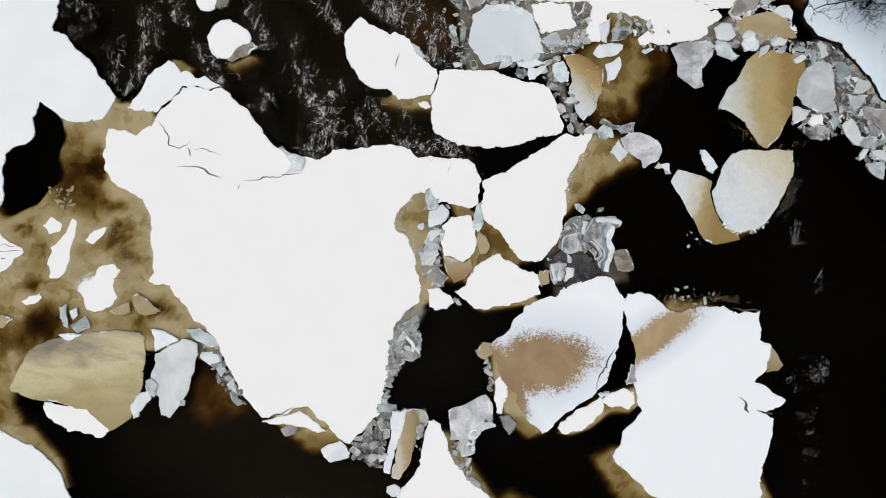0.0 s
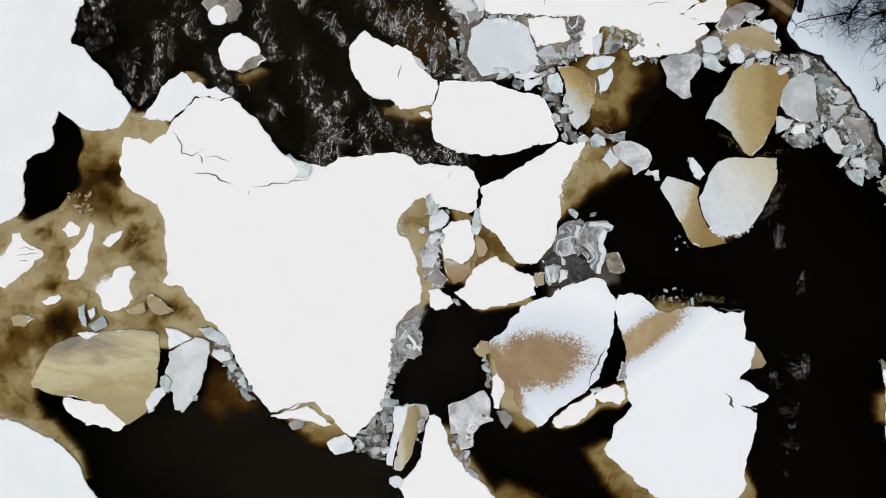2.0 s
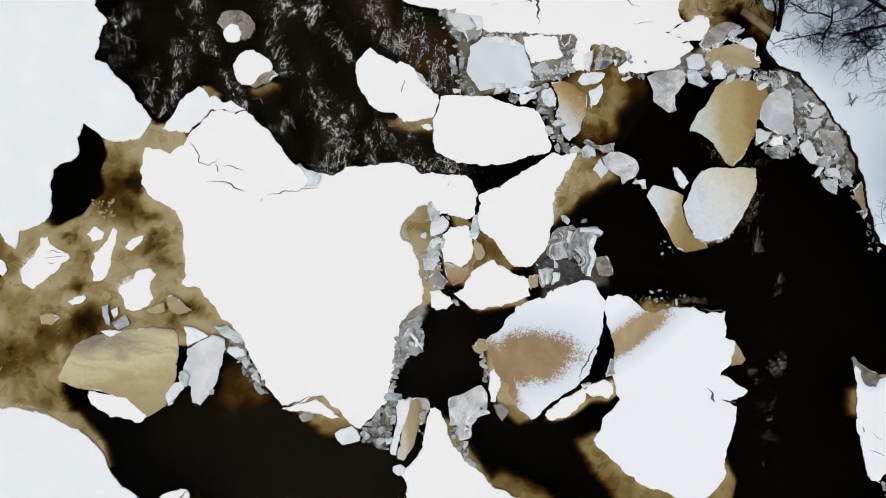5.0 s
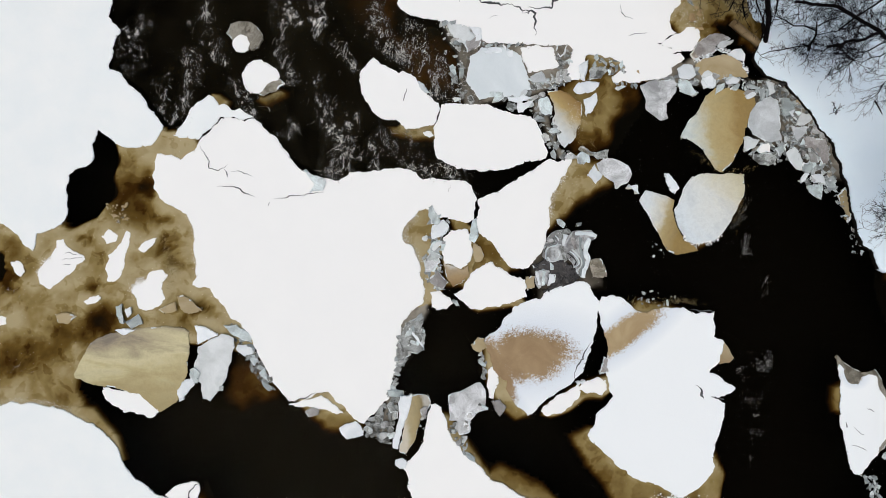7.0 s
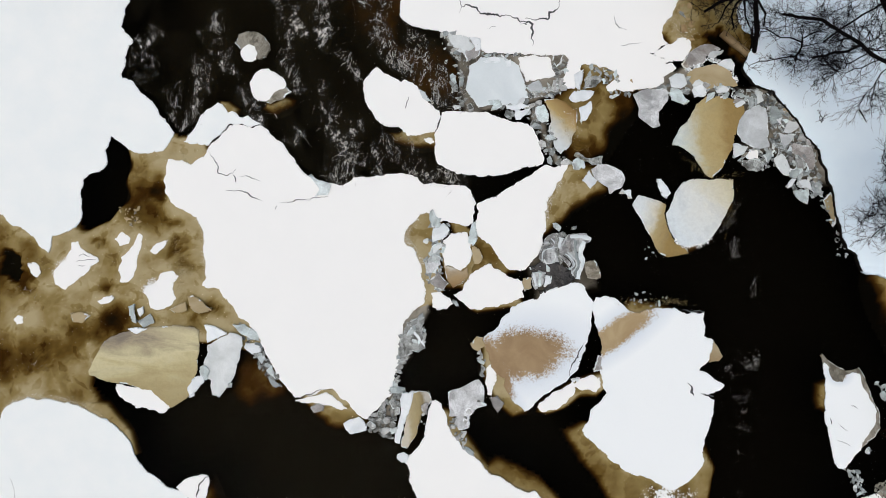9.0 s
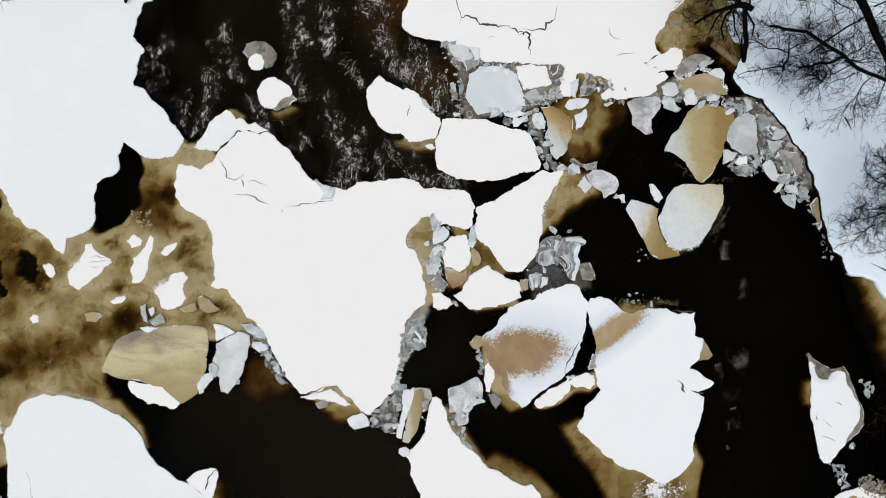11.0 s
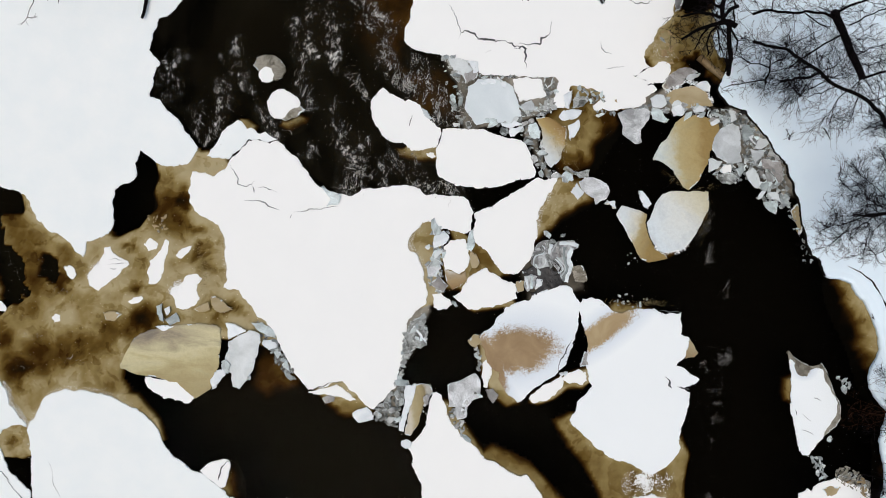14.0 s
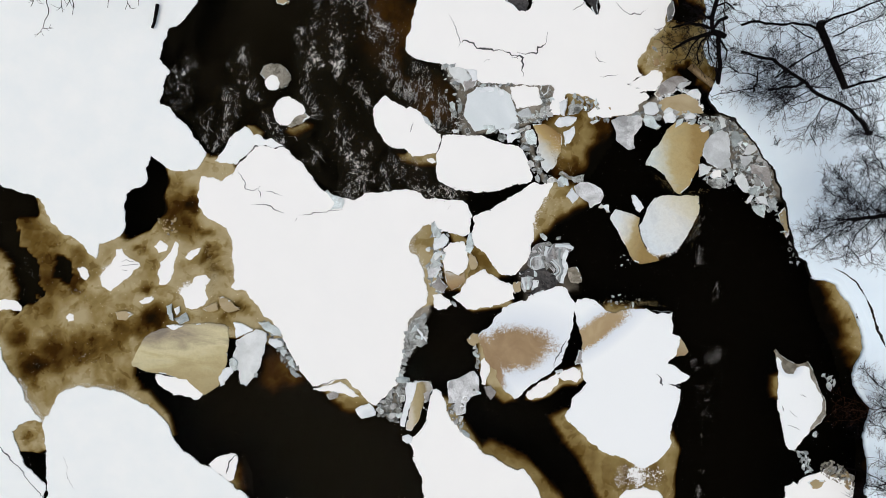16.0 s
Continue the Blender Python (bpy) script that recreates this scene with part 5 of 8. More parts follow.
snow_floe([(9.84, 13.29), (11.37, 13.46), (11.56, 10.12), (11.1, 9.65), (10.94, 8.44), (10.54, 8.62), (10.26, 9.31), (10.46, 10.06), (10.09, 10.52), (10.18, 11.37)], 0.09, "ragged tongue of shore snow under bare branches", BANK_SNOW)
ice_slab([(8.25, 11.72), (8.51, 11.61), (8.72, 11.07), (8.66, 10.59), (8.4, 10.39), (8.3, 10.89)], 0.06, "grey slush on the rim of the ice sheet", SLUSH, thick=0.1)
# Two holes of open water, added as flat near-black slabs on the snow.
ice_slab([(0.36, 11.43), (0.56, 10.5), (0.87, 10.39), (1.17, 10.17), (1.53, 10.16), (1.65, 10.56), (1.5, 11.55)], 0.088, "near-black slab laid on the snow for a hole of open water", DARK_ICE, thick=0.06)
ice_slab([(4.33, 11.07), (4.63, 10.82), (4.77, 10.5), (4.95, 10.33), (5.05, 10.42), (4.94, 10.97), (4.79, 11.91), (4.47, 11.87)], 0.088, "near-black slab laid on the snow for a hole of open water", DARK_ICE, thick=0.06)

# ---------------------------------------------------------------- drowned ice and shallows
west_shelf = [(-15.21, 1.06), (-14.3, 1.44), (-12.92, 1.86), (-11.98, 0.45), (-11.23, -1.26), (-10.27, -2.39), (-9.92, -4.25), (-9, -5.11), (-8.04, -6.36), (-8.46, -7.35), (-10.25, -7.13), (-12.93, -7.42), (-14.75, -7.61), (-15.01, -8.58), (-15.1, -9.18), (-14.4, -10), (-13.3, -11.03), (-12.93, -11.84), (-13.36, -12.69), (-14.49, -12.28), (-17.29, -11.51), (-18.48, -12.7), (-19.58, -12.55)]
west_shelf += [(-20.7, -12.27), (-21.32, -11.67), (-22.95, -11.58), (-24.14, -2.92), (-22.16, -2.43), (-21.91, -2.21), (-20.97, -2.06), (-21.41, -0.84), (-20.07, -1.66), (-19.17, -2.25), (-17.57, -3.03), (-16.74, -1.99), (-16.38, -2.71), (-15.43, -2.2), (-15.26, -1.83), (-14.89, -1.29), (-15.1, -0.71), (-14.93, 0.13)]
drowned_shelf(west_shelf, "brown drowned ice shelf with holes of black water", 0.28, -0.13, -1.1, 0.17, dips=[
    (-22.6, -2.74, 0.65, 1.3), (-22.25, -3.67, 0.65, 1.3), (-21.68, -4.29, 0.54, 1.3), (-21.15, -4.97, 0.59, 1.3), (-20.88, -5.76, 0.48, 1.3), (-20.75, -6.29, 0.3, 1.2), (-22.35, -1.53, 0.92, 1.2), (-21.69, -1.74, 0.43, 1),
    (-19.14, -4.64, 0.38, 1.1), (-19.42, -4.35, 0.35, 1.1), (-19.66, -4.65, 0.24, 0.8), (-19.17, -4.21, 0.24, 0.8), (-18.68, -4.98, 0.4, 0.55), (-20.64, -8.17, 0.59, 0.42), (-19.76, -9.24, 0.75, 0.62), (-19.14, -8.18, 0.81, 0.36), (-18.02, -8.43, 0.81, 0.36), (-17.03, -8.09, 0.7, 0.4)]
    + [(-16.15, -7.1, 0.7, 0.34), (-15.27, -6.9, 0.59, 0.5), (-14.57, -6.44, 0.65, 0.68), (-16.06, -7.77, 0.64, 0.3), (-18.88, -9.15, 0.8, 0.36), (-20.03, -6.56, 0.7, 0.22), (-20.54, -3.76, 0.92, 0.22), (-19.94, -5.19, 0.7, 0.25),
    (-19.5, -3.37, 0.81, 0.15), (-15.82, -2.98, 0.24, 0.35), (-15.41, -3.21, 0.22, 0.4), (-15.1, -5.22, 0.32, 0.45), (-14.88, -4.79, 0.24, 0.35), (-12.28, -3.01, 0.35, 0.5), (-13.53, -0.67, 0.38, 0.6), (-14.33, -0.89, 0.81, 0.3)]
    + [(-10.61, -5.55, 0.32, 0.35), (-12.69, -1.95, 0.32, 0.35), (-13.65, -1.92, 0.65, 0.25), (-14.16, -9.86, 0.48, 0.4), (-11.25, -5.89, 0.38, 0.3), (-11.8, -3.64, 0.32, 0.3), (-13.83, -7.12, 0.54, 0.3), (-16.61, -8.77, 0.64, 0.2), (-13.09, -3.09, 0.54, 0.2)]
    + [(-20.96, -2.7, 1.08, 0.16), (-19.8, -4.22, 1.08, 0.22), (-19.99, -5.88, 1.08, 0.26), (-20.87, -7.47, 0.81, 0.16), (-14.8, -1.49, 0.6, 0.3), (-19.31, -6.89, 0.54, 0.2), (-18.57, -6.27, 0.43, 0.12)])
for pts, label, width, top, dips in (
    ([(2.91, 2.04), (3.8, 2.69), (5.48, 2.32), (5.87, 1.13), (4.85, 0.39), (4.21, -0.07), (3.85, -0.54), (3.37, -1.2), (1.92, -1.62), (1.78, -0.27), (2.45, 1.17)], "tan drowned ice beside a floe", 0.6, -0.13, []),
    ([(1.77, 5.1), (2.78, 6.04), (5.43, 7.02), (7.02, 6.22), (6.76, 4.67), (6.17, 3.64), (5.6, 2.47), (4.57, 1.81), (3.6, 1.98), (2.6, 3.67)], "brown drowned ice between slabs", 1.25, -0.24, [(5.33, 5.51, 0.6, 0.2), (6.06, 5.03, 0.76, 0.35), (5.78, 3.75, 0.6, 0.25), (4.46, 3.19, 0.33, 0.3), (2.86, 5.38, 0.55, 0.3)]),
    ([(-7.52, -8.45), (-4.45, -8.13), (-3.01, -8.91), (-3.36, -10.07), (-5.26, -10.49), (-6.15, -9.84)], "brown drowned ice under a floe edge", 0.8, -0.25, []),
    ([(0.72, -10.92), (2, -10.25), (3.82, -10.93), (4.7, -11.69), (5.72, -12.51), (6.65, -13.73), (2.96, -14.39), (2.19, -12.09)], "brown drowned ice along a floe", 0.42, -0.36, []),
    ([(4.3, -9.07), (5.45, -8.41), (7.04, -9.44), (8.98, -10.03), (10.61, -8.79), (11.23, -9.93), (11.05, -11.14), (11.24, -13.24), (7.45, -13.65), (6.76, -12.13), (5.98, -11.02), (5.25, -10.43)], "tan drowned ice below a floe", 0.38, -0.27, []),
    ([(16.38, -0.48), (17.58, -0.22), (18.75, -1.18), (19.96, -2.68), (20.49, -4.25), (20.02, -5.1), (20.83, -8.5), (21.13, -10.6), (21.27, -12.44), (19.15, -12.66), (19.53, -10.77), (19.35, -9.19), (19.47, -8.38), (19.52, -7.31), (18.5, -6.34), (17.98, -5.05), (17.49, -4.03), (16.87, -3.01), (16.41, -1.84)], "tan drowned shore ice", 1.0, -0.17, [(17.34, -2.42, 0.59, 0.3), (17.76, -3.2, 0.59, 0.3), (18.96, -6.31, 0.48, 1), (19.57, -7.05, 0.59, 1), (19.64, -7.99, 0.64, 1), (19.85, -8.9, 0.43, 0.7), (18.63, -5.54, 0.38, 0.4)]),
    ([(6.97, 9.7), (8.04, 11.51), (8.16, 13.21), (11.73, 13.6), (11.68, 11.05), (11.86, 7.44), (10.65, 7.17), (9.64, 7.62), (8.74, 6.96), (7.76, 7.14), (6.91, 8.3)], "brown shallows by the bank", 0.35, -0.22, [(9.35, 8.26, 0.55, 0.8), (10.71, 8.52, 0.38, 0.6), (9.62, 11.3, 0.6, 1.1), (9.11, 10.82, 0.49, 1), (8.69, 11.48, 0.38, 0.9), (10.36, 7.73, 0.33, 0.4), (11.04, 7.94, 0.33, 0.7)]),
    ([(-13.75, 1.5), (-12.69, 1.8), (-11.32, 1.76), (-11.49, 0.91), (-12.24, 0.28), (-13.35, 0.44)], "tan drowned ice between floes", 0.4, -0.12, []),
    ([(-10.11, -8.33), (-9.24, -6.48), (-8.42, -6.53), (-6.51, -9.02), (-6.83, -9.72), (-8.57, -9.91), (-9.95, -9.65)], "dark brown drowned ice", 1.3, -0.55, []),
    ([(-10.57, -12.39), (-9.62, -12.42), (-9.11, -13.3), (-8.73, -15.37), (-10.12, -14.99)], "brown drowned ice", 0.8, -0.40, []),
    ([(-0.42, -1.47), (-0.02, -0.88), (1.38, -1.68), (2.31, -2.81), (1.25, -3.06), (0.67, -2.71), (0.16, -3.04), (-0.41, -3.37)], "brown drowned ice in a gap", 0.4, -0.44, []),
    ([(6.16, -3.75), (6.83, -3.14), (8.89, -3.32), (9.2, -3.83), (6.54, -4.39)], "brown drowned ice under a floe edge", 0.5, -0.3, []),
    ([(0.53, -5.57), (1.47, -5.2), (2.1, -6.08), (2.2, -7.01), (2.58, -8.05), (3.27, -8.24), (3.24, -8.67), (2.4, -8.92), (1.41, -8.3), (0.74, -7.03)], "brown drowned ice under a floe edge", 0.4, -0.2, []),
    ([(-3.37, -0.69), (-1.91, -0.26), (-1.19, -0.59), (-1.13, -2.5), (-0.85, -3.83), (-1.31, -4.55), (-2.08, -5.04), (-2.39, -3.45), (-3.34, -2.19)], "tan drowned ice in a notch of a floe", 0.3, -0.07, []),
    ([(-0.9, -8.42), (-0.07, -8.6), (0.86, -9.7), (1.48, -10.44), (2.08, -11.04), (1.85, -11.46), (0.72, -10.92), (-0.49, -9.71)], "brown drowned ice along a floe", 0.3, -0.25, []),
    ([(3.38, -7.96), (4.76, -6.87), (5.92, -6.34), (6.4, -7.1), (5.92, -7.69), (5.25, -7.76), (4.63, -8.31), (3.86, -8.66), (3.31, -8.56)], "grey-brown drowned rim of a floe", 0.3, -0.16, []),
    ([(-0.18, -3.75), (2.23, -3.36), (2.55, -3.87), (2.18, -4.18), (1.66, -4.42), (0.55, -4.71), (0.04, -4.54)], "grey-brown drowned rim of a floe", 0.3, -0.16, []),
    ([(9.29, 1.08), (11.08, 2.37), (11.08, 0.86), (10.4, -0.58), (9.37, -1.23), (7.9, -1.53)], "brown drowned foot of a slab", 0.5, -0.3, []),
    ([(10.17, 6.42), (12.11, 6.21), (14.65, 3.86), (15.07, 2.11), (13.7, 2.1), (12.38, 3.12), (10.76, 2.94)], "grey-brown slush under ice rubble", 0.6, -0.3, []),
    ([(-20.92, -12.51), (-20.3, -11.54), (-19.35, -11.39), (-18.92, -11.79), (-18.67, -13.23), (-19.27, -13.61), (-19.98, -13.53)], "tan drowned rim round a hole", 0.22, -0.14, [(-19.37, -13.62, 0.5, 0.5), (-19.62, -12.59, 0.35, 0.25)]),
    ([(14.82, -5.98), (15.39, -5.73), (15.6, -7.19), (15.03, -7.25), (14.83, -6.73)], "tan drowned rim of a floe", 0.3, -0.3, []),
    ([(-2.81, -4.58), (-1.52, -3.9), (-1.34, -4.83), (-1.75, -6.09), (-1.94, -6.78), (-2.46, -7.78), (-2.8, -8.35), (-3.24, -6.79)], "grey-brown slush under ice rubble", 0.3, -0.14, []),
    ([(1.97, -2.16), (3.21, -0.94), (5.2, -1.82), (5.74, -3.12), (4.56, -3.52), (2.69, -3.85)], "grey-brown slush under folded ice", 0.5, -0.5, []),
    ([(-9.69, 3.31), (-9.37, 3.43), (-9.06, 3.6), (-8.82, 3.88), (-8.42, 4.01), (-7.94, 3.86), (-7.94, 3.42), (-8.3, 2.99), (-8.82, 2.72), (-9.3, 2.86), (-9.65, 3.01)], "tan drowned ice beside a small floe", 0.5, -0.16, []),
    ([(-4.28, 2.75), (-3.34, 2.85), (-1.92, 3.09), (-1.62, 2.08), (-2.82, 1.89), (-3.8, 2.11)], "brown drowned ice under a floe edge", 0.35, -0.28, []),
    # Deep sheet added only to give the water of the rapids a brown cast.
    ([(-6.9, 11.49), (-3.9, 11.81), (-3.53, 7.11), (-0.37, 7.03), (-0.04, 3.89), (-2.18, 3.52), (-4.26, 5.09), (-6.04, 6.28), (-7.34, 8.09)], "added deep sheet that tints the rapids brown", 1.2, -0.68, []),
    ([(-11.58, 3.34), (-10.9, 3.41), (-10.32, 3.06), (-10.4, 2.64), (-11.09, 2.7)], "tan drowned rim of a floe", 0.25, -0.2, []),
    ([(-15.66, -9.69), (-14.38, -9.82), (-13.22, -10.89), (-12.78, -11.91), (-13.47, -12.11), (-15.24, -10.84)], "olive drowned rim of a floe", 0.2, -0.12, []),
    ([(-2.71, -7.94), (-2.23, -8.08), (-2.26, -8.83), (-2.44, -9.65), (-2.46, -10.19), (-3.01, -10.12), (-3.49, -9.9), (-3.54, -9.45), (-3.01, -8.91)], "grey-brown slush under ice rubble", 0.2, -0.2, []),
    ([(-9.45, -5.88), (-8.95, -6.18), (-8.48, -6.75), (-8.06, -7.36), (-7.57, -8), (-7.33, -8.51), (-7.8, -8.35), (-8.27, -7.86), (-8.76, -7.16), (-9.23, -6.62)], "grey-brown slush under ice rubble", 0.2, -0.25, []),
    ([(1.79, 4.91), (2.23, 4.68), (2.7, 4.09), (3.26, 2.63), (3.85, 2.15), (3.06, 1.92), (2.58, 2.56), (2.23, 3.35), (1.77, 3.8)], "grey-brown slush under ice rubble", 0.25, -0.2, []),
    ([(1.87, 5.47), (3.09, 5.66), (3.27, 5.26), (2.89, 4.94), (1.94, 4.84)], "grey-brown slush under ice rubble", 0.25, -0.2, []),
    ([(-2.58, 7.26), (-0.41, 7.44), (1.03, 6.77), (3.36, 6.74), (3.9, 5.42), (2.22, 4.46), (0.23, 3.92), (-1.05, 3.65), (-1.67, 5.92)], "grey-brown slush under ice rubble", 0.3, -0.25, []),
    ([(6.6, 5.76), (8.39, 7.06), (9.27, 6.41), (10.5, 6.4), (10.44, 5.51), (9.21, 5.57), (6.8, 5.04)], "grey-brown slush under ice rubble", 0.3, -0.2, []),
    ([(-1.19, -0.88), (-0.06, -0.93), (0.21, -1.42), (-0.18, -1.46), (-0.88, -1.56)], "brown drowned ice in a gap", 0.25, -0.30, []),
    ([(-0.81, -1.64), (0.08, -1), (0.49, -2.32), (-0.04, -3.74), (-1.12, -3.85), (-1.4, -2.52)], "brown drowned ice in a gap", 0.3, -0.2, []),
):
    if "slush" in label:
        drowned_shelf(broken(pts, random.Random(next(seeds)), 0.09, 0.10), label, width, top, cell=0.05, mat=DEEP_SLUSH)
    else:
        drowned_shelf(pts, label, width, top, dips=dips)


def snow_grains(path, count, spread, small, large, seed, z=0.0):
    """Loose lumps of snow strewn beside a floe, thinning outwards on both sides of the path."""
    z *= 0.6
    rng = random.Random(seed)
    seg = [(a, b, math.hypot(b[0] - a[0], b[1] - a[1])) for a, b in zip(path, path[1:])]
    verts, faces = [], []
    for _ in range(int(count * 2.5)):
        a, b, d = rng.choices(seg, [q[2] for q in seg])[0]
        f, o, r = rng.random(), rng.gauss(0, spread), 0.65 * rng.uniform(small, large) * rng.random() ** 0.5
        x, y = a[0] + (b[0] - a[0]) * f - (b[1] - a[1]) / d * o, a[1] + (b[1] - a[1]) * f + (b[0] - a[0]) / d * o
        n, m = 5, len(verts)
        ring = [(x + math.cos(k * 1.2566 + o) * r * rng.uniform(0.6, 1.2), y + math.sin(k * 1.2566 + o) * r * rng.uniform(0.6, 1.2)) for k in range(n)]
        verts += [(px, py, z + 0.012) for px, py in ring] + [(x, y, z + 0.016 + r * 0.3)]
        faces += [(m + k, m + (k + 1) % n, m + n) for k in range(n)]
    return tagged(mesh_object("snow_lumps", verts, faces, SNOW), "loose grains of snow on wet ice", "snow", "", "stuff")


snow_grains([(7.97, -11.63), (8.74, -11.42), (9.78, -11.17), (10.2, -11.39)], 190, 0.24, 0.012, 0.065, 61)
snow_grains([(8.71, -11.03), (9.31, -11.75)], 170, 0.17, 0.015, 0.11, 62)
snow_grains([(-19.04, -11.57), (-18.65, -10.92), (-18.57, -10.51), (-18.21, -10.21), (-17.57, -9.95), (-16.77, -9.92), (-15.96, -9.97), (-15.27, -10.16)], 420, 0.07, 0.008, 0.025, 63)
snow_grains([(-20.57, -9.98), (-20.24, -10.43), (-20.06, -10.94), (-19.68, -11.21), (-19.14, -11.84)], 220, 0.06, 0.012, 0.04, 64)
snow_grains([(-2.38, -0.88), (-2.62, -1.17), (-2.84, -1.6), (-2.84, -1.87), (-2.52, -2.11), (-2.3, -2.41), (-2.03, -2.87)], 420, 0.09, 0.008, 0.026, 65)
snow_grains([(-11.6, -1.81), (-11.33, -2.24), (-11.16, -2.77), (-11.1, -3.43), (-11, -3.83), (-10.89, -4.27)], 300, 0.07, 0.008, 0.024, 66)
snow_grains([(3.47, 1.38), (3.24, 0.94), (3.06, 0.6), (3, 0.1), (2.97, -0.44)], 320, 0.09, 0.008, 0.026, 67)
snow_grains([(-13.39, -5.21), (-13.33, -4.88), (-13, -4.71)], 220, 0.10, 0.015, 0.05, 68)
snow_grains([(-17.26, -4.9), (-17.14, -4.54), (-16.84, -4.18)], 200, 0.10, 0.015, 0.05, 69)
snow_grains([(-18.89, -12.53), (-18.6, -13.94)], 160, 0.06, 0.015, 0.05, 70)

snow_grains([(7.1, 9.26), (7.37, 8.74), (7.81, 8.34), (8.37, 8.18), (8.63, 8.37)], 150, 0.22, 0.008, 0.03, 73)
snow_grains([(3.57, 4.39), (3.77, 3.73), (3.69, 3.17)], 120, 0.18, 0.006, 0.022, 75, 0.06)
snow_grains([(8.45, -0.66), (8.75, -0.84), (9.1, -0.86), (9.6, -0.76), (9.95, -0.42)], 70, 0.06, 0.02, 0.085, 76, 0.05)
foam_threads([(7.9, 3.25, 9.4, 2.25, 0.15, 1.0), (9.5, 2.05, 10.6, 2.35, 0.2, 1.0), (10.85, 1.6, 10.5, -0.1, 0.2, 1.0)], 70, 81, mat=STRAW, label="wet straw afloat beside a slab", name="straw")

# ---------------------------------------------------------------- bare slabs
T0_ICE = graded_ice("streaked_stained_ice", (-13.3, -6.4), (-12.5, -9.7), [(0.0, (0.22, 0.185, 0.14)), (0.2, (0.40, 0.345, 0.215)), (0.42, (0.55, 0.50, 0.29)), (0.7, (0.42, 0.355, 0.175)), (1.0, (0.33, 0.265, 0.12))], 0.45, -12)
T1_ICE = graded_ice("half_stained_ice", (8.16, 3.67), (10.42, 4.19), [(0.0, (0.60, 0.655, 0.62)), (0.3, (0.53, 0.52, 0.40)), (0.5, (0.44, 0.36, 0.18)), (0.8, (0.41, 0.315, 0.135)), (1.0, (0.30, 0.205, 0.07))])
T2_ICE = graded_ice("edge_stained_ice", (2.89, 3.24), (3.73, 4.35), [(0.0, (0.62, 0.66, 0.66)), (0.3, (0.57, 0.55, 0.45)), (0.6, (0.43, 0.31, 0.12)), (1.0, (0.24, 0.14, 0.04))])
S4_ICE = graded_ice("pale_yellowed_ice", (8.51, -0.11), (10.65, 1.75), [(0.0, (0.66, 0.72, 0.74)), (0.5, (0.68, 0.70, 0.66)), (0.8, (0.62, 0.60, 0.48)), (1.0, (0.56, 0.52, 0.36))])
S5_ICE = graded_ice("pale_to_tan_ice", (6.88, -0.01), (8.26, -0.27), [(0.0, (0.66, 0.70, 0.70)), (0.4, (0.60, 0.58, 0.48)), (0.6, (0.40, 0.315, 0.15)), (1.0, (0.28, 0.19, 0.06))])
ice_slab([(-15.37, -8.63), (-15.21, -8.18), (-15.01, -7.63), (-14.73, -7.25), (-14.15, -6.92), (-13.24, -6.63), (-12.31, -6.48), (-11.38, -6.38), (-10.96, -6.52), (-10.88, -7.18), (-10.84, -8.12), (-10.96, -8.72), (-11.08, -9.27), (-11.4, -9.57), (-11.72, -9.81), (-12.07, -9.59), (-12.66, -9.17), (-13.48, -9.07), (-14.16, -9.03), (-14.84, -8.95), (-15.32, -8.81)], 0.05, "large tan streaked peat-stained slab of ice", T0_ICE, (0.004, -0.006), rime=0.12)
ice_slab([(7.99, 3.39), (8.21, 3.96), (8.64, 4.56), (8.86, 5.14), (9.23, 5.54), (9.77, 5.62), (10.32, 5.57), (10.89, 5.3), (10.94, 5.08), (10.71, 4.37), (10.61, 3.95), (10.55, 3.39), (10.3, 2.82), (10.07, 2.38), (9.82, 2.11), (9.54, 2.19), (9.24, 2.57), (8.78, 3.07), (8.35, 3.29)], 0.05, "slab of ice, pale on one side and tan on the other", T1_ICE, rime=0.12)
ice_slab([(2.41, 4.72), (3.14, 4.75), (3.57, 4.55), (3.87, 4.33), (3.9, 3.5), (3.75, 2.91), (3.34, 2.45), (3.08, 2.68), (2.73, 3.38), (2.82, 3.81), (2.56, 4.44)], 0.05, "brown narrow slab with a pale edge", T2_ICE, rime=0.12)
ice_slab([(8.34, 6.45), (8.58, 6.67), (9.03, 6.82), (9.43, 6.98), (9.86, 6.95), (10.2, 6.72), (10.39, 6.42), (10.56, 6.14), (10.18, 6.1), (9.65, 6.02), (9.51, 5.94), (9.19, 5.8), (8.98, 6.03), (8.64, 5.99), (8.41, 6.21)], 0.07, "brown slab with a crust of rime", TAN_FLAT)
SMOOTH_ICE = ice_material("smooth_pale_ice", (0.56, 0.62, 0.635), (0.67, 0.72, 0.73), 0.5, 0.35, 0.04, 0.0, 0.12)
ice_slab([(-0.89, 5.82), (-0.44, 6.24), (0.62, 6.3), (1.22, 6.03), (1.42, 5.55), (1.69, 4.91), (1.74, 4.71), (1.21, 4.32), (0.16, 4.22), (-0.31, 4.05), (-0.91, 4.73), (-0.92, 5.32)], 0.12, "pale grey smooth slab of ice", SMOOTH_ICE)
JAM_ICE = ice_material("clouded_pale_ice", (0.38, 0.405, 0.41), (0.60, 0.635, 0.645), 1.2, 0.35, 0.25, 0.0, 0.25)
ice_slab([(10.95, 5.06), (11.25, 5.31), (11.51, 5.42), (11.8, 5.29), (11.94, 4.62), (12.05, 3.62), (11.68, 3.52), (11.27, 3.59), (10.9, 3.77), (10.68, 4.07), (10.72, 4.54)], 0.16, "pale clouded slab in rubble", JAM_ICE, (0.05, -0.03))
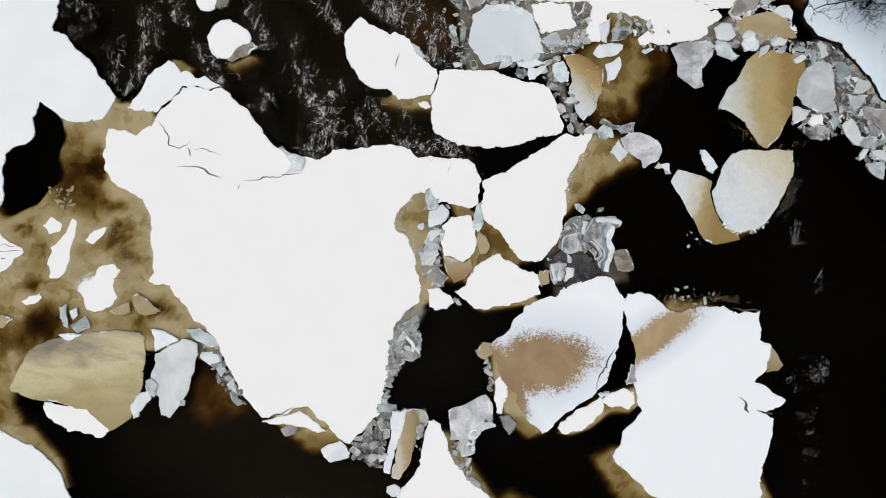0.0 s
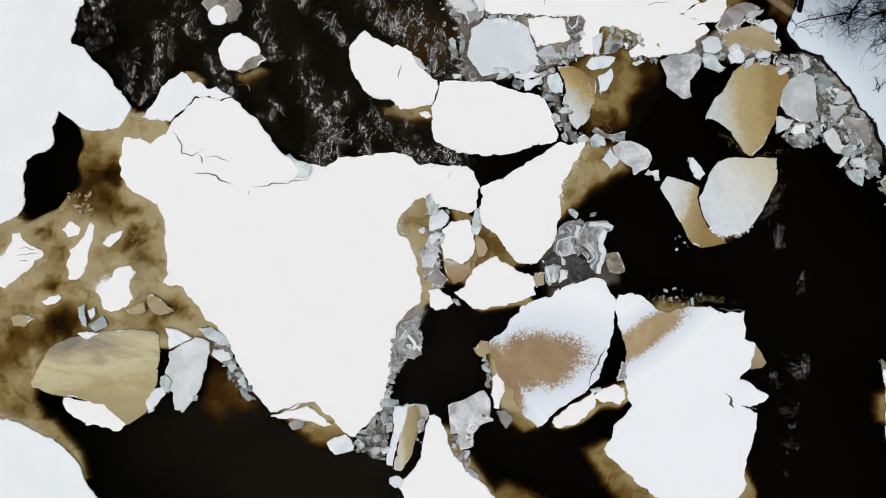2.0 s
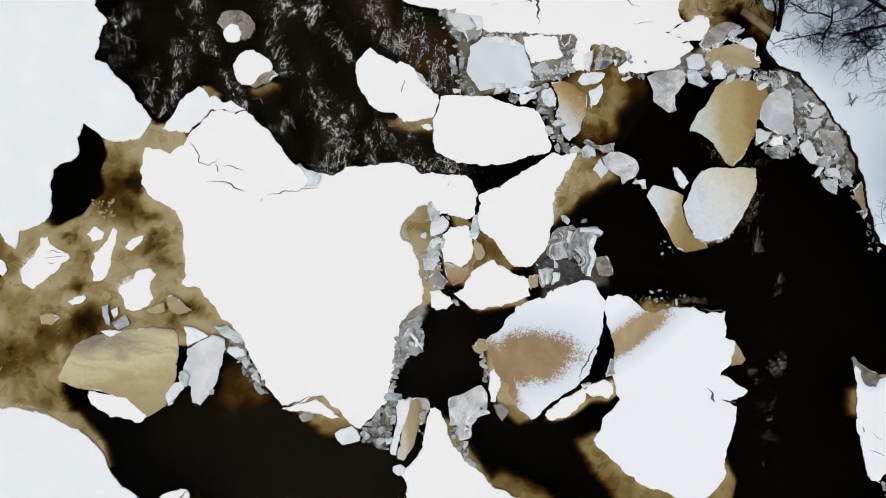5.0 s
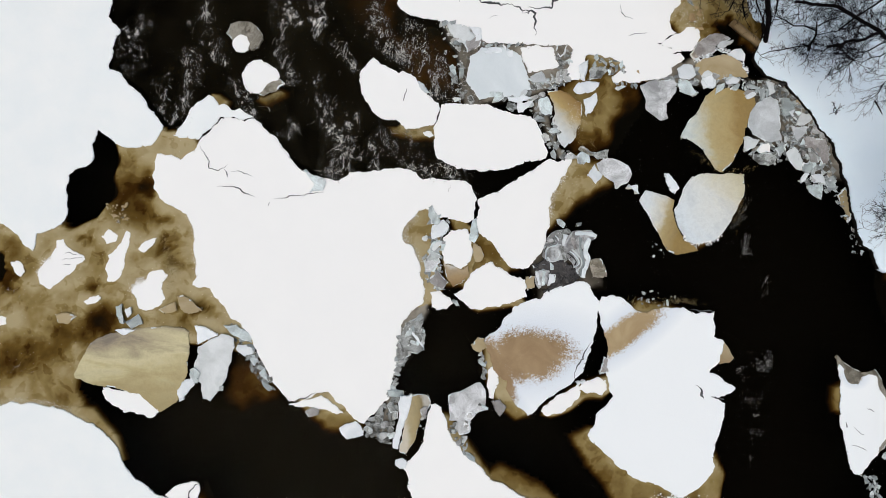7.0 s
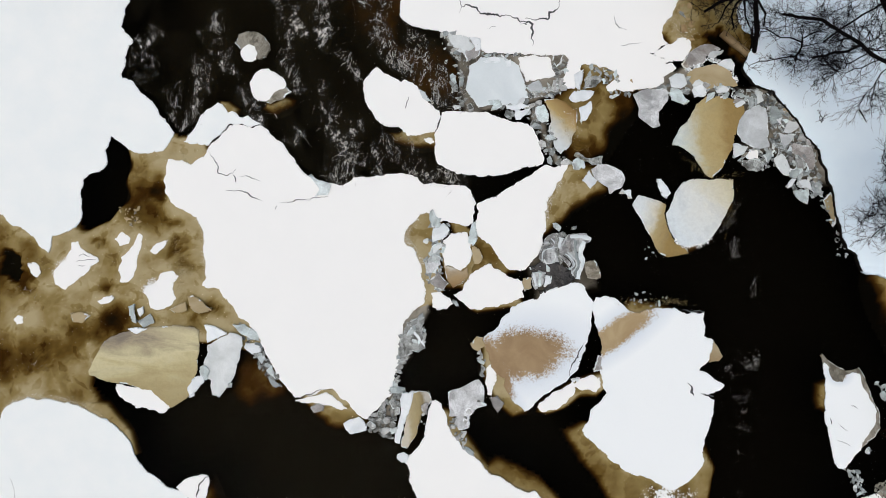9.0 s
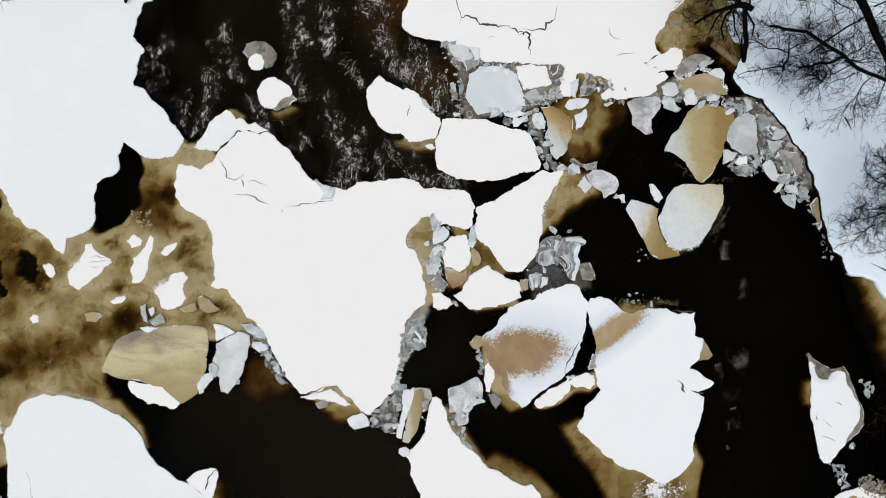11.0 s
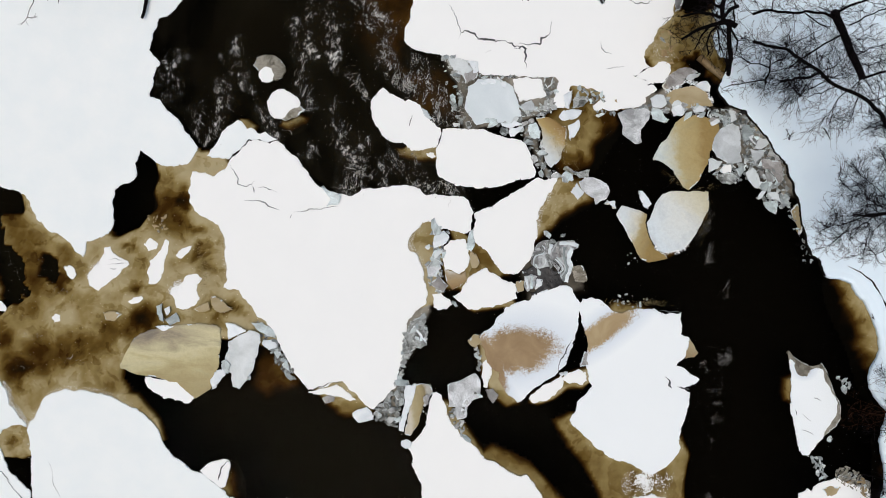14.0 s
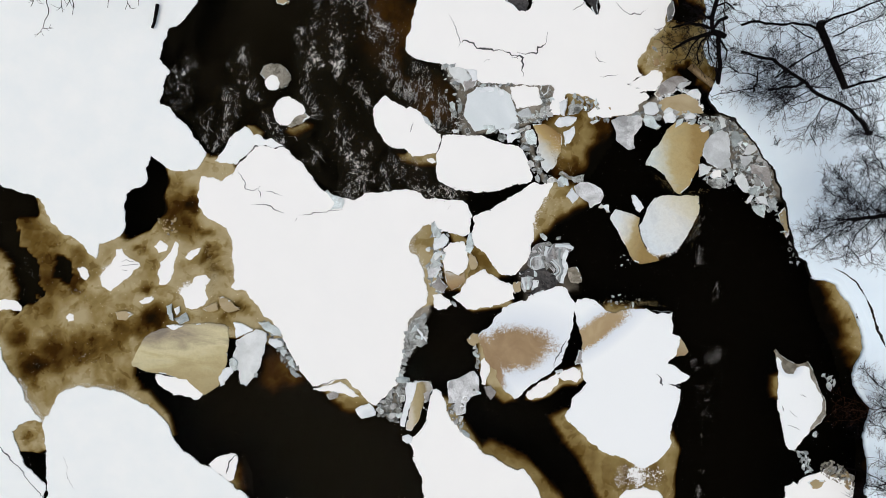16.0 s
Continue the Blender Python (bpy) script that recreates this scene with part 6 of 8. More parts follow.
ice_slab([(1.65, 5.23), (2.11, 5.52), (2.46, 5.02), (1.8, 4.99)], 0.15, "pale clouded slab at the edge of open water", JAM_ICE, (0.08, -0.1))
ice_slab([(7.98, 0.38), (8.16, 0.8), (8.37, 1.45), (8.61, 1.81), (8.92, 1.95), (9.54, 2.02), (10.21, 2.11), (10.7, 2.11), (10.77, 1.63), (10.75, 1.22), (10.55, 0.79), (10.37, 0.36), (10.19, -0.07), (9.91, -0.5), (9.66, -0.75), (9.26, -0.84), (8.92, -0.93), (8.58, -0.78), (8.27, -0.41), (8.07, -0.02)], 0.10, "pale smooth slab of ice in open water", S4_ICE, rime=0.12)
ice_slab([(6.55, 0.63), (6.78, 1.06), (7.05, 1.04), (7.55, 0.93), (7.97, 0.78), (7.93, 0.37), (8.11, -0.15), (8.52, -0.79), (9.01, -1.01), (9.1, -1.18), (8.63, -1.34), (8.23, -1.44), (7.95, -1.34), (7.65, -1.02), (7.33, -0.51), (7.02, -0.05), (6.71, 0.38)], 0.06, "slab of ice, pale on one side and tan on the other", S5_ICE, rime=0.12)
ice_slab([(-10.55, -7.08), (-10.09, -6.75), (-9.63, -6.45), (-9.12, -6.57), (-9.04, -6.93), (-9.21, -7.92), (-9.52, -8.76), (-9.79, -9.19), (-10.13, -9.11), (-10.24, -8.51), (-10.71, -8.4), (-10.61, -7.9), (-10.52, -7.32)], 0.14, "grey clouded slab tilted out of the water", PALE_ICE, (0.04, 0.04))
ice_slab([(-10.77, -6.24), (-10.56, -6.22), (-9.78, -6.51), (-10.16, -6.79), (-10.55, -6.99)], 0.16, "pale corner snapped off a slab", WHITE_ICE, (0.02, 0.02))
ice_slab([(-4.56, -9.7), (-4.27, -9.48), (-3.93, -9.34), (-3.57, -9.67), (-3.53, -9.85), (-3.94, -10.03), (-4.19, -10.11), (-4.43, -9.95)], 0.12, "pale square block of ice", WHITE_ICE)
ice_slab([(6.16, 5.32), (6.47, 5.51), (6.87, 5.58), (7.35, 5.69), (7.64, 5.53), (7.6, 5.11), (7.43, 4.82), (7.29, 4.67), (7.42, 4.08), (7.16, 3.97), (6.87, 4.13), (6.5, 4.36), (6.4, 4.85)], 0.16, "white marbled broken slab of ice", MARBLE_ICE, (0.06, 0.08))
ice_slab([(7.64, 5.53), (7.96, 5.65), (8.25, 5.46), (8.54, 5.19), (8.14, 5.14), (7.78, 5.21)], 0.15, "grey broken slab of ice", GREY_ICE, (-0.1, 0.1))
ice_slab([(7.57, 6.12), (7.88, 6.37), (8.23, 6.36), (8.4, 5.99), (8.15, 5.77), (7.71, 5.8)], 0.18, "white broken slab of ice", WHITE_ICE, (-0.1, 0.1))
ice_slab([(4.69, 1.95), (4.96, 2.18), (5.44, 2.18), (5.94, 1.99), (6.11, 1.72), (6.04, 1.31), (5.54, 0.97), (5.44, 1.25), (4.84, 1.59)], 0.16, "white marbled broken slab", MARBLE_ICE, (0.08, 0.05))
ice_slab([(-0.38, -7.95), (0.14, -7.72), (0.83, -7.3), (1.13, -7.67), (1.2, -8.37), (0.94, -8.49), (0.62, -8.88), (0.66, -9.32), (0.23, -9.49), (0.02, -9.2), (0.13, -8.93), (-0.23, -8.96)], 0.16, "white marbled slab of ice", MARBLE_ICE, (-0.05, 0.05))
UP_ICE = graded_ice("upended_ice", (-1.95, -9.15), (-1.15, -9.0), [(0.0, (0.58, 0.53, 0.42)), (0.25, (0.40, 0.33, 0.18)), (0.55, (0.36, 0.29, 0.14)), (0.8, (0.24, 0.19, 0.09)), (1.0, (0.46, 0.44, 0.38))])
ice_slab([(-2.28, -8.16), (-1.81, -8.02), (-1.82, -8.29), (-1.89, -8.91), (-2.04, -9.63), (-2.11, -10.25), (-2.34, -10.23), (-2.29, -9.39), (-2.27, -8.69)], 0.30, "white upended slab of ice", WHITE_ICE, (0.05, 0.0), 0.5)
ice_slab([(-1.82, -8.06), (-1.54, -8.02), (-1.08, -8.1), (-1.01, -8.36), (-1.28, -8.79), (-1.41, -9.33), (-1.6, -10.06), (-1.83, -10.43), (-2.09, -10.34), (-2.02, -9.7), (-1.89, -8.85)], 0.20, "tan face of an upended slab", UP_ICE, (-0.15, 0.0), 0.4)
ice_slab([(-1.43, -8.62), (-1.27, -8.47), (-1.13, -8.51), (-1.13, -8.72), (-1.25, -8.93), (-1.37, -8.83)], 0.25, "reddish dirt-stained lump on a slab", PINK_ICE, thick=0.1)
ice_slab([(-2.2, -10.7), (-1.94, -10.59), (-1.69, -10.7), (-1.74, -10.96), (-2, -11.02), (-2.2, -10.88)], 0.20, "white end of an upended slab", WHITE_ICE)
ice_slab([(-2.54, -5.88), (-2.37, -5.32), (-1.82, -4.9), (-1.63, -4.98), (-1.72, -5.44), (-1.5, -6.23), (-1.75, -6.48), (-2.03, -6.42), (-2.22, -6.75), (-2.45, -7.09), (-2.61, -6.43)], 0.14, "brownish crumpled ice along a floe edge", DIM_ICE, thick=0.3)
ice_slab([(3.37, -0.93), (3.75, -0.8), (3.96, -0.97), (3.71, -1.23), (3.63, -1.67), (3.9, -2.04), (3.75, -2.21), (3.51, -1.65)], 0.15, "crumpled grey layers of folded ice", DIM_ICE, (0.03, -0.04), rime=0.1)
ice_slab([(2.97, -1.31), (3.09, -1.1), (3.37, -0.93), (3.56, -1.35), (3.51, -1.65), (3.71, -2.12), (3.13, -2.27), (2.84, -2.05)], 0.20, "crumpled grey layers of folded ice", FOLD_ICE, (0.05, 0.05), rime=0.3)
ice_slab([(3.7, -1.2), (3.96, -0.93), (4.34, -0.84), (4.73, -0.8), (4.95, -1.09), (4.69, -1.25), (4.65, -1.73), (4.65, -2.22), (4.54, -2.68), (4.3, -2.63), (4.07, -2.22), (3.85, -2.01), (3.63, -1.64)], 0.19, "crumpled grey layers of folded ice", FOLD_ICE, (-0.06, 0.03), rime=0.3)
ice_slab([(2.62, -2.66), (3.19, -2.6), (3.16, -3.13), (2.83, -3.38), (2.67, -3.18)], 0.17, "crumpled grey layers of folded ice", FOLD_ICE, (0.03, 0.05))
ice_slab([(2.47, -2.42), (2.95, -2.16), (3.8, -2.18), (4.26, -2.45), (4.45, -2.65), (4.23, -2.96), (3.55, -3.31), (3.2, -3.45), (3, -3.51), (3.32, -3.12), (3.43, -2.75), (2.64, -2.69)], 0.11, "black wet heap of crushed ice", DARK_ICE)
ice_slab([(4.76, -2), (5.16, -1.88), (5.4, -2.2), (5.5, -2.6), (4.96, -2.66)], 0.16, "brown-pink slab of dirty ice", RING_ICE, rime=0.1)
ice_slab([(2.27, -2.94), (2.62, -2.87), (2.66, -3.33), (2.39, -3.49), (2.25, -3.15)], 0.12, "tan small slab of ice", TAN_FLAT)

ice_slab([(-1.9, -2.72), (-1.68, -2.4), (-1.39, -2.43), (-1.2, -2.7), (-1.43, -2.92), (-1.52, -3.09), (-1.74, -3.15), (-1.83, -2.87)], 0.15, "pale pinkish marbled slab in rubble", MARBLE_ICE, (0.1, -0.05))
ice_slab([(-1.68, -1.5), (-1.47, -1.2), (-1.24, -1), (-1.02, -1.21), (-1.09, -1.52), (-1.42, -1.74), (-1.69, -1.77)], 0.17, "white snapped slab in rubble", WHITE_ICE, (-0.08, 0.1))
ice_slab([(-1.75, -2.27), (-1.53, -1.95), (-1.25, -1.83), (-1.27, -2.03), (-1.5, -2.3)], 0.16, "pale snapped slab in rubble", PALE_ICE, (0.1, 0.1))
ice_slab([(0.04, -1.79), (0.28, -1.87), (0.5, -2.24), (0.42, -2.5), (0.19, -2.56), (0.06, -2.18)], 0.06, "tan bare slab in a dark gap", TAN_FLAT)
ice_slab([(-1.93, 7.07), (-1.08, 7.02), (-0.74, 6.61), (-1.04, 6.23), (-1.55, 6.43)], 0.14, "pale upright panel of ice", PALE_ICE, (0.05, 0.08))
ice_slab([(-1.05, 7.02), (-0.54, 7.02), (-0.52, 6.29), (-0.74, 6.12), (-0.72, 6.61)], 0.15, "white upright panel of ice", WHITE_ICE, (-0.06, 0.1))
ice_slab([(2.63, 6.62), (3.06, 6.71), (3, 6.36), (2.8, 6.14), (2.61, 6.37)], 0.14, "grey-brown upright slab of ice", RING_ICE, (0.1, 0.0))


def fold(path, wide, mat, top):
    """A thin layer of ice crumpled into bends and set on edge; its width swells and thins."""
    rng = random.Random(next(seeds))
    line = []
    ends = [path[0], *path, path[-1]]
    for p, q, r, e in zip(ends, ends[1:], ends[2:], ends[3:]):
        for k in range(6):
            u = k / 6
            line.append(tuple(0.5 * (2 * q[c] + (r[c] - p[c]) * u + (2 * p[c] - 5 * q[c] + 4 * r[c] - e[c]) * u * u + (3 * q[c] - p[c] - 3 * r[c] + e[c]) * u ** 3) for c in (0, 1)))
    line.append(path[-1])
    rings = []
    for i, (x, y) in enumerate(line):
        a, b = line[max(0, i - 2)], line[min(len(line) - 1, i + 2)]
        d = math.hypot(b[0] - a[0], b[1] - a[1]) or 1.0
        nx, ny = -(b[1] - a[1]) / d, (b[0] - a[0]) / d
        w = 0.5 * wide * (1.0 + 0.2 * math.sin(i * 0.7 + path[0][0] * 9)) * rng.uniform(0.94, 1.06)
        z = top + 0.02 * math.sin(i * 0.5) + rng.uniform(-0.006, 0.006)
        rings.append([(x + nx * o * w, y + ny * o * w, h) for o, h in ((-1.0, 0.06), (-0.85, z - 0.02), (0.0, z), (0.85, z - 0.025), (1.0, 0.06))])
    n, verts = 5, [p for r in rings for p in r]
    faces = [(i * n + k, i * n + k + 1, (i + 1) * n + k + 1, (i + 1) * n + k) for i in range(len(rings) - 1) for k in range(n - 1)]
    faces += [tuple(range(n)), tuple((len(rings) - 1) * n + k for k in reversed(range(n)))]
    return tagged(mesh_object("ice_fold", verts, faces, mat, smooth=False), "thin crumpled layer of grey ice", "ice slab", "folded ice layers")


for mat, wide, path in (
    (FROST, 0.220, [(4.66, -1.15), (4.57, -1.47), (4.57, -1.75), (4.69, -2.02), (4.58, -2.34), (4.54, -2.74)]),
    (GREY_ICE, 0.130, [(4.3, -1.14), (4.31, -1.5), (4.45, -1.92), (4.5, -2.23), (4.42, -2.68)]),
    (SMOOTH_ICE, 0.170, [(4.05, -1.01), (4.37, -0.96), (4.68, -0.97), (4.93, -1.02)]),
    (SMOOTH_ICE, 0.055, [(3.26, -1.17), (3.41, -1.31), (3.37, -1.53), (3.12, -1.64), (2.98, -1.81), (2.99, -2.15)]),
    (DIM_ICE, 0.060, [(3.17, -1.26), (3.26, -1.41), (3.15, -1.52), (2.98, -1.63), (2.89, -1.88)]),
    (PALE_ICE, 0.070, [(3.49, -1.78), (3.52, -1.95), (3.4, -2.16), (3.19, -2.21), (3.06, -2.06)]),
    (SMOOTH_ICE, 0.060, [(3.92, -1.74), (4.13, -1.87), (4.3, -2.05), (4.32, -2.23), (4.13, -2.37)]),
    (DARK_ICE, 0.050, [(3.83, -1.82), (4.06, -1.96), (4.21, -2.12), (4.16, -2.29)]),
    (PALE_ICE, 0.070, [(3.99, -1.65), (4.22, -1.81), (4.42, -2.04), (4.42, -2.28), (4.28, -2.49)]),
    (SMOOTH_ICE, 0.200, [(3.7, -1.08), (3.68, -1.28), (3.69, -1.54)]),
    (PINK_ICE, 0.180, [(3.97, -1.14), (4.03, -1.37), (4.15, -1.63)]),
    (WHITE_ICE, 0.110, [(2.68, -2.69), (2.74, -2.92), (2.85, -3.21)]),
    (GREY_ICE, 0.120, [(2.97, -2.64), (2.96, -2.92), (3.01, -3.21)]),
):
    fold(path, wide, mat, 0.17)


rng = random.Random(41)
for mat, label, top, pieces in (
    (WHITE_ICE, "small white chunk of ice", 0.17, [[(-0.34, 6.05), (0.08, 6.3), (0.41, 6.29), (0.45, 6.04), (-0.25, 5.95)], [(0.4, 6.41), (0.66, 6.19), (0.82, 6.25), (0.9, 5.96), (0.73, 5.9)], [(0.8, 4.27), (1.44, 4.46), (1.81, 4.33), (1.31, 4.11), (0.9, 4.12)], [(1.22, 4.1), (1.86, 4.24), (1.5, 3.71), (1.3, 3.69)], [(3.44, 4.82), (3.65, 5.18), (4.5, 5.26), (4.47, 5.09), (4.09, 4.76), (3.61, 4.68)], [(3.91, 4.5), (4.41, 4.84), (4.48, 4.47), (4.24, 3.95), (4.04, 3.89)], [(7.46, 1.82), (7.65, 1.84), (7.95, 1.52), (8.11, 1.26), (7.92, 0.99), (7.72, 1.11), (7.55, 1.42)], [(6.02, 1.15), (6.42, 1.23), (6.53, 0.88), (6.28, 0.97)]]),
    (WHITE_ICE, "small white chunk of ice", 0.16, [[(4.33, 1.42), (4.58, 1.89), (4.97, 1.48), (4.72, 1.09)], [(-11.14, -8.88), (-10.93, -8.43), (-10.62, -8.29), (-10.48, -8.6), (-10.71, -8.94), (-10.99, -9.24)], [(8.63, 5.8), (8.97, 6.04), (9.23, 5.82), (9.17, 5.52), (8.77, 5.44)], [(9.6, 5.81), (9.91, 6.09), (10.2, 5.95), (10.09, 5.78), (9.69, 5.7)], [(-1.71, -1.26), (-1.28, -0.97), (-1, -1.26), (-1.14, -1.57), (-1.38, -1.7), (-1.65, -1.83), (-1.72, -1.55)], [(3.19, -2.71), (3.37, -2.72), (3.44, -3.04), (3.17, -3.24)]]),
    (WHITE_ICE, "small white chunk of ice", 0.15, [[(-10.92, -8.46), (-10.58, -8.55), (-10.69, -8.68), (-10.93, -8.67)], [(-11.05, -8.76), (-10.72, -8.72), (-10.74, -8.89), (-11.06, -8.96)], [(-11.1, -9.01), (-10.82, -8.94), (-10.82, -9.22), (-11.02, -9.32)], [(-13.64, -5.91), (-13.41, -5.76), (-13.34, -6.04), (-13.48, -6.22)], [(-13.95, -6.76), (-13.59, -6.64), (-13.09, -6.64), (-13.55, -6.93)], [(-8.97, -6.84), (-8.39, -6.86), (-8.28, -7.1), (-8.64, -7.26), (-9, -7.01)], [(-2.34, -5.5), (-2.17, -5.43), (-1.77, -5.8), (-1.53, -6.18), (-1.81, -6.26), (-2.13, -5.84)], [(4.63, -6.88), (5.03, -6.79), (4.96, -6.98), (4.74, -7.04)], [(3.58, 5.9), (3.96, 6.18), (3.96, 5.69), (3.91, 5.27), (3.71, 5.33)]]),
    (GREY_ICE, "grey chunk of broken ice", 0.15, [[(7.7, 5.66), (8.06, 5.74), (8.57, 5.25), (8.11, 5.16), (7.77, 5.26)], [(9.29, 5.61), (9.6, 5.77), (9.54, 5.51), (9.24, 5.24)]]),
    (GREY_ICE, "grey chunk of broken ice", 0.14, [[(-1.92, -0.57), (-1.79, -0.44), (-1.58, -0.75), (-1.38, -1.02), (-1.47, -1.2), (-1.75, -1.2), (-1.89, -0.92)], [(-1.75, -2.31), (-1.58, -1.9), (-1.3, -1.8), (-1.44, -2.17), (-1.64, -2.33)], [(-1.25, -1.97), (-1.08, -1.95), (-1.13, -2.21), (-1.29, -2.26)], [(-0.17, -1.68), (-0.1, -0.89), (0.06, -0.76), (0.21, -1.5), (0.09, -1.8)]]),
    (GREY_ICE, "grey chunk of broken ice", 0.14, [[(-10.73, -7.99), (-10.54, -7.89), (-10.3, -8.11), (-10.38, -8.53), (-10.67, -8.48)], [(-14.03, -5.82), (-13.8, -5.68), (-13.57, -6.48), (-13.78, -6.42)], [(-13.54, -6.39), (-13.09, -6.02), (-12.87, -6.41), (-13.26, -6.65)], [(-9.6, -6.12), (-9.11, -6.03), (-8.58, -6.31), (-8.41, -6.7), (-8.8, -6.62), (-9.32, -6.38)], [(-7.98, -7.88), (-7.77, -7.62), (-7.54, -8.17), (-7.8, -8.03)], [(-7.87, -8.12), (-7.31, -8.39), (-7.5, -8.53), (-7.76, -8.35)], [(-0.01, 4.31), (0.14, 4.45), (0.62, 4.46), (0.56, 4.25), (0.08, 4.2)], [(2.06, 4.27), (2.41, 4.47), (2.69, 4.09), (2.68, 3.76), (2.4, 3.69), (2.18, 3.87)], [(3.87, 2.19), (4.05, 2.41), (4.35, 2.24), (4.41, 1.92), (4.17, 1.94)]]),
    (MIX_ICE, "clouded chunk of broken ice", 0.13, [[(-1.92, -2.72), (-1.6, -2.33), (-1.24, -2.43), (-1.3, -2.87), (-1.45, -3.13), (-1.8, -3.17)], [(3.81, 2.16), (4.07, 2.27), (4.32, 2), (4.15, 1.82), (3.92, 1.85)], [(3.27, -0.51), (3.48, -0.49), (3.66, -0.65), (3.58, -0.84), (3.36, -0.72)], [(4.1, -0.57), (4.31, -0.51), (4.29, -0.66), (4.15, -0.71)], [(-9.52, -8.53), (-9.32, -8.51), (-9.33, -8.71), (-9.5, -8.73)], [(-0.64, -4.19), (-0.39, -4.16), (-0.26, -4.36), (-0.4, -4.41)]]),
    (PINK_ICE, "brownish chunk of dirty ice", 0.13, [[(-1.6, -3.47), (-1.28, -3.06), (-0.81, -3.46), (-1.03, -3.8), (-1.36, -3.69)], [(1.35, -8.02), (1.7, -7.89), (2, -8.18), (1.77, -8.6), (1.52, -8.36)], [(5.56, -6.52), (5.68, -5.79), (5.87, -5.86), (5.91, -6.39)], [(-5.99, -9.19), (-5.67, -8.97), (-5.39, -9.07), (-5.42, -9.26), (-5.84, -9.39)], [(-1.17, 6.29), (-1.02, 6.91), (-0.59, 7.07), (-0.43, 6.59), (-0.61, 6.16), (-1.02, 5.92)]]),
    (TAN_FLAT, "tan chunk of stained ice", 0.07, [[(-11.66, -5.14), (-11.42, -5.07), (-11.16, -5.17), (-10.52, -5.6), (-11.07, -5.82), (-11.51, -5.62)], [(-12.34, -5.78), (-11.68, -5.39), (-11.56, -5.71), (-12.07, -5.92)], [(-16.38, -6.35), (-15.99, -6.25), (-15.57, -6.37), (-15.87, -6.72), (-16.25, -6.71)], [(0.33, -5.88), (0.57, -5.54), (0.85, -5.55), (0.97, -5.9), (0.72, -6.16), (0.44, -6.05)]] ),
    (DIM_ICE, "layered dark lens of ice", 0.12, [[(4.02, 5.73), (4.49, 5.95), (4.79, 5.81), (4.54, 5.45), (4.06, 5.32)], [(3.98, 2.6), (4.65, 2.38), (5.12, 2.55), (5.11, 2.18), (4.75, 2.1), (4.32, 2.38)]]),
):
    for k, pts in enumerate(pieces):
        ice_slab(pts, top + rng.uniform(-0.02, 0.03), label, mat, (rng.uniform(-0.12, 0.12), rng.uniform(-0.12, 0.12)), 0.2)
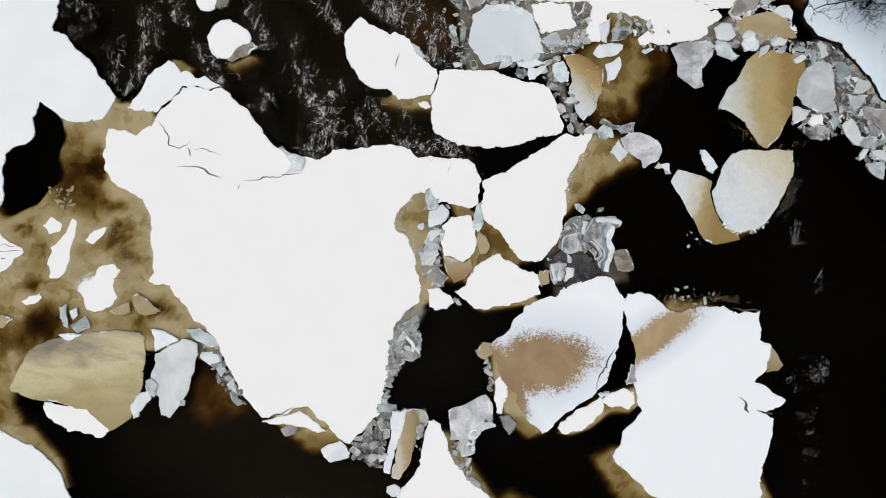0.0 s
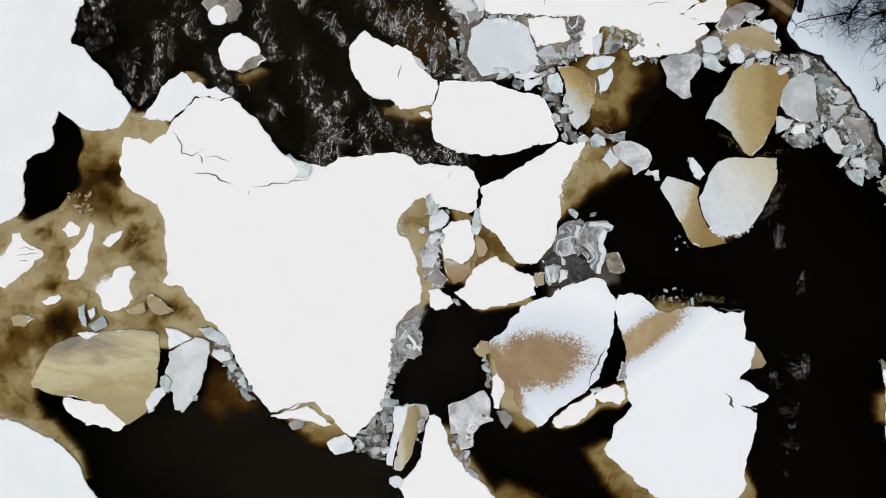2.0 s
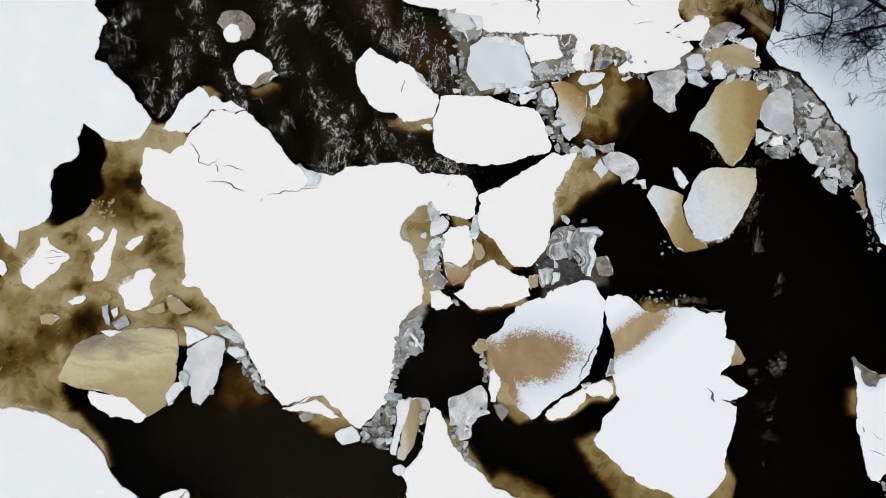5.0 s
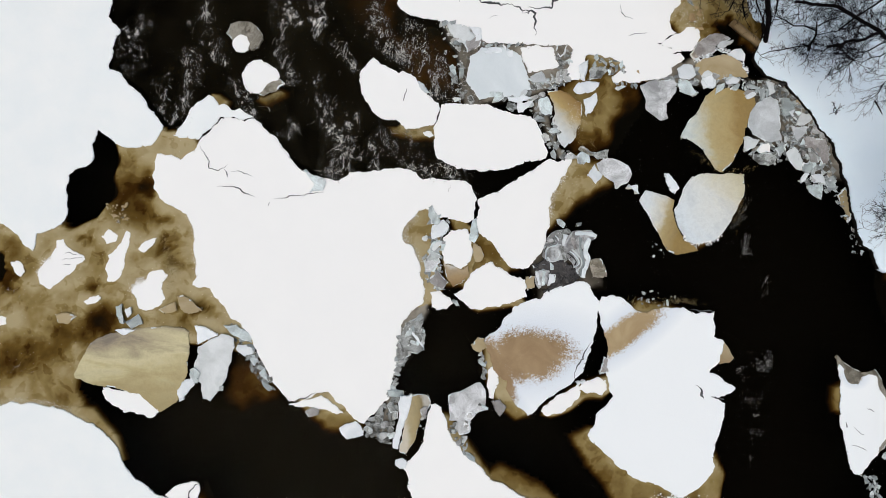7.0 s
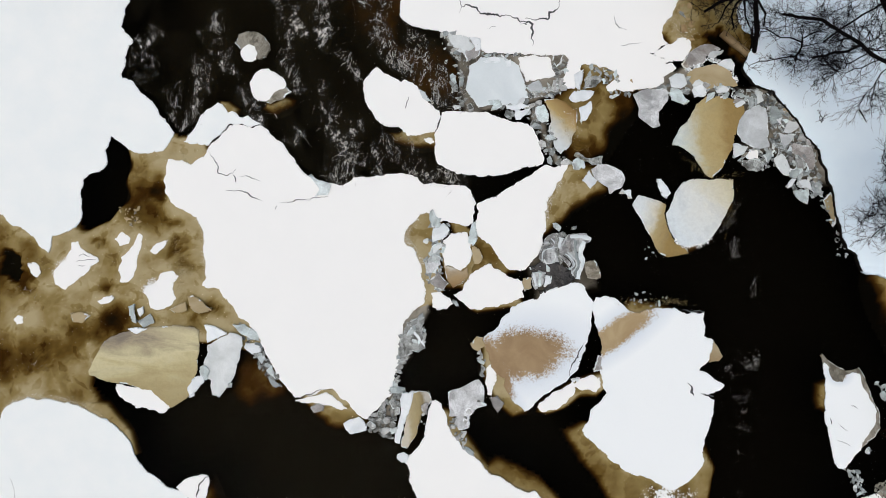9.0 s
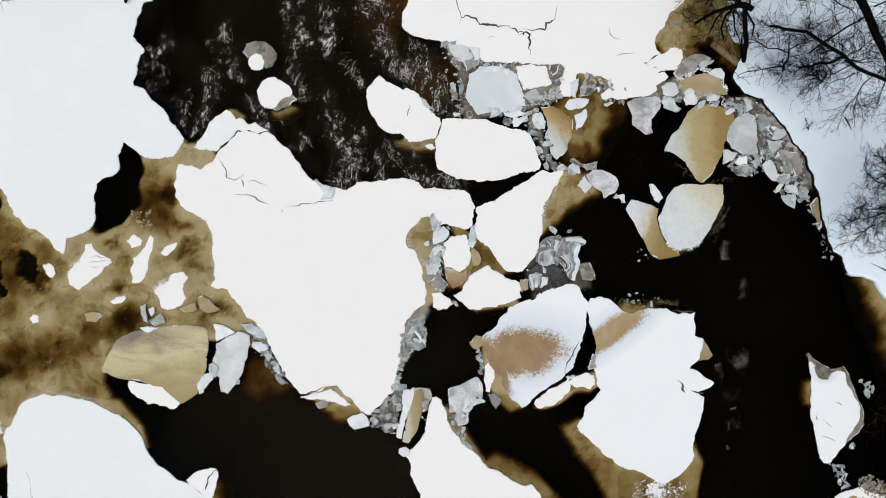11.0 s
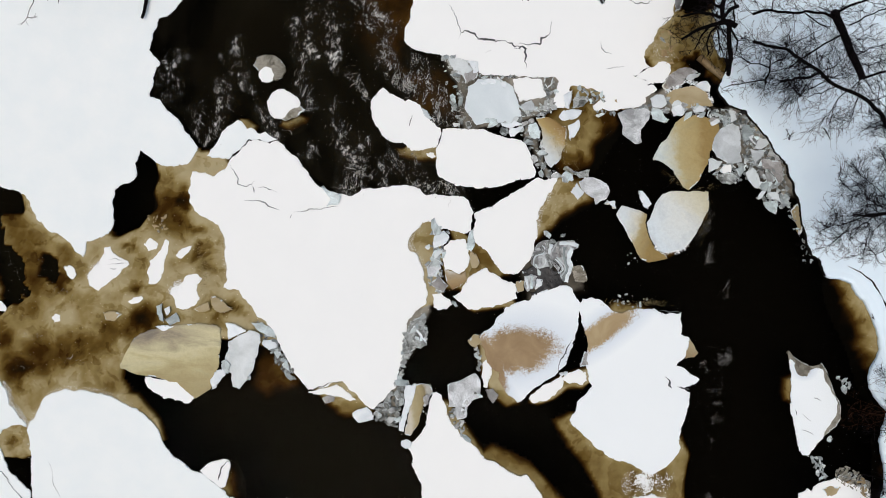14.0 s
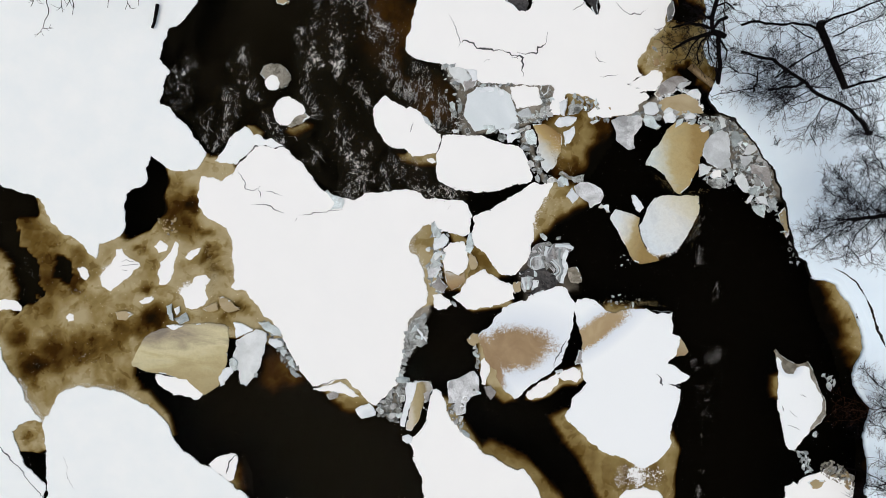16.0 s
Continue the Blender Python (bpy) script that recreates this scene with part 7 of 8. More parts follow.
for mat, label, top, pts in (
    (GREY_ICE, "grey flat piece of ice in a jam", 0.13, [(11.95, 5.35), (12.28, 5.41), (12.49, 5.16), (12.59, 4.88), (12.15, 4.64), (12.02, 4.82)]),
    (PALE_ICE, "pale flat piece of ice in a jam", 0.15, [(12.58, 4.32), (12.7, 4.65), (12.8, 4.87), (13.21, 4.82), (13.25, 4.61), (12.93, 4.35)]),
    (JAM_ICE, "grey clouded piece of ice in a jam", 0.14, [(12.46, 4.31), (13.16, 4.33), (13.01, 4.07), (12.7, 3.68), (12.57, 3.91)]),
    (WHITE_ICE, "white chip of ice in a jam", 0.17, [(12.27, 4.84), (12.54, 4.97), (12.45, 4.66)]),
    (PINK_ICE, "brownish grey slab of ice in a jam", 0.12, [(13.0, 3.91), (13.29, 3.94), (13.89, 3.88), (13.99, 3.57), (14.02, 2.9), (13.8, 2.85), (13.61, 3.22), (13.35, 3.46), (13.06, 3.48)]),
    (RIM_ICE, "grey block of ice under the bank", 0.13, [(13.56, 4.13), (13.86, 4.21), (14.03, 3.96), (13.65, 3.87)]),
    (PALE_ICE, "pale flat piece of ice in a jam", 0.13, [(10.53, 3.62), (10.72, 3.69), (11.21, 3.57), (11.06, 3.27), (10.61, 3.02)]),
    (SNOW, "white snowy chunk of ice in a jam", 0.20, [(11.1, 3.16), (11.25, 3.42), (11.58, 3.46), (11.63, 3.1), (11.21, 3.03)]),
    (DIM_ICE, "layered dark lens of ice", 0.14, [(10.89, 3.05), (11.18, 3.01), (11.72, 3.09), (11.91, 2.87), (11.88, 2.67), (11.65, 2.55), (11.29, 2.56), (11.03, 2.75)]),
    (PALE_ICE, "pale shard of ice in a jam", 0.15, [(12.31, 3.2), (12.63, 3.43), (12.8, 3.3), (13.01, 2.84), (12.94, 2.49), (12.59, 2.7)]),
    (GREY_ICE, "grey flat piece of ice in a jam", 0.13, [(13.02, 2.79), (13.42, 2.84), (13.51, 2.65), (13.21, 2.45), (13.02, 2.5)]),
    (WHITE_ICE, "white shard of ice in a jam", 0.16, [(12.98, 2.18), (13.13, 2.42), (13.33, 2.39), (13.16, 2.08), (13.0, 1.97)]),
    (WHITE_ICE, "white shard of ice in a jam", 0.16, [(13.4, 2.35), (13.85, 2.44), (13.97, 2.05), (13.59, 2.08)]),
    (GREY_ICE, "grey flat piece of ice in a jam", 0.10, [(13.26, 1.91), (13.9, 2.04), (13.94, 1.81), (13.88, 1.39), (13.4, 1.63)]),
    (MIX_ICE, "clouded chunk of ice in a jam", 0.14, [(13.97, 2.17), (14.24, 2.39), (14.44, 2.22), (14.38, 1.85), (14.1, 1.75)]),
    (TAN_FLAT, "tan stained ice under the bank edge", 0.06, [(14.54, 1.63), (14.82, 2.02), (15.06, 1.45), (15.15, 0.81), (15.02, 0.65), (14.84, 1.11)]),
    (GREY_ICE, "grey flat piece of ice in a jam", 0.13, [(11.83, 3.27), (12.15, 3.48), (12.26, 3.25), (12.05, 2.98)]),
    (RIM_ICE, "grey block of ice in a jam", 0.14, [(13.22, 3.25), (13.45, 3.32), (13.63, 2.9), (13.34, 2.87)]),
    (MIX_ICE, "clouded chunk of ice in a jam", 0.14, [(10.96, 5.63), (11.19, 5.76), (11.31, 5.48), (11.15, 5.14)]),
    (PALE_ICE, "pale flat piece of ice in a jam", 0.14, [(11.27, 6.01), (11.56, 5.94), (11.69, 5.61), (11.41, 5.44)]),
    (WHITE_ICE, "white shard of ice in a jam", 0.17, [(10.45, 5.33), (10.82, 5.54), (10.92, 5.45), (10.74, 5.26), (10.53, 5.19)]),
    (DARK_ICE, "dark wet block of ice under the bank", 0.14, [(11.73, 5.91), (11.97, 6.32), (12.14, 6.0), (11.91, 5.83)]),
    (TAN_FLAT, "tan stained chip of ice", 0.12, [(12.51, 5.36), (12.8, 5.54), (12.92, 5.31), (12.64, 5.13)]),
    (RIM_ICE, "grey block of ice under the bank", 0.12, [(13.31, 4.28), (13.51, 4.54), (13.76, 4.37), (13.57, 4.06), (13.25, 4.08)]),
    (PINK_ICE, "brownish grey slab of ice beside a floe", 0.07, [(8.11, 6.87), (8.42, 7.39), (8.83, 7.73), (9.36, 7.78), (9.69, 7.62), (9.11, 7.27), (9.08, 7.02), (8.67, 6.78), (8.28, 6.59)]),
    (JAM_ICE, "pale flat piece of ice on stained ice", 0.16, [(9.16, 7.3), (9.36, 7.52), (9.81, 7.59), (9.73, 7.43), (9.46, 7.21), (9.21, 7.21)]),
    (WHITE_ICE, "white crust of ice on stained ice", 0.14, [(9.6, 7.01), (9.82, 7.18), (10.16, 7.26), (10.34, 7.01), (10.32, 6.76), (9.98, 6.8)]),
    (WHITE_ICE, "white lump of ice beside stained ice", 0.18, [(8.65, 5.85), (9.02, 6.06), (9.26, 5.72), (9.14, 5.49), (8.92, 5.51)]),
    (WHITE_ICE, "white flat shard of ice", 0.16, [(9.73, 5.89), (10.03, 6.07), (10.21, 5.99), (10.05, 5.85), (9.74, 5.8)]),
):
    ice_slab(pts, top, label, mat, (rng.uniform(-0.06, 0.06), rng.uniform(-0.06, 0.06)), 0.2, rime=0.35)


# ---------------------------------------------------------------- rubble
def chunk_mesh(rng, mat):
    """A snapped piece of ice about one metre across, to be scaled."""
    n = rng.randint(4, 7)
    ring = []
    for k in range(n):
        a = 2 * math.pi * (k + rng.uniform(-0.3, 0.3)) / n
        r = rng.uniform(0.28, 0.68)
        ring.append((r * math.cos(a) * 1.35, r * math.sin(a) * 0.75))
    h = rng.uniform(0.14, 0.24)
    v, f = stack([[(x * 0.85, y * 0.85, -h) for x, y in ring], [(x, y, -h * 0.45) for x, y in ring], [(x * 0.97, y * 0.97, rng.uniform(-0.1, -0.04)) for x, y in ring]])
    tops = f.pop(-2)
    inner = len(v)
    for k in tops:
        w = rng.uniform(0.84, 0.97)
        v.append((v[k][0] * w, v[k][1] * w, v[k][2] + rng.uniform(0.03, 0.06)))
    rim = len(f)
    f += [(tops[k], tops[(k + 1) % n], inner + (k + 1) % n, inner + k) for k in range(n)]
    v.append((rng.uniform(-0.2, 0.2), rng.uniform(-0.15, 0.15), rng.uniform(0.02, 0.09)))
    f += [(inner + k, inner + (k + 1) % n, len(v) - 1) for k in range(n)]
    me = bpy.data.meshes.new("ice_chunk")
    me.from_pydata(v, [], f)
    me.materials.append(mat)
    # Some rim faces turn pale: frost together with a painted edge highlight.
    me.materials.append(TAN_FLAT if mat in (TAN_FLAT, TAN_ICE) else FROST)
    for k in range(n):
        me.polygons[rim + k].material_index = int(rng.random() < 0.35)
    return me


BRASH_ICE = ice_material("brash", (0.12, 0.128, 0.122), (0.56, 0.61, 0.60), 2.6, 0.35, 0.6, 0.0, 1.2, True)
chunk_rng = random.Random(77)
CHUNKS = {"grey": [chunk_mesh(chunk_rng, m) for m in (GREY_ICE, MIX_ICE, GREY_ICE, MIX_ICE, PALE_ICE, RIM_ICE, GREY_ICE, MIX_ICE)],
          "jam": [chunk_mesh(chunk_rng, m) for m in (GREY_ICE, DIM_ICE, MIX_ICE, PINK_ICE, GREY_ICE, MARBLE_ICE, RIM_ICE, MIX_ICE, RING_ICE)],
          "fold": [chunk_mesh(chunk_rng, m) for m in (FOLD_ICE, DARK_ICE, FOLD_ICE, DARK_ICE, DARK_ICE, DIM_ICE, GREY_ICE)],
          "stain": [chunk_mesh(chunk_rng, m) for m in (TAN_FLAT, TAN_ICE, RING_ICE)],
          "rime": [chunk_mesh(chunk_rng, m) for m in (WHITE_ICE, PALE_ICE, SNOW, RIM_ICE)],
          "dim": [chunk_mesh(chunk_rng, m) for m in (DIM_ICE, RIM_ICE, GREY_ICE, DIM_ICE, MIX_ICE, RIM_ICE)],
          "dirt": [chunk_mesh(chunk_rng, m) for m in (RING_ICE, DEEP_TAN, DIM_ICE, RING_ICE, TAN_FLAT)],
          "tan": [chunk_mesh(chunk_rng, m) for m in (DEEP_TAN, RIM_ICE, DIM_ICE, TAN_ICE)]}


def rubble(outline, count, small, large, kind, label, tilt=13, base=0.03):
    """Loose chunks strewn over a stretch of the river, the larger ones first and apart from one another."""
    rng = random.Random(next(seeds))
    xs, ys = [p[0] for p in outline], [p[1] for p in outline]
    placed, verts, faces = [], [], []
    for k in range(count):
        size = large + (small - large) * (k / max(1, count - 1)) ** 0.5
        for _ in range(40):
            x, y = rng.uniform(min(xs), max(xs)), rng.uniform(min(ys), max(ys))
            ok = inside_and_distance(np.array([x]), np.array([y]), outline)[0][0]
            if ok and all(math.hypot(x - a, y - b) > 0.23 * (size + s) for a, b, s in placed):
                break
        else:
            continue
        placed.append((x, y, size))
        turned = pose(x, y, 0.55 * base + 0.06 * size + rng.uniform(0, 0.02), rng.uniform(-tilt, tilt), rng.uniform(-tilt, tilt), rng.uniform(0, 360)) @ Matrix.Diagonal((size, size, size * 0.8, 1))
        if len(placed) > min(40, count * 0.24):
            me = rng.choice(CHUNKS[kind])
            m = len(verts)
            verts += [tuple(turned @ v.co) for v in me.vertices]
            faces += [tuple(m + i for i in f.vertices) for f in me.polygons]
            continue
        ob = new("ice_chunk", rng.choice(CHUNKS[kind]))
        ob.matrix_world = turned
        tagged(ob, label, "ice chunk", "loose ice chunks")
    if verts:
        tagged(mesh_object("brash_ice", verts, faces, {"tan": DEEP_TAN, "stain": TAN_FLAT, "dim": DIM_ICE, "dirt": RING_ICE, "rime": WHITE_ICE, "fold": DARK_ICE}.get(kind, BRASH_ICE)), "small broken bits of ice", "brash ice", "", "stuff")


for pts, count, small, large, kind, label in (
    ([(10.43, 5.93), (11.38, 6.08), (11.88, 5.89), (12.51, 5.54), (13.02, 5.11), (13.43, 4.59), (13.94, 4.11), (14.11, 3.16), (14.36, 2.46), (14.54, 1.87), (14.13, 1.71), (13.41, 1.75), (13.05, 2.08), (13.06, 2.51), (12.35, 2.97), (11.9, 2.68), (11.06, 2.72), (10.75, 3.48), (12.13, 3.6), (11.97, 5.36), (11.32, 5.41), (10.48, 5.33)], 430, 0.04, 0.42, "jam", "grey broken chunk of ice in a jam by the bank"),
    ([(9.09, 5.6), (9.57, 6.09), (10.46, 6.13), (10.53, 5.55), (9.55, 5.55)], 40, 0.05, 0.28, "jam", "grey broken chunk of ice beside a slab"),
    ([(8.29, 6.49), (8.8, 6.72), (9.13, 7.02), (9.42, 7.1), (9.74, 6.96), (10.12, 6.76), (10.29, 6.48), (10.48, 6.18), (10.62, 6.25), (10.42, 6.67), (10.15, 6.93), (9.72, 7.18), (9.35, 7.27), (9.05, 7.16), (8.71, 6.88), (8.27, 6.66)], 70, 0.05, 0.22, "rime", "white crumb of rime on stained ice"),
    ([(-1.95, -0.63), (-1.32, -0.93), (-0.95, -1.04), (-0.99, -1.33), (-1.14, -1.99), (-1.23, -2.5), (-1.12, -2.92), (-0.81, -3.53), (-1.03, -3.83), (-1.45, -3.88), (-1.62, -3.61), (-1.88, -3.14), (-1.9, -2.57), (-1.81, -2.06), (-1.95, -1.78), (-1.75, -1.55)], 60, 0.10, 0.4, "grey", "grey chunk of ice wedged between floes"),
    ([(-2.59, -7.15), (-2.48, -5.97), (-2.35, -5.5), (-1.76, -4.99), (-1.63, -5.43), (-1.53, -6.24), (-2.03, -6.42), (-2.36, -7.13), (-2.49, -7.68), (-2.35, -8.12), (-2.61, -8.23)], 70, 0.10, 0.4, "dim", "dull grey chunk of ice along a floe edge"),
    ([(-2.7, -7.91), (-2.23, -8.04), (-2.25, -8.79), (-2.43, -9.61), (-2.45, -10.14), (-3, -10.07), (-3.48, -9.85), (-3.53, -9.41), (-2.99, -8.87)], 50, 0.12, 0.55, "dim", "dull grey chunk of ice along a floe edge"),
    ([(-9.39, -5.86), (-8.9, -6.16), (-8.43, -6.73), (-8.01, -7.32), (-7.53, -7.97), (-7.28, -8.48), (-7.76, -8.31), (-8.22, -7.83), (-8.71, -7.13), (-9.17, -6.59)], 44, 0.10, 0.45, "dim", "dull grey chunk of ice along a floe edge"),
    ([(-0.07, -8.56), (0.63, -8.88), (0.43, -9.57), (0.93, -10.44), (0.41, -10.1), (-0.12, -9.36)], 30, 0.10, 0.4, "dim", "dull grey chunk of ice along a floe edge"),
    ([(14.37, 1.74), (14.63, 1.85), (15.07, 1.14), (15.5, -0.17), (16.01, -0.66), (15.33, -0.68), (15.11, 0.33), (14.64, 1.09)], 34, 0.04, 0.24, "jam", "grey chunk of ice under the bank"),
    ([(17.59, -9.9), (18.11, -9.69), (18.66, -9.95), (19.23, -10.34), (19.22, -10.94), (18.59, -10.75), (18.04, -10.54), (17.63, -10.38)], 120, 0.05, 0.28, "dirt", "brownish chunk of dirty ice"),
    ([(16.43, -9.45), (16.88, -9.45), (17.23, -10.37), (16.84, -10.51), (16.53, -9.97)], 30, 0.08, 0.3, "grey", "grey chunk of ice afloat"),
    ([(1.77, 4.86), (2.2, 4.63), (2.67, 4.05), (3.23, 2.6), (3.82, 2.11), (3.03, 1.89), (2.55, 2.52), (2.2, 3.31), (1.75, 3.75)], 44, 0.10, 0.45, "dim", "dull grey chunk of ice between slabs"),
    ([(1.85, 5.42), (3.06, 5.6), (3.24, 5.21), (2.86, 4.89), (1.91, 4.79)], 14, 0.16, 0.5, "dim", "dull grey chunk of ice between slabs"),
    ([(7.64, 9.14), (8.41, 9.78), (8.56, 8.13), (8.91, 7.34), (8.61, 7.03), (8.17, 7.95)], 12, 0.16, 0.4, "tan", "brown chunk of dirty ice"),
    ([(0.84, -5.79), (1.09, -6.83), (0.99, -7.24), (0.71, -6.87), (0.68, -6.07)], 14, 0.1, 0.3, "dim", "brownish chunk of dirty ice"),
    ([(6.4, -3.31), (7.04, -2.97), (8.26, -2.98), (8.83, -3.32), (7.78, -3.6), (6.7, -3.68)], 14, 0.08, 0.22, "dim", "brownish chunk of dirty ice"),
    ([(0.2, 4.19), (1.64, 4.76), (1.85, 4.09), (1.48, 3.72), (0.78, 3.84)], 12, 0.2, 0.6, "grey", "grey chunk of ice beside a slab"),
    ([(6.88, 5.6), (8.45, 6.32), (9.3, 6), (9.07, 5.56), (7.97, 5.72)], 16, 0.2, 0.6, "grey", "grey chunk of ice beside a slab"),
):
    rubble(pts, count, small, large, kind, label)
rubble([(-2.25, 7.19), (-0.77, 6.9), (-0.81, 6.01), (-1.1, 4.88), (-0.64, 3.94), (-1.4, 3.86), (-1.94, 5.89)], 60, 0.04, 0.5, "dim", "dull grey chunk of ice beside a slab")
rubble([(1.25, 5.41), (3.22, 5.34), (3.08, 4.89), (1.78, 4.75)], 26, 0.08, 0.35, "jam", "dull grey chunk of ice between slabs")
rubble([(2.55, 6.6), (3.37, 6.6), (3.2, 5.34), (2.83, 5.71)], 20, 0.08, 0.35, "dim", "dull grey chunk of ice between slabs")
rubble([(-0.44, 6.44), (1.18, 6.62), (1.28, 6.46), (-0.28, 6.24)], 16, 0.08, 0.3, "jam", "dull grey chunk of ice between slabs")
rubble([(-15.05, -1.69), (-14.11, -1.58), (-13.95, -2.46), (-14.53, -2.58)], 24, 0.06, 0.22, "stain", "brownish chunk of ice on drowned ice", base=-0.02)
rubble([(4.0, 6.4), (4.5, 6.35), (5.5, 6.2), (5.9, 5.5), (6.1, 5.2), (5.2, 5.15), (4.9, 5.6), (4.0, 5.9)], 50, 0.05, 0.36, "jam", "dull grey chunk of ice under a floe edge", base=0.0)
rubble([(5.39, 6.96), (5.83, 6.59), (6.88, 5.6), (5.27, 5.34), (5.1, 5.68)], 20, 0.06, 0.3, "tan", "brownish chunk of ice on drowned ice", base=-0.02)
rubble([(-1.83, -8.48), (-1.11, -8.4), (-1.17, -9.61), (-1.47, -10.04), (-1.67, -9.92)], 26, 0.08, 0.3, "dim", "dull grey chunk of ice beside an upended slab")
rubble([(2.47, -2.42), (2.94, -2.16), (3.8, -2.18), (4.25, -2.46), (4.45, -2.65), (4.22, -2.96), (3.54, -3.31), (3.2, -3.45), (2.99, -3.51), (3.31, -3.12), (3.42, -2.75), (2.63, -2.69)], 26, 0.08, 0.42, "fold", "dark crushed chunk of layered ice", base=0.10)
rubble([(3.08, -1.29), (3.36, -0.79), (3.76, -0.86), (4.06, -1.01), (4.68, -0.8), (4.98, -1.1), (4.64, -1.13), (4.63, -1.49), (4.83, -1.68), (4.84, -1.9), (4.74, -2.41), (4.7, -2.7), (4.41, -2.65), (4.17, -2.32), (3.8, -2.14), (3.3, -2.12), (2.9, -2.09), (2.9, -1.66)], 9, 0.12, 0.5, "fold", "grey crumpled chunk of layered ice", base=0.13)
rubble([(-2.54, -5.88), (-2.37, -5.32), (-1.82, -4.91), (-1.63, -4.98), (-1.72, -5.44), (-1.5, -6.23), (-1.75, -6.48), (-2.03, -6.42), (-2.22, -6.75), (-2.46, -7.09), (-2.62, -6.43)], 40, 0.08, 0.36, "dim", "dull grey chunk of ice along a floe edge", base=0.11)
rubble([(-0.37, -7.96), (0.15, -7.73), (0.83, -7.3), (1.14, -7.68), (1.2, -8.38), (0.94, -8.5), (0.62, -8.89), (0.66, -9.33), (0.23, -9.5), (0.02, -9.21), (0.13, -8.94), (-0.23, -8.97)], 10, 0.08, 0.3, "dim", "dull grey chip lying on a slab", base=0.14)
rubble([(17.27, -5.74), (17.88, -5.94), (17.89, -6.42), (17.56, -6.4), (17.68, -6.13)], 9, 0.12, 0.35, "grey", "grey chunk of ice afloat")
rubble([(17.02, -8.48), (17.28, -8.4), (17.3, -8.72), (17.1, -8.79)], 4, 0.1, 0.25, "grey", "grey chunk of ice afloat")
rubble([(7.1, -0.88), (8.34, -1.08), (8.37, -1.48), (7.17, -1.61)], 10, 0.05, 0.12, "grey", "grey chunk of ice afloat")


# ---------------------------------------------------------------- trees
class Tubes:
    def __init__(self):
        self.v, self.f = [], []

    def add(self, pts, r0, r1, sides=5):
        base, n = len(self.v), len(pts)
        u = None
        for i, p in enumerate(pts):
            d = (Vector(pts[min(n - 1, i + 1)]) - Vector(pts[max(0, i - 1)])).normalized()
            u = d.orthogonal().normalized() if u is None else (u - d * u.dot(d)).normalized()
            w = d.cross(u)
            r = r0 + (r1 - r0) * i / (n - 1)
            for k in range(sides):
                a = 2 * math.pi * k / sides
                self.v.append(tuple(Vector(p) + (u * math.cos(a) + w * math.sin(a)) * r))
        for i in range(n - 1):
            for k in range(sides):
                self.f.append((base + i * sides + k, base + i * sides + (k + 1) % sides, base + (i + 1) * sides + (k + 1) % sides, base + (i + 1) * sides + k))
        self.f.append(tuple(base + k for k in reversed(range(sides))))
        self.f.append(tuple(base + (n - 1) * sides + k for k in range(sides)))


def bent(path, rng, step=0.22, amp=0.05):
    """The path with more points and small kinks, as wood grows."""
    out = [Vector(path[0])]
    for a, b in zip(path, path[1:]):
        a, b = Vector(a), Vector(b)
        n = max(1, int((b - a).length / step))
        for k in range(1, n + 1):
            j = amp if k < n else amp * 0.4
            out.append(a.lerp(b, k / n) + Vector((rng.uniform(-j, j), rng.uniform(-j, j), rng.uniform(-j, j))))
    return out


def grow(tubes, start, way, length, radius, level, rng, fork=4):
    """A twig and the finer twigs that leave it, by turns on either side."""
    n = max(3, int(length / 0.13))
    pts, d = [start], way.normalized()
    bend = Vector((rng.uniform(-1, 1), rng.uniform(-1, 1), rng.uniform(-0.5, 0.7))) * 0.13
    for _ in range(n):
        d = (d + bend + Vector((rng.uniform(-1, 1), rng.uniform(-1, 1), rng.uniform(-0.6, 0.6))) * 0.30).normalized()
        q = pts[-1] + d * (length / n)
        q.z = max(q.z, 0.25)
        pts.append(q)
    tubes.add(pts, radius, radius * 0.5, 4 if level > 1 else 3)
    if level > 0:
        for k in range(fork):
            i = max(1, min(n, int((k + rng.uniform(0.3, 1.2)) * n / fork)))
            side = (pts[i] - pts[i - 1]).normalized()
            away = side.orthogonal().normalized()
            away.rotate(Quaternion(side, rng.uniform(0, 6.283)))
            side = (side + away * rng.uniform(0.3, 1.6)).normalized()
            grow(tubes, pts[i].copy(), side, length * rng.uniform(0.28, 0.8), radius * 0.72, level - 1, rng, fork)


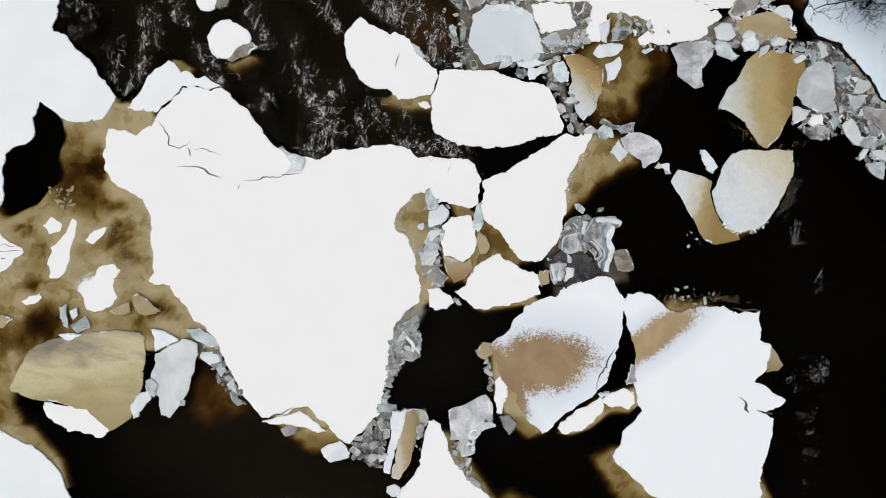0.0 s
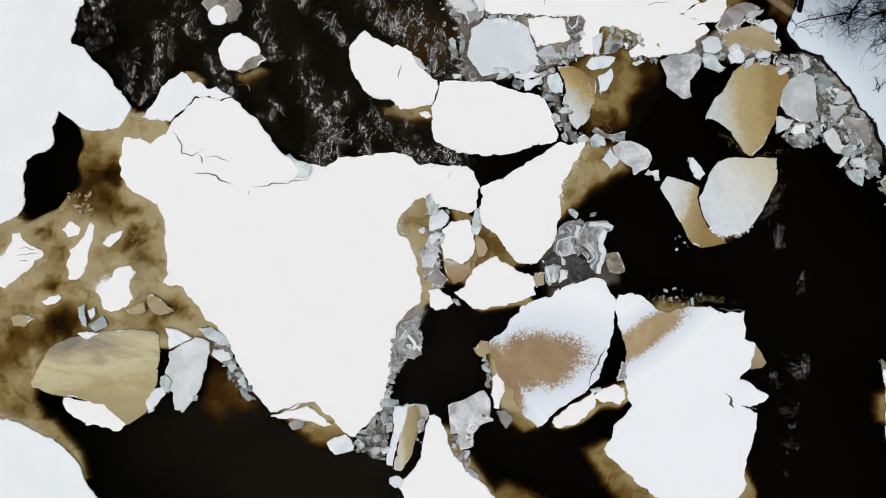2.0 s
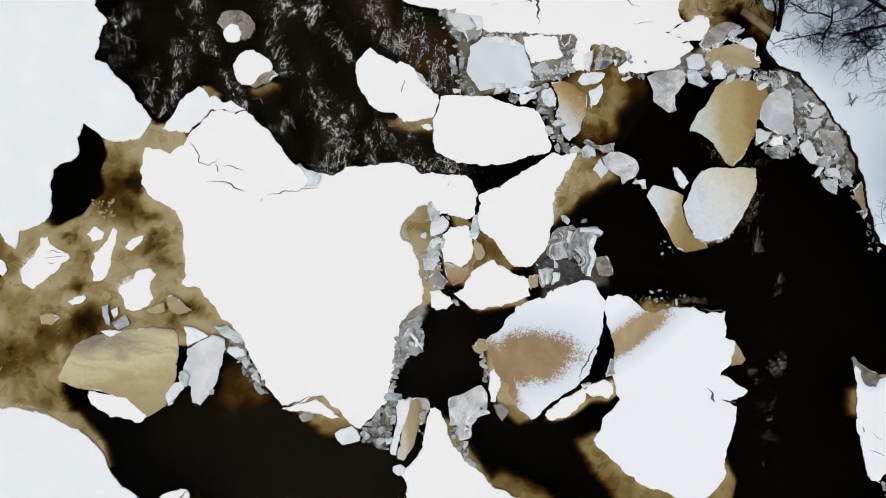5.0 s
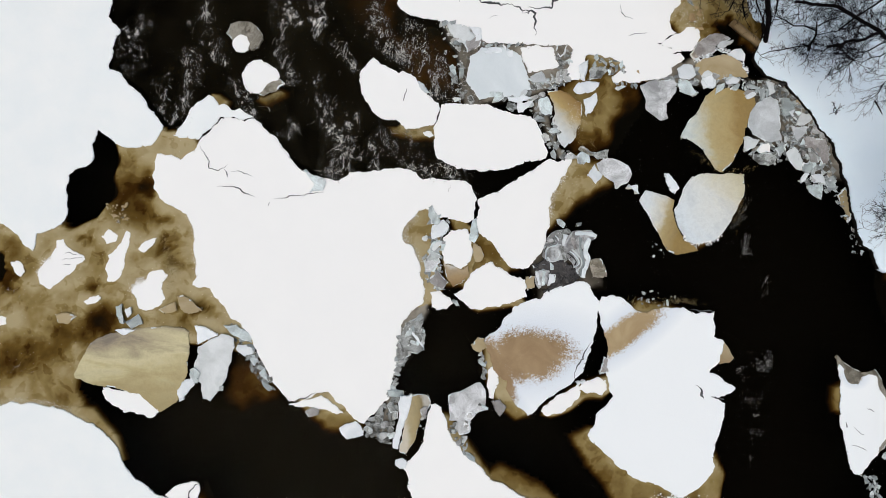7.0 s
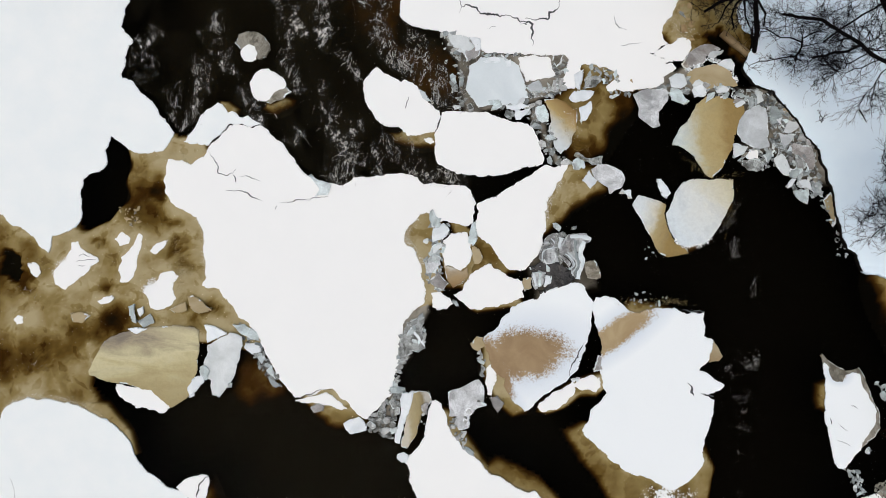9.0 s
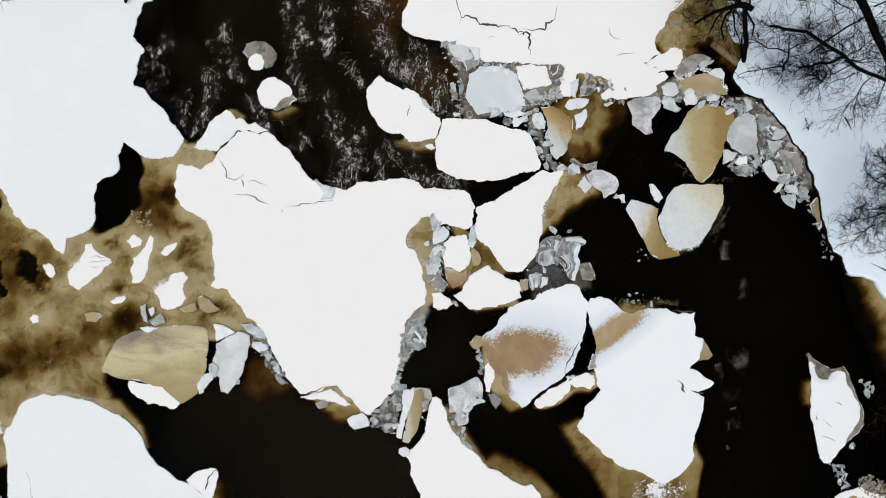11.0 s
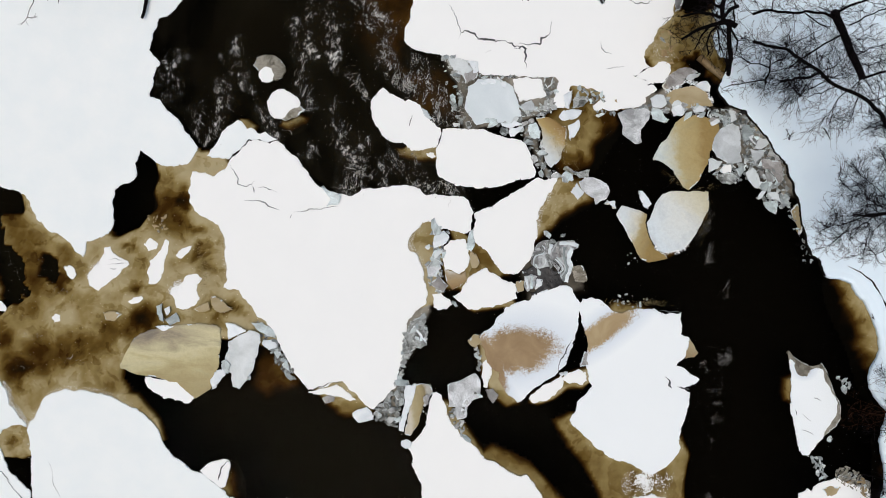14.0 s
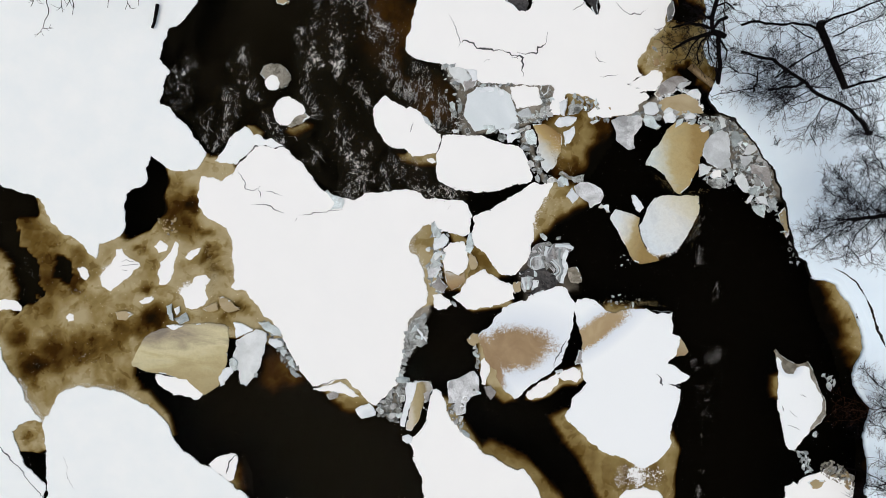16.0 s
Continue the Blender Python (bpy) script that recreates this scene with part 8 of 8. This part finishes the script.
def tree(label, limbs, twigs, spread=0.8, bark=None, twig_mat=None, seed=1, level=2, fork=4, thin=0.0145, start=0.15, category="tree", slim=1.0):
    """limbs: (path, radius at the foot, radius at the end); the first is the trunk. twigs: how many leave each metre of limb."""
    rng = random.Random(seed)
    trunk = None
    for k, (path, r0, r1) in enumerate(limbs):
        pts = bent(path, rng, 0.25, min(0.05, 0.0025 / max(r0, 0.03) + 0.008))
        t, fine = Tubes(), Tubes()
        t.add(pts, r0 * slim, r1 * slim, 8)
        ob = mesh_object("bare_tree" if k == 0 else "branch", t.v, t.f, bark or BARK, trunk, smooth=True)
        trunk = trunk or ob
        count = int(twigs * sum((b - a).length for a, b in zip(pts, pts[1:])))
        for _ in range(count):
            i = rng.randint(max(1, int(len(pts) * start)), len(pts) - 1)
            d = (pts[i] - pts[i - 1]).normalized()
            side = (d * 0.6 + Vector((rng.uniform(-1, 1), rng.uniform(-1, 1), rng.uniform(-0.3, 0.5)))).normalized()
            grow(fine, pts[i].copy(), side, spread * rng.uniform(0.5, 1.2), thin * rng.uniform(0.7, 1.3), level, rng, fork)
        if fine.v:
            tagged(mesh_object("twig_spray", fine.v, fine.f, twig_mat or TWIG, ob, "fine leafless twigs"), kind="stuff")
    return tagged(trunk, label, category, "bare trees on the bank")


tree("leaning dark trunk with a broken top and bare limbs", [
    ([(15.8, 11.07, 0.1), (14.67, 10.13, 2), (13.9, 9.44, 3.3), (14.27, 7.87, 3.8), (14.59, 6.5, 4.3)], 0.24, 0.16),
    ([(13.84, 9.24, 3.4), (13.47, 9.44, 3.3), (13.11, 9.53, 3.1), (12.58, 9.52, 3), (12.2, 9.65, 2.6), (11.79, 9.88, 2.2), (11.62, 9.97, 1.9), (11.35, 9.96, 1.5)], 0.06, 0.075),
    ([(12.82, 9.5, 3), (13.39, 9.06, 3.1), (13.74, 8.86, 3.2)], 0.03, 0.02),
    ([(11.81, 9.91, 2.2), (11.76, 10.16, 2.3), (11.99, 10.51, 2.4)], 0.025, 0.015),
    ([(13.96, 9.5, 3.4), (14.31, 9.73, 3.6), (14.8, 9.93, 3.7), (15.4, 10.27, 3.8), (16.29, 10.68, 3.8)], 0.065, 0.04),
    ([(14.26, 8.86, 3.7), (14.64, 9.06, 3.7), (15.12, 9.38, 3.8), (16.05, 9.83, 3.9)], 0.035, 0.025),
    ([(14.49, 7.57, 3.9), (15.05, 7.93, 3.9), (15.83, 8.22, 3.9)], 0.03, 0.02),
    ([(14.58, 7.26, 4), (14.93, 7.14, 4), (15.59, 7.44, 4)], 0.022, 0.015),
    ([(14.59, 6.5, 4.3), (14.98, 6.68, 4.3), (15.53, 6.87, 4.3), (16.7, 7.33, 4.2)], 0.065, 0.05),
    ([(14.01, 8.47, 3.6), (13.63, 8.2, 3.2), (13.24, 7.9, 2.8), (12.97, 7.65, 2.6), (12.65, 7.34, 2.4)], 0.04, 0.045),
    ([(13.81, 9.09, 2.6), (13.3, 8.75, 2.5), (12.78, 8.42, 2.4), (12.43, 8.24, 2.3)], 0.018, 0.01),
    ([(12.6, 9.09, 2.4), (12.5, 8.83, 2.4), (12.16, 8.5, 2.4)], 0.02, 0.012),
], 6.0, 1.5, seed=3, fork=3, thin=0.0095, start=0.3, level=3, slim=0.78)
tree("bent bare tree leaning over the snowy bank", [
    ([(18.58, 6.01, 0.1), (16.91, 5.25, 2.5), (15.72, 4.76, 4.2), (15.23, 5.06, 4.6), (14.76, 5.45, 4.6), (14.25, 5.71, 4.6), (13.74, 5.97, 4.4), (13.28, 6.3, 4.2), (13.02, 6.65, 4.1), (12.79, 6.86, 4), (12.49, 7.03, 3.9), (12.17, 7.45, 3.6), (12.01, 7.78, 3.3), (11.65, 7.96, 2.9), (11.55, 8.34, 2.2), (11.46, 8.72, 1.5)], 0.13, 0.075),
    ([(13.28, 6.3, 4.2), (13.27, 6.73, 3.8), (13.32, 6.86, 3.4), (13.28, 6.82, 3), (13.14, 7, 2.4), (13.11, 7.07, 1.8), (13.01, 7.2, 1.2)], 0.075, 0.08),
    ([(12.79, 6.86, 4), (12.4, 6.74, 4.1), (12.06, 6.62, 4.2)], 0.04, 0.035),
    ([(13.04, 6.46, 4.1), (13.56, 6.47, 4.1), (14.05, 6.52, 4.2)], 0.04, 0.02),
    ([(13.28, 6.3, 4.2), (13.14, 6.22, 3.5), (13.15, 6.16, 2.5), (13.22, 6.16, 1.6)], 0.03, 0.02),
    ([(13.62, 6.07, 4.3), (13.45, 5.99, 3.6), (13.23, 5.98, 3), (12.92, 6.16, 2.6)], 0.03, 0.015),
    ([(13.97, 5.92, 4.4), (13.84, 5.68, 4), (13.9, 5.31, 3.6), (13.78, 5.03, 3.2)], 0.028, 0.012),
    ([(14.3, 5.72, 4.6), (14.41, 5.39, 4.2), (14.57, 5.06, 3.8)], 0.028, 0.012),
    ([(14.87, 5.4, 4.6), (14.62, 5.58, 4.4), (15.21, 5.69, 4.4), (15.72, 5.91, 4.3)], 0.03, 0.012),
    ([(13.15, 6.69, 4), (13.7, 7, 3.8), (14.08, 7.39, 3.6), (14.36, 7.61, 3.6)], 0.025, 0.012),
    ([(13.07, 6.49, 3), (12.94, 6.47, 2.4), (12.79, 6.62, 2)], 0.022, 0.012),
], 6.8, 1.1, seed=5, fork=3, thin=0.0105, start=0.3, level=3, slim=0.7)
tree("bare tree leaning out from the bank with a dense crown", [
    ([(21.56, 2.6, 0.1), (19.4, 2.06, 1.6), (18.02, 1.73, 2.4), (17.06, 1.52, 2.8), (15.98, 1.27, 3.2)], 0.15, 0.09),
    ([(15.98, 1.27, 3.2), (15.35, 1.21, 3.4), (14.74, 1.08, 3.5), (14.17, 0.89, 3.6)], 0.05, 0.012),
    ([(16.38, 1.34, 3.1), (15.57, 0.75, 3.3), (14.77, 0.32, 3.4), (14.38, -0.15, 3.4)], 0.035, 0.012),
    ([(17.06, 1.52, 2.8), (16.15, 1.87, 3.2), (15.45, 2.08, 3.5), (14.66, 2.25, 3.7), (14.26, 2.56, 3.8)], 0.04, 0.012),
    ([(18.2, 1.75, 2.4), (17.02, 1.86, 3), (16.35, 2.18, 3.4), (15.71, 2.5, 3.6), (14.95, 2.94, 3.8)], 0.04, 0.012),
    ([(18.92, 1.98, 1.9), (17.57, 2.66, 3), (16.77, 2.96, 3.4), (16.48, 2.96, 3.5), (16.22, 3.52, 3.6)], 0.045, 0.012),
    ([(17.18, 1.55, 2.8), (16.53, 0.94, 3.1), (16.03, 0.4, 3.2), (15.91, -0.22, 3.2)], 0.03, 0.012),
    ([(18.27, 1.69, 2.3), (17.62, 0.71, 2.8), (17.04, 0.03, 3), (16.58, -0.27, 3)], 0.03, 0.012),
    ([(16.75, 1.45, 2.9), (15.92, 1.67, 3.2), (15.63, 2.16, 3.4), (14.99, 2.54, 3.6)], 0.03, 0.012),
    ([(15.98, 1.27, 3.2), (15.02, 0.83, 3.4), (14.5, 0.7, 3.4), (13.97, 0.41, 3.4)], 0.035, 0.012),
    ([(18.68, 2.59, 2.5), (16.95, 3.75, 3.4), (16.28, 4.32, 3.6), (15.93, 4.8, 3.7)], 0.04, 0.012),
], 14.0, 0.8, seed=8, fork=3, thin=0.0085, level=3, slim=0.8)
tree("gnarled dark tree hanging over brown shallows", [
    ([(11.08, 7.58, 0.1), (10.78, 8.2, 0.9), (10.4, 8.95, 1.4), (10.3, 9.3, 1.6), (10.0, 9.57, 1.6), (9.91, 10.02, 1.6), (9.99, 10.62, 1.6), (10.13, 11.5, 1.5), (10.2, 12.6, 1.5)], 0.10, 0.09),
    ([(10.61, 9.28, 1.6), (10.26, 9.47, 1.6), (9.78, 9.32, 1.6), (9.29, 9.11, 1.6), (8.8, 8.89, 1.5), (8.3, 8.5, 1.5)], 0.12, 0.05),
    ([(10.56, 10.15, 1.7), (10.22, 9.96, 1.7), (10.0, 9.57, 1.6), (9.54, 9.72, 1.6), (8.9, 9.78, 1.5), (8.2, 9.5, 1.5)], 0.09, 0.04),
    ([(10.4, 9.2, 1.5), (10.6, 9.02, 1.4), (10.87, 8.78, 1.3), (10.97, 8.44, 1.0)], 0.05, 0.03),
    ([(9.78, 9.32, 1.6), (9.5, 8.9, 1.6), (9.42, 8.4, 1.5), (9.6, 7.95, 1.4)], 0.05, 0.03),
    ([(9.5, 9.2, 1.6), (9.1, 8.7, 1.6), (8.9, 8.1, 1.5)], 0.045, 0.025),
    ([(10.0, 9.57, 1.6), (9.8, 9.0, 1.6), (9.95, 8.5, 1.5), (10.2, 8.1, 1.4)], 0.045, 0.025),
    ([(9.91, 10.02, 1.6), (9.4, 10.3, 1.6), (8.9, 10.3, 1.5)], 0.06, 0.03),
    ([(9.99, 10.62, 1.6), (10.5, 10.87, 1.6), (10.91, 10.6, 1.6)], 0.05, 0.03)], 6.5, 0.8, seed=11, fork=3, thin=0.012, level=3)
tree("small tangled bush on the snowy bank", [
    ([(12.76, 7.38, 0.3), (12.22, 7.15, 1.4), (12.05, 7.24, 2), (11.94, 7.56, 2.2)], 0.05, 0.03),
    ([(12.18, 7.1, 1.4), (11.54, 6.92, 1.5), (11, 6.76, 1.5), (10.32, 6.51, 1.4)], 0.028, 0.012),
    ([(12.01, 7.43, 2), (11.6, 7.57, 2), (11.23, 7.54, 1.9), (10.82, 7.77, 1.9), (10.55, 7.93, 1.8)], 0.03, 0.014),
    ([(12.05, 7.24, 2), (12.6, 7.42, 2), (13.07, 7.6, 2)], 0.02, 0.01),
    ([(12.04, 7.55, 2.1), (12.51, 7.85, 2.1), (12.91, 8.02, 2.1)], 0.025, 0.012),
    ([(12.28, 7.11, 1.3), (12.26, 6.76, 1.2)], 0.015, 0.01),
], 11.0, 0.5, seed=13, thin=0.008, category="bush")
tree("bare birch twigs hanging over the snow", [([(-22.64, 11.48, 0.1), (-20.91, 8.95, 1.6), (-20.16, 7.56, 2.2), (-19.91, 6.77, 2.3), (-20.05, 6.11, 2.3)], 0.05, 0.012), ([(-20.91, 8.95, 1.6), (-19.99, 8.37, 1.9), (-19.55, 7.54, 2.1), (-19.43, 6.98, 2.1)], 0.03, 0.01), ([(-20.91, 8.95, 1.6), (-19.54, 8.37, 2), (-18.91, 7.44, 2.2), (-18.89, 6.89, 2.2)], 0.03, 0.01), ([(-20.91, 8.95, 1.6), (-20.89, 7.83, 2), (-20.78, 7.05, 2.2)], 0.03, 0.01)], 2.2, 0.45, seed=17, level=1)
tree("bare birch twigs hanging over the snow", [([(-18.45, 12.21, 0.1), (-17.78, 9.6, 1.5), (-17.38, 8.04, 2.1), (-17.37, 7.39, 2.2)], 0.05, 0.012), ([(-17.78, 9.6, 1.5), (-16.79, 8.41, 2), (-16.55, 7.73, 2.1), (-16.55, 7.35, 2.2)], 0.03, 0.01), ([(-17.78, 9.6, 1.5), (-16.33, 8.46, 2), (-15.97, 7.62, 2.2)], 0.03, 0.01)], 1.8, 0.4, seed=19, level=1)
tree("low reddish willow bush leaning over the water", [([(21.3, -6.66, 0.15), (19.8, -6.91, 0.6), (18.96, -7.13, 0.7), (18.1, -7.05, 0.8), (17.56, -6.95, 0.8)], 0.04, 0.012), ([(19.8, -6.91, 0.6), (19.23, -7.29, 0.7), (18.53, -7.52, 0.8), (17.83, -7.67, 0.8)], 0.03, 0.01), ([(20.52, -6.75, 0.5), (19.68, -6.33, 0.7), (19.19, -5.97, 0.8), (18.81, -5.47, 0.9)], 0.03, 0.01), ([(20.64, -6.68, 0.5), (19.88, -7.22, 0.7), (19.46, -7.76, 0.8)], 0.03, 0.01), ([(19.34, -7.01, 0.7), (18.59, -6.73, 0.8), (17.93, -6.57, 0.8)], 0.03, 0.01)], 5.0, 0.7,
     bark=RED_TWIG, twig_mat=RED_TWIG, seed=23, level=2, fork=3, thin=0.006, slim=0.45, category="bush")
tree("low bare bush leaning over the shore ice", [([(21.76, -10.76, 0.15), (20.33, -10.34, 0.6), (19.24, -9.92, 0.8), (18.38, -9.78, 0.9)], 0.03, 0.01), ([(20.33, -10.34, 0.6), (19.62, -10.54, 0.7), (18.77, -10.49, 0.8)], 0.03, 0.01)], 3.0, 0.5, seed=29, level=1, category="bush")


tree("thicket of fine bare twigs over the snowy bank", [([(20.8, -6.23, 0.6), (19.91, -6.13, 0.9), (19.21, -5.8, 1), (18.87, -5.35, 0.8)], 0.03, 0.01), ([(20.84, -6.75, 0.6), (19.84, -6.92, 0.9), (19.16, -6.45, 1)], 0.03, 0.01), ([(21.07, -8.03, 0.6), (19.98, -7.91, 1), (19.19, -7.64, 1.1), (18.54, -7.81, 1)], 0.03, 0.01), ([(21.21, -9.83, 0.6), (20.24, -9.6, 1), (19.49, -9.21, 1.1)], 0.03, 0.01), ([(21.27, -10.6, 0.6), (20.2, -10.63, 1), (19.33, -10.33, 1.1), (18.66, -10.79, 1)], 0.03, 0.01)], 14.0, 0.7, seed=37, fork=4,
     thin=0.008, category="bush")


def log(path, r0, r1, label):
    rng = random.Random(next(seeds))
    t = Tubes()
    t.add(bent(path, rng, 0.3, 0.02), r0, r1, 8)
    return tagged(mesh_object("log", t.v, t.f, BARK, smooth=True), label, "log")


tree("tiny shrub poking through the snow", [([(14.15, 4.86, 0.15), (14.05, 5.01, 0.4), (13.88, 5.13, 0.5)], 0.02, 0.008)], 14.0, 0.35, seed=31, level=1, category="bush")
log([(15.65, 5.6, 0.22), (15.83, 5.35, 0.22), (15.99, 5.09, 0.22)], 0.03, 0.015, "short dark stick lying on snow")
log([(-16.18, 8.54, 0.19), (-16.2, 8.07, 0.19), (-16.23, 7.65, 0.19), (-16.3, 7.36, 0.19)], 0.09, 0.06, "short dark log lying on snow")
log([(9.71, 8.38, -0.02), (10.28, 7.94, 0.0), (10.95, 7.47, 0.04)], 0.17, 0.15, "brown sunken log in the shallows").data.materials[0] = DEEP_TAN
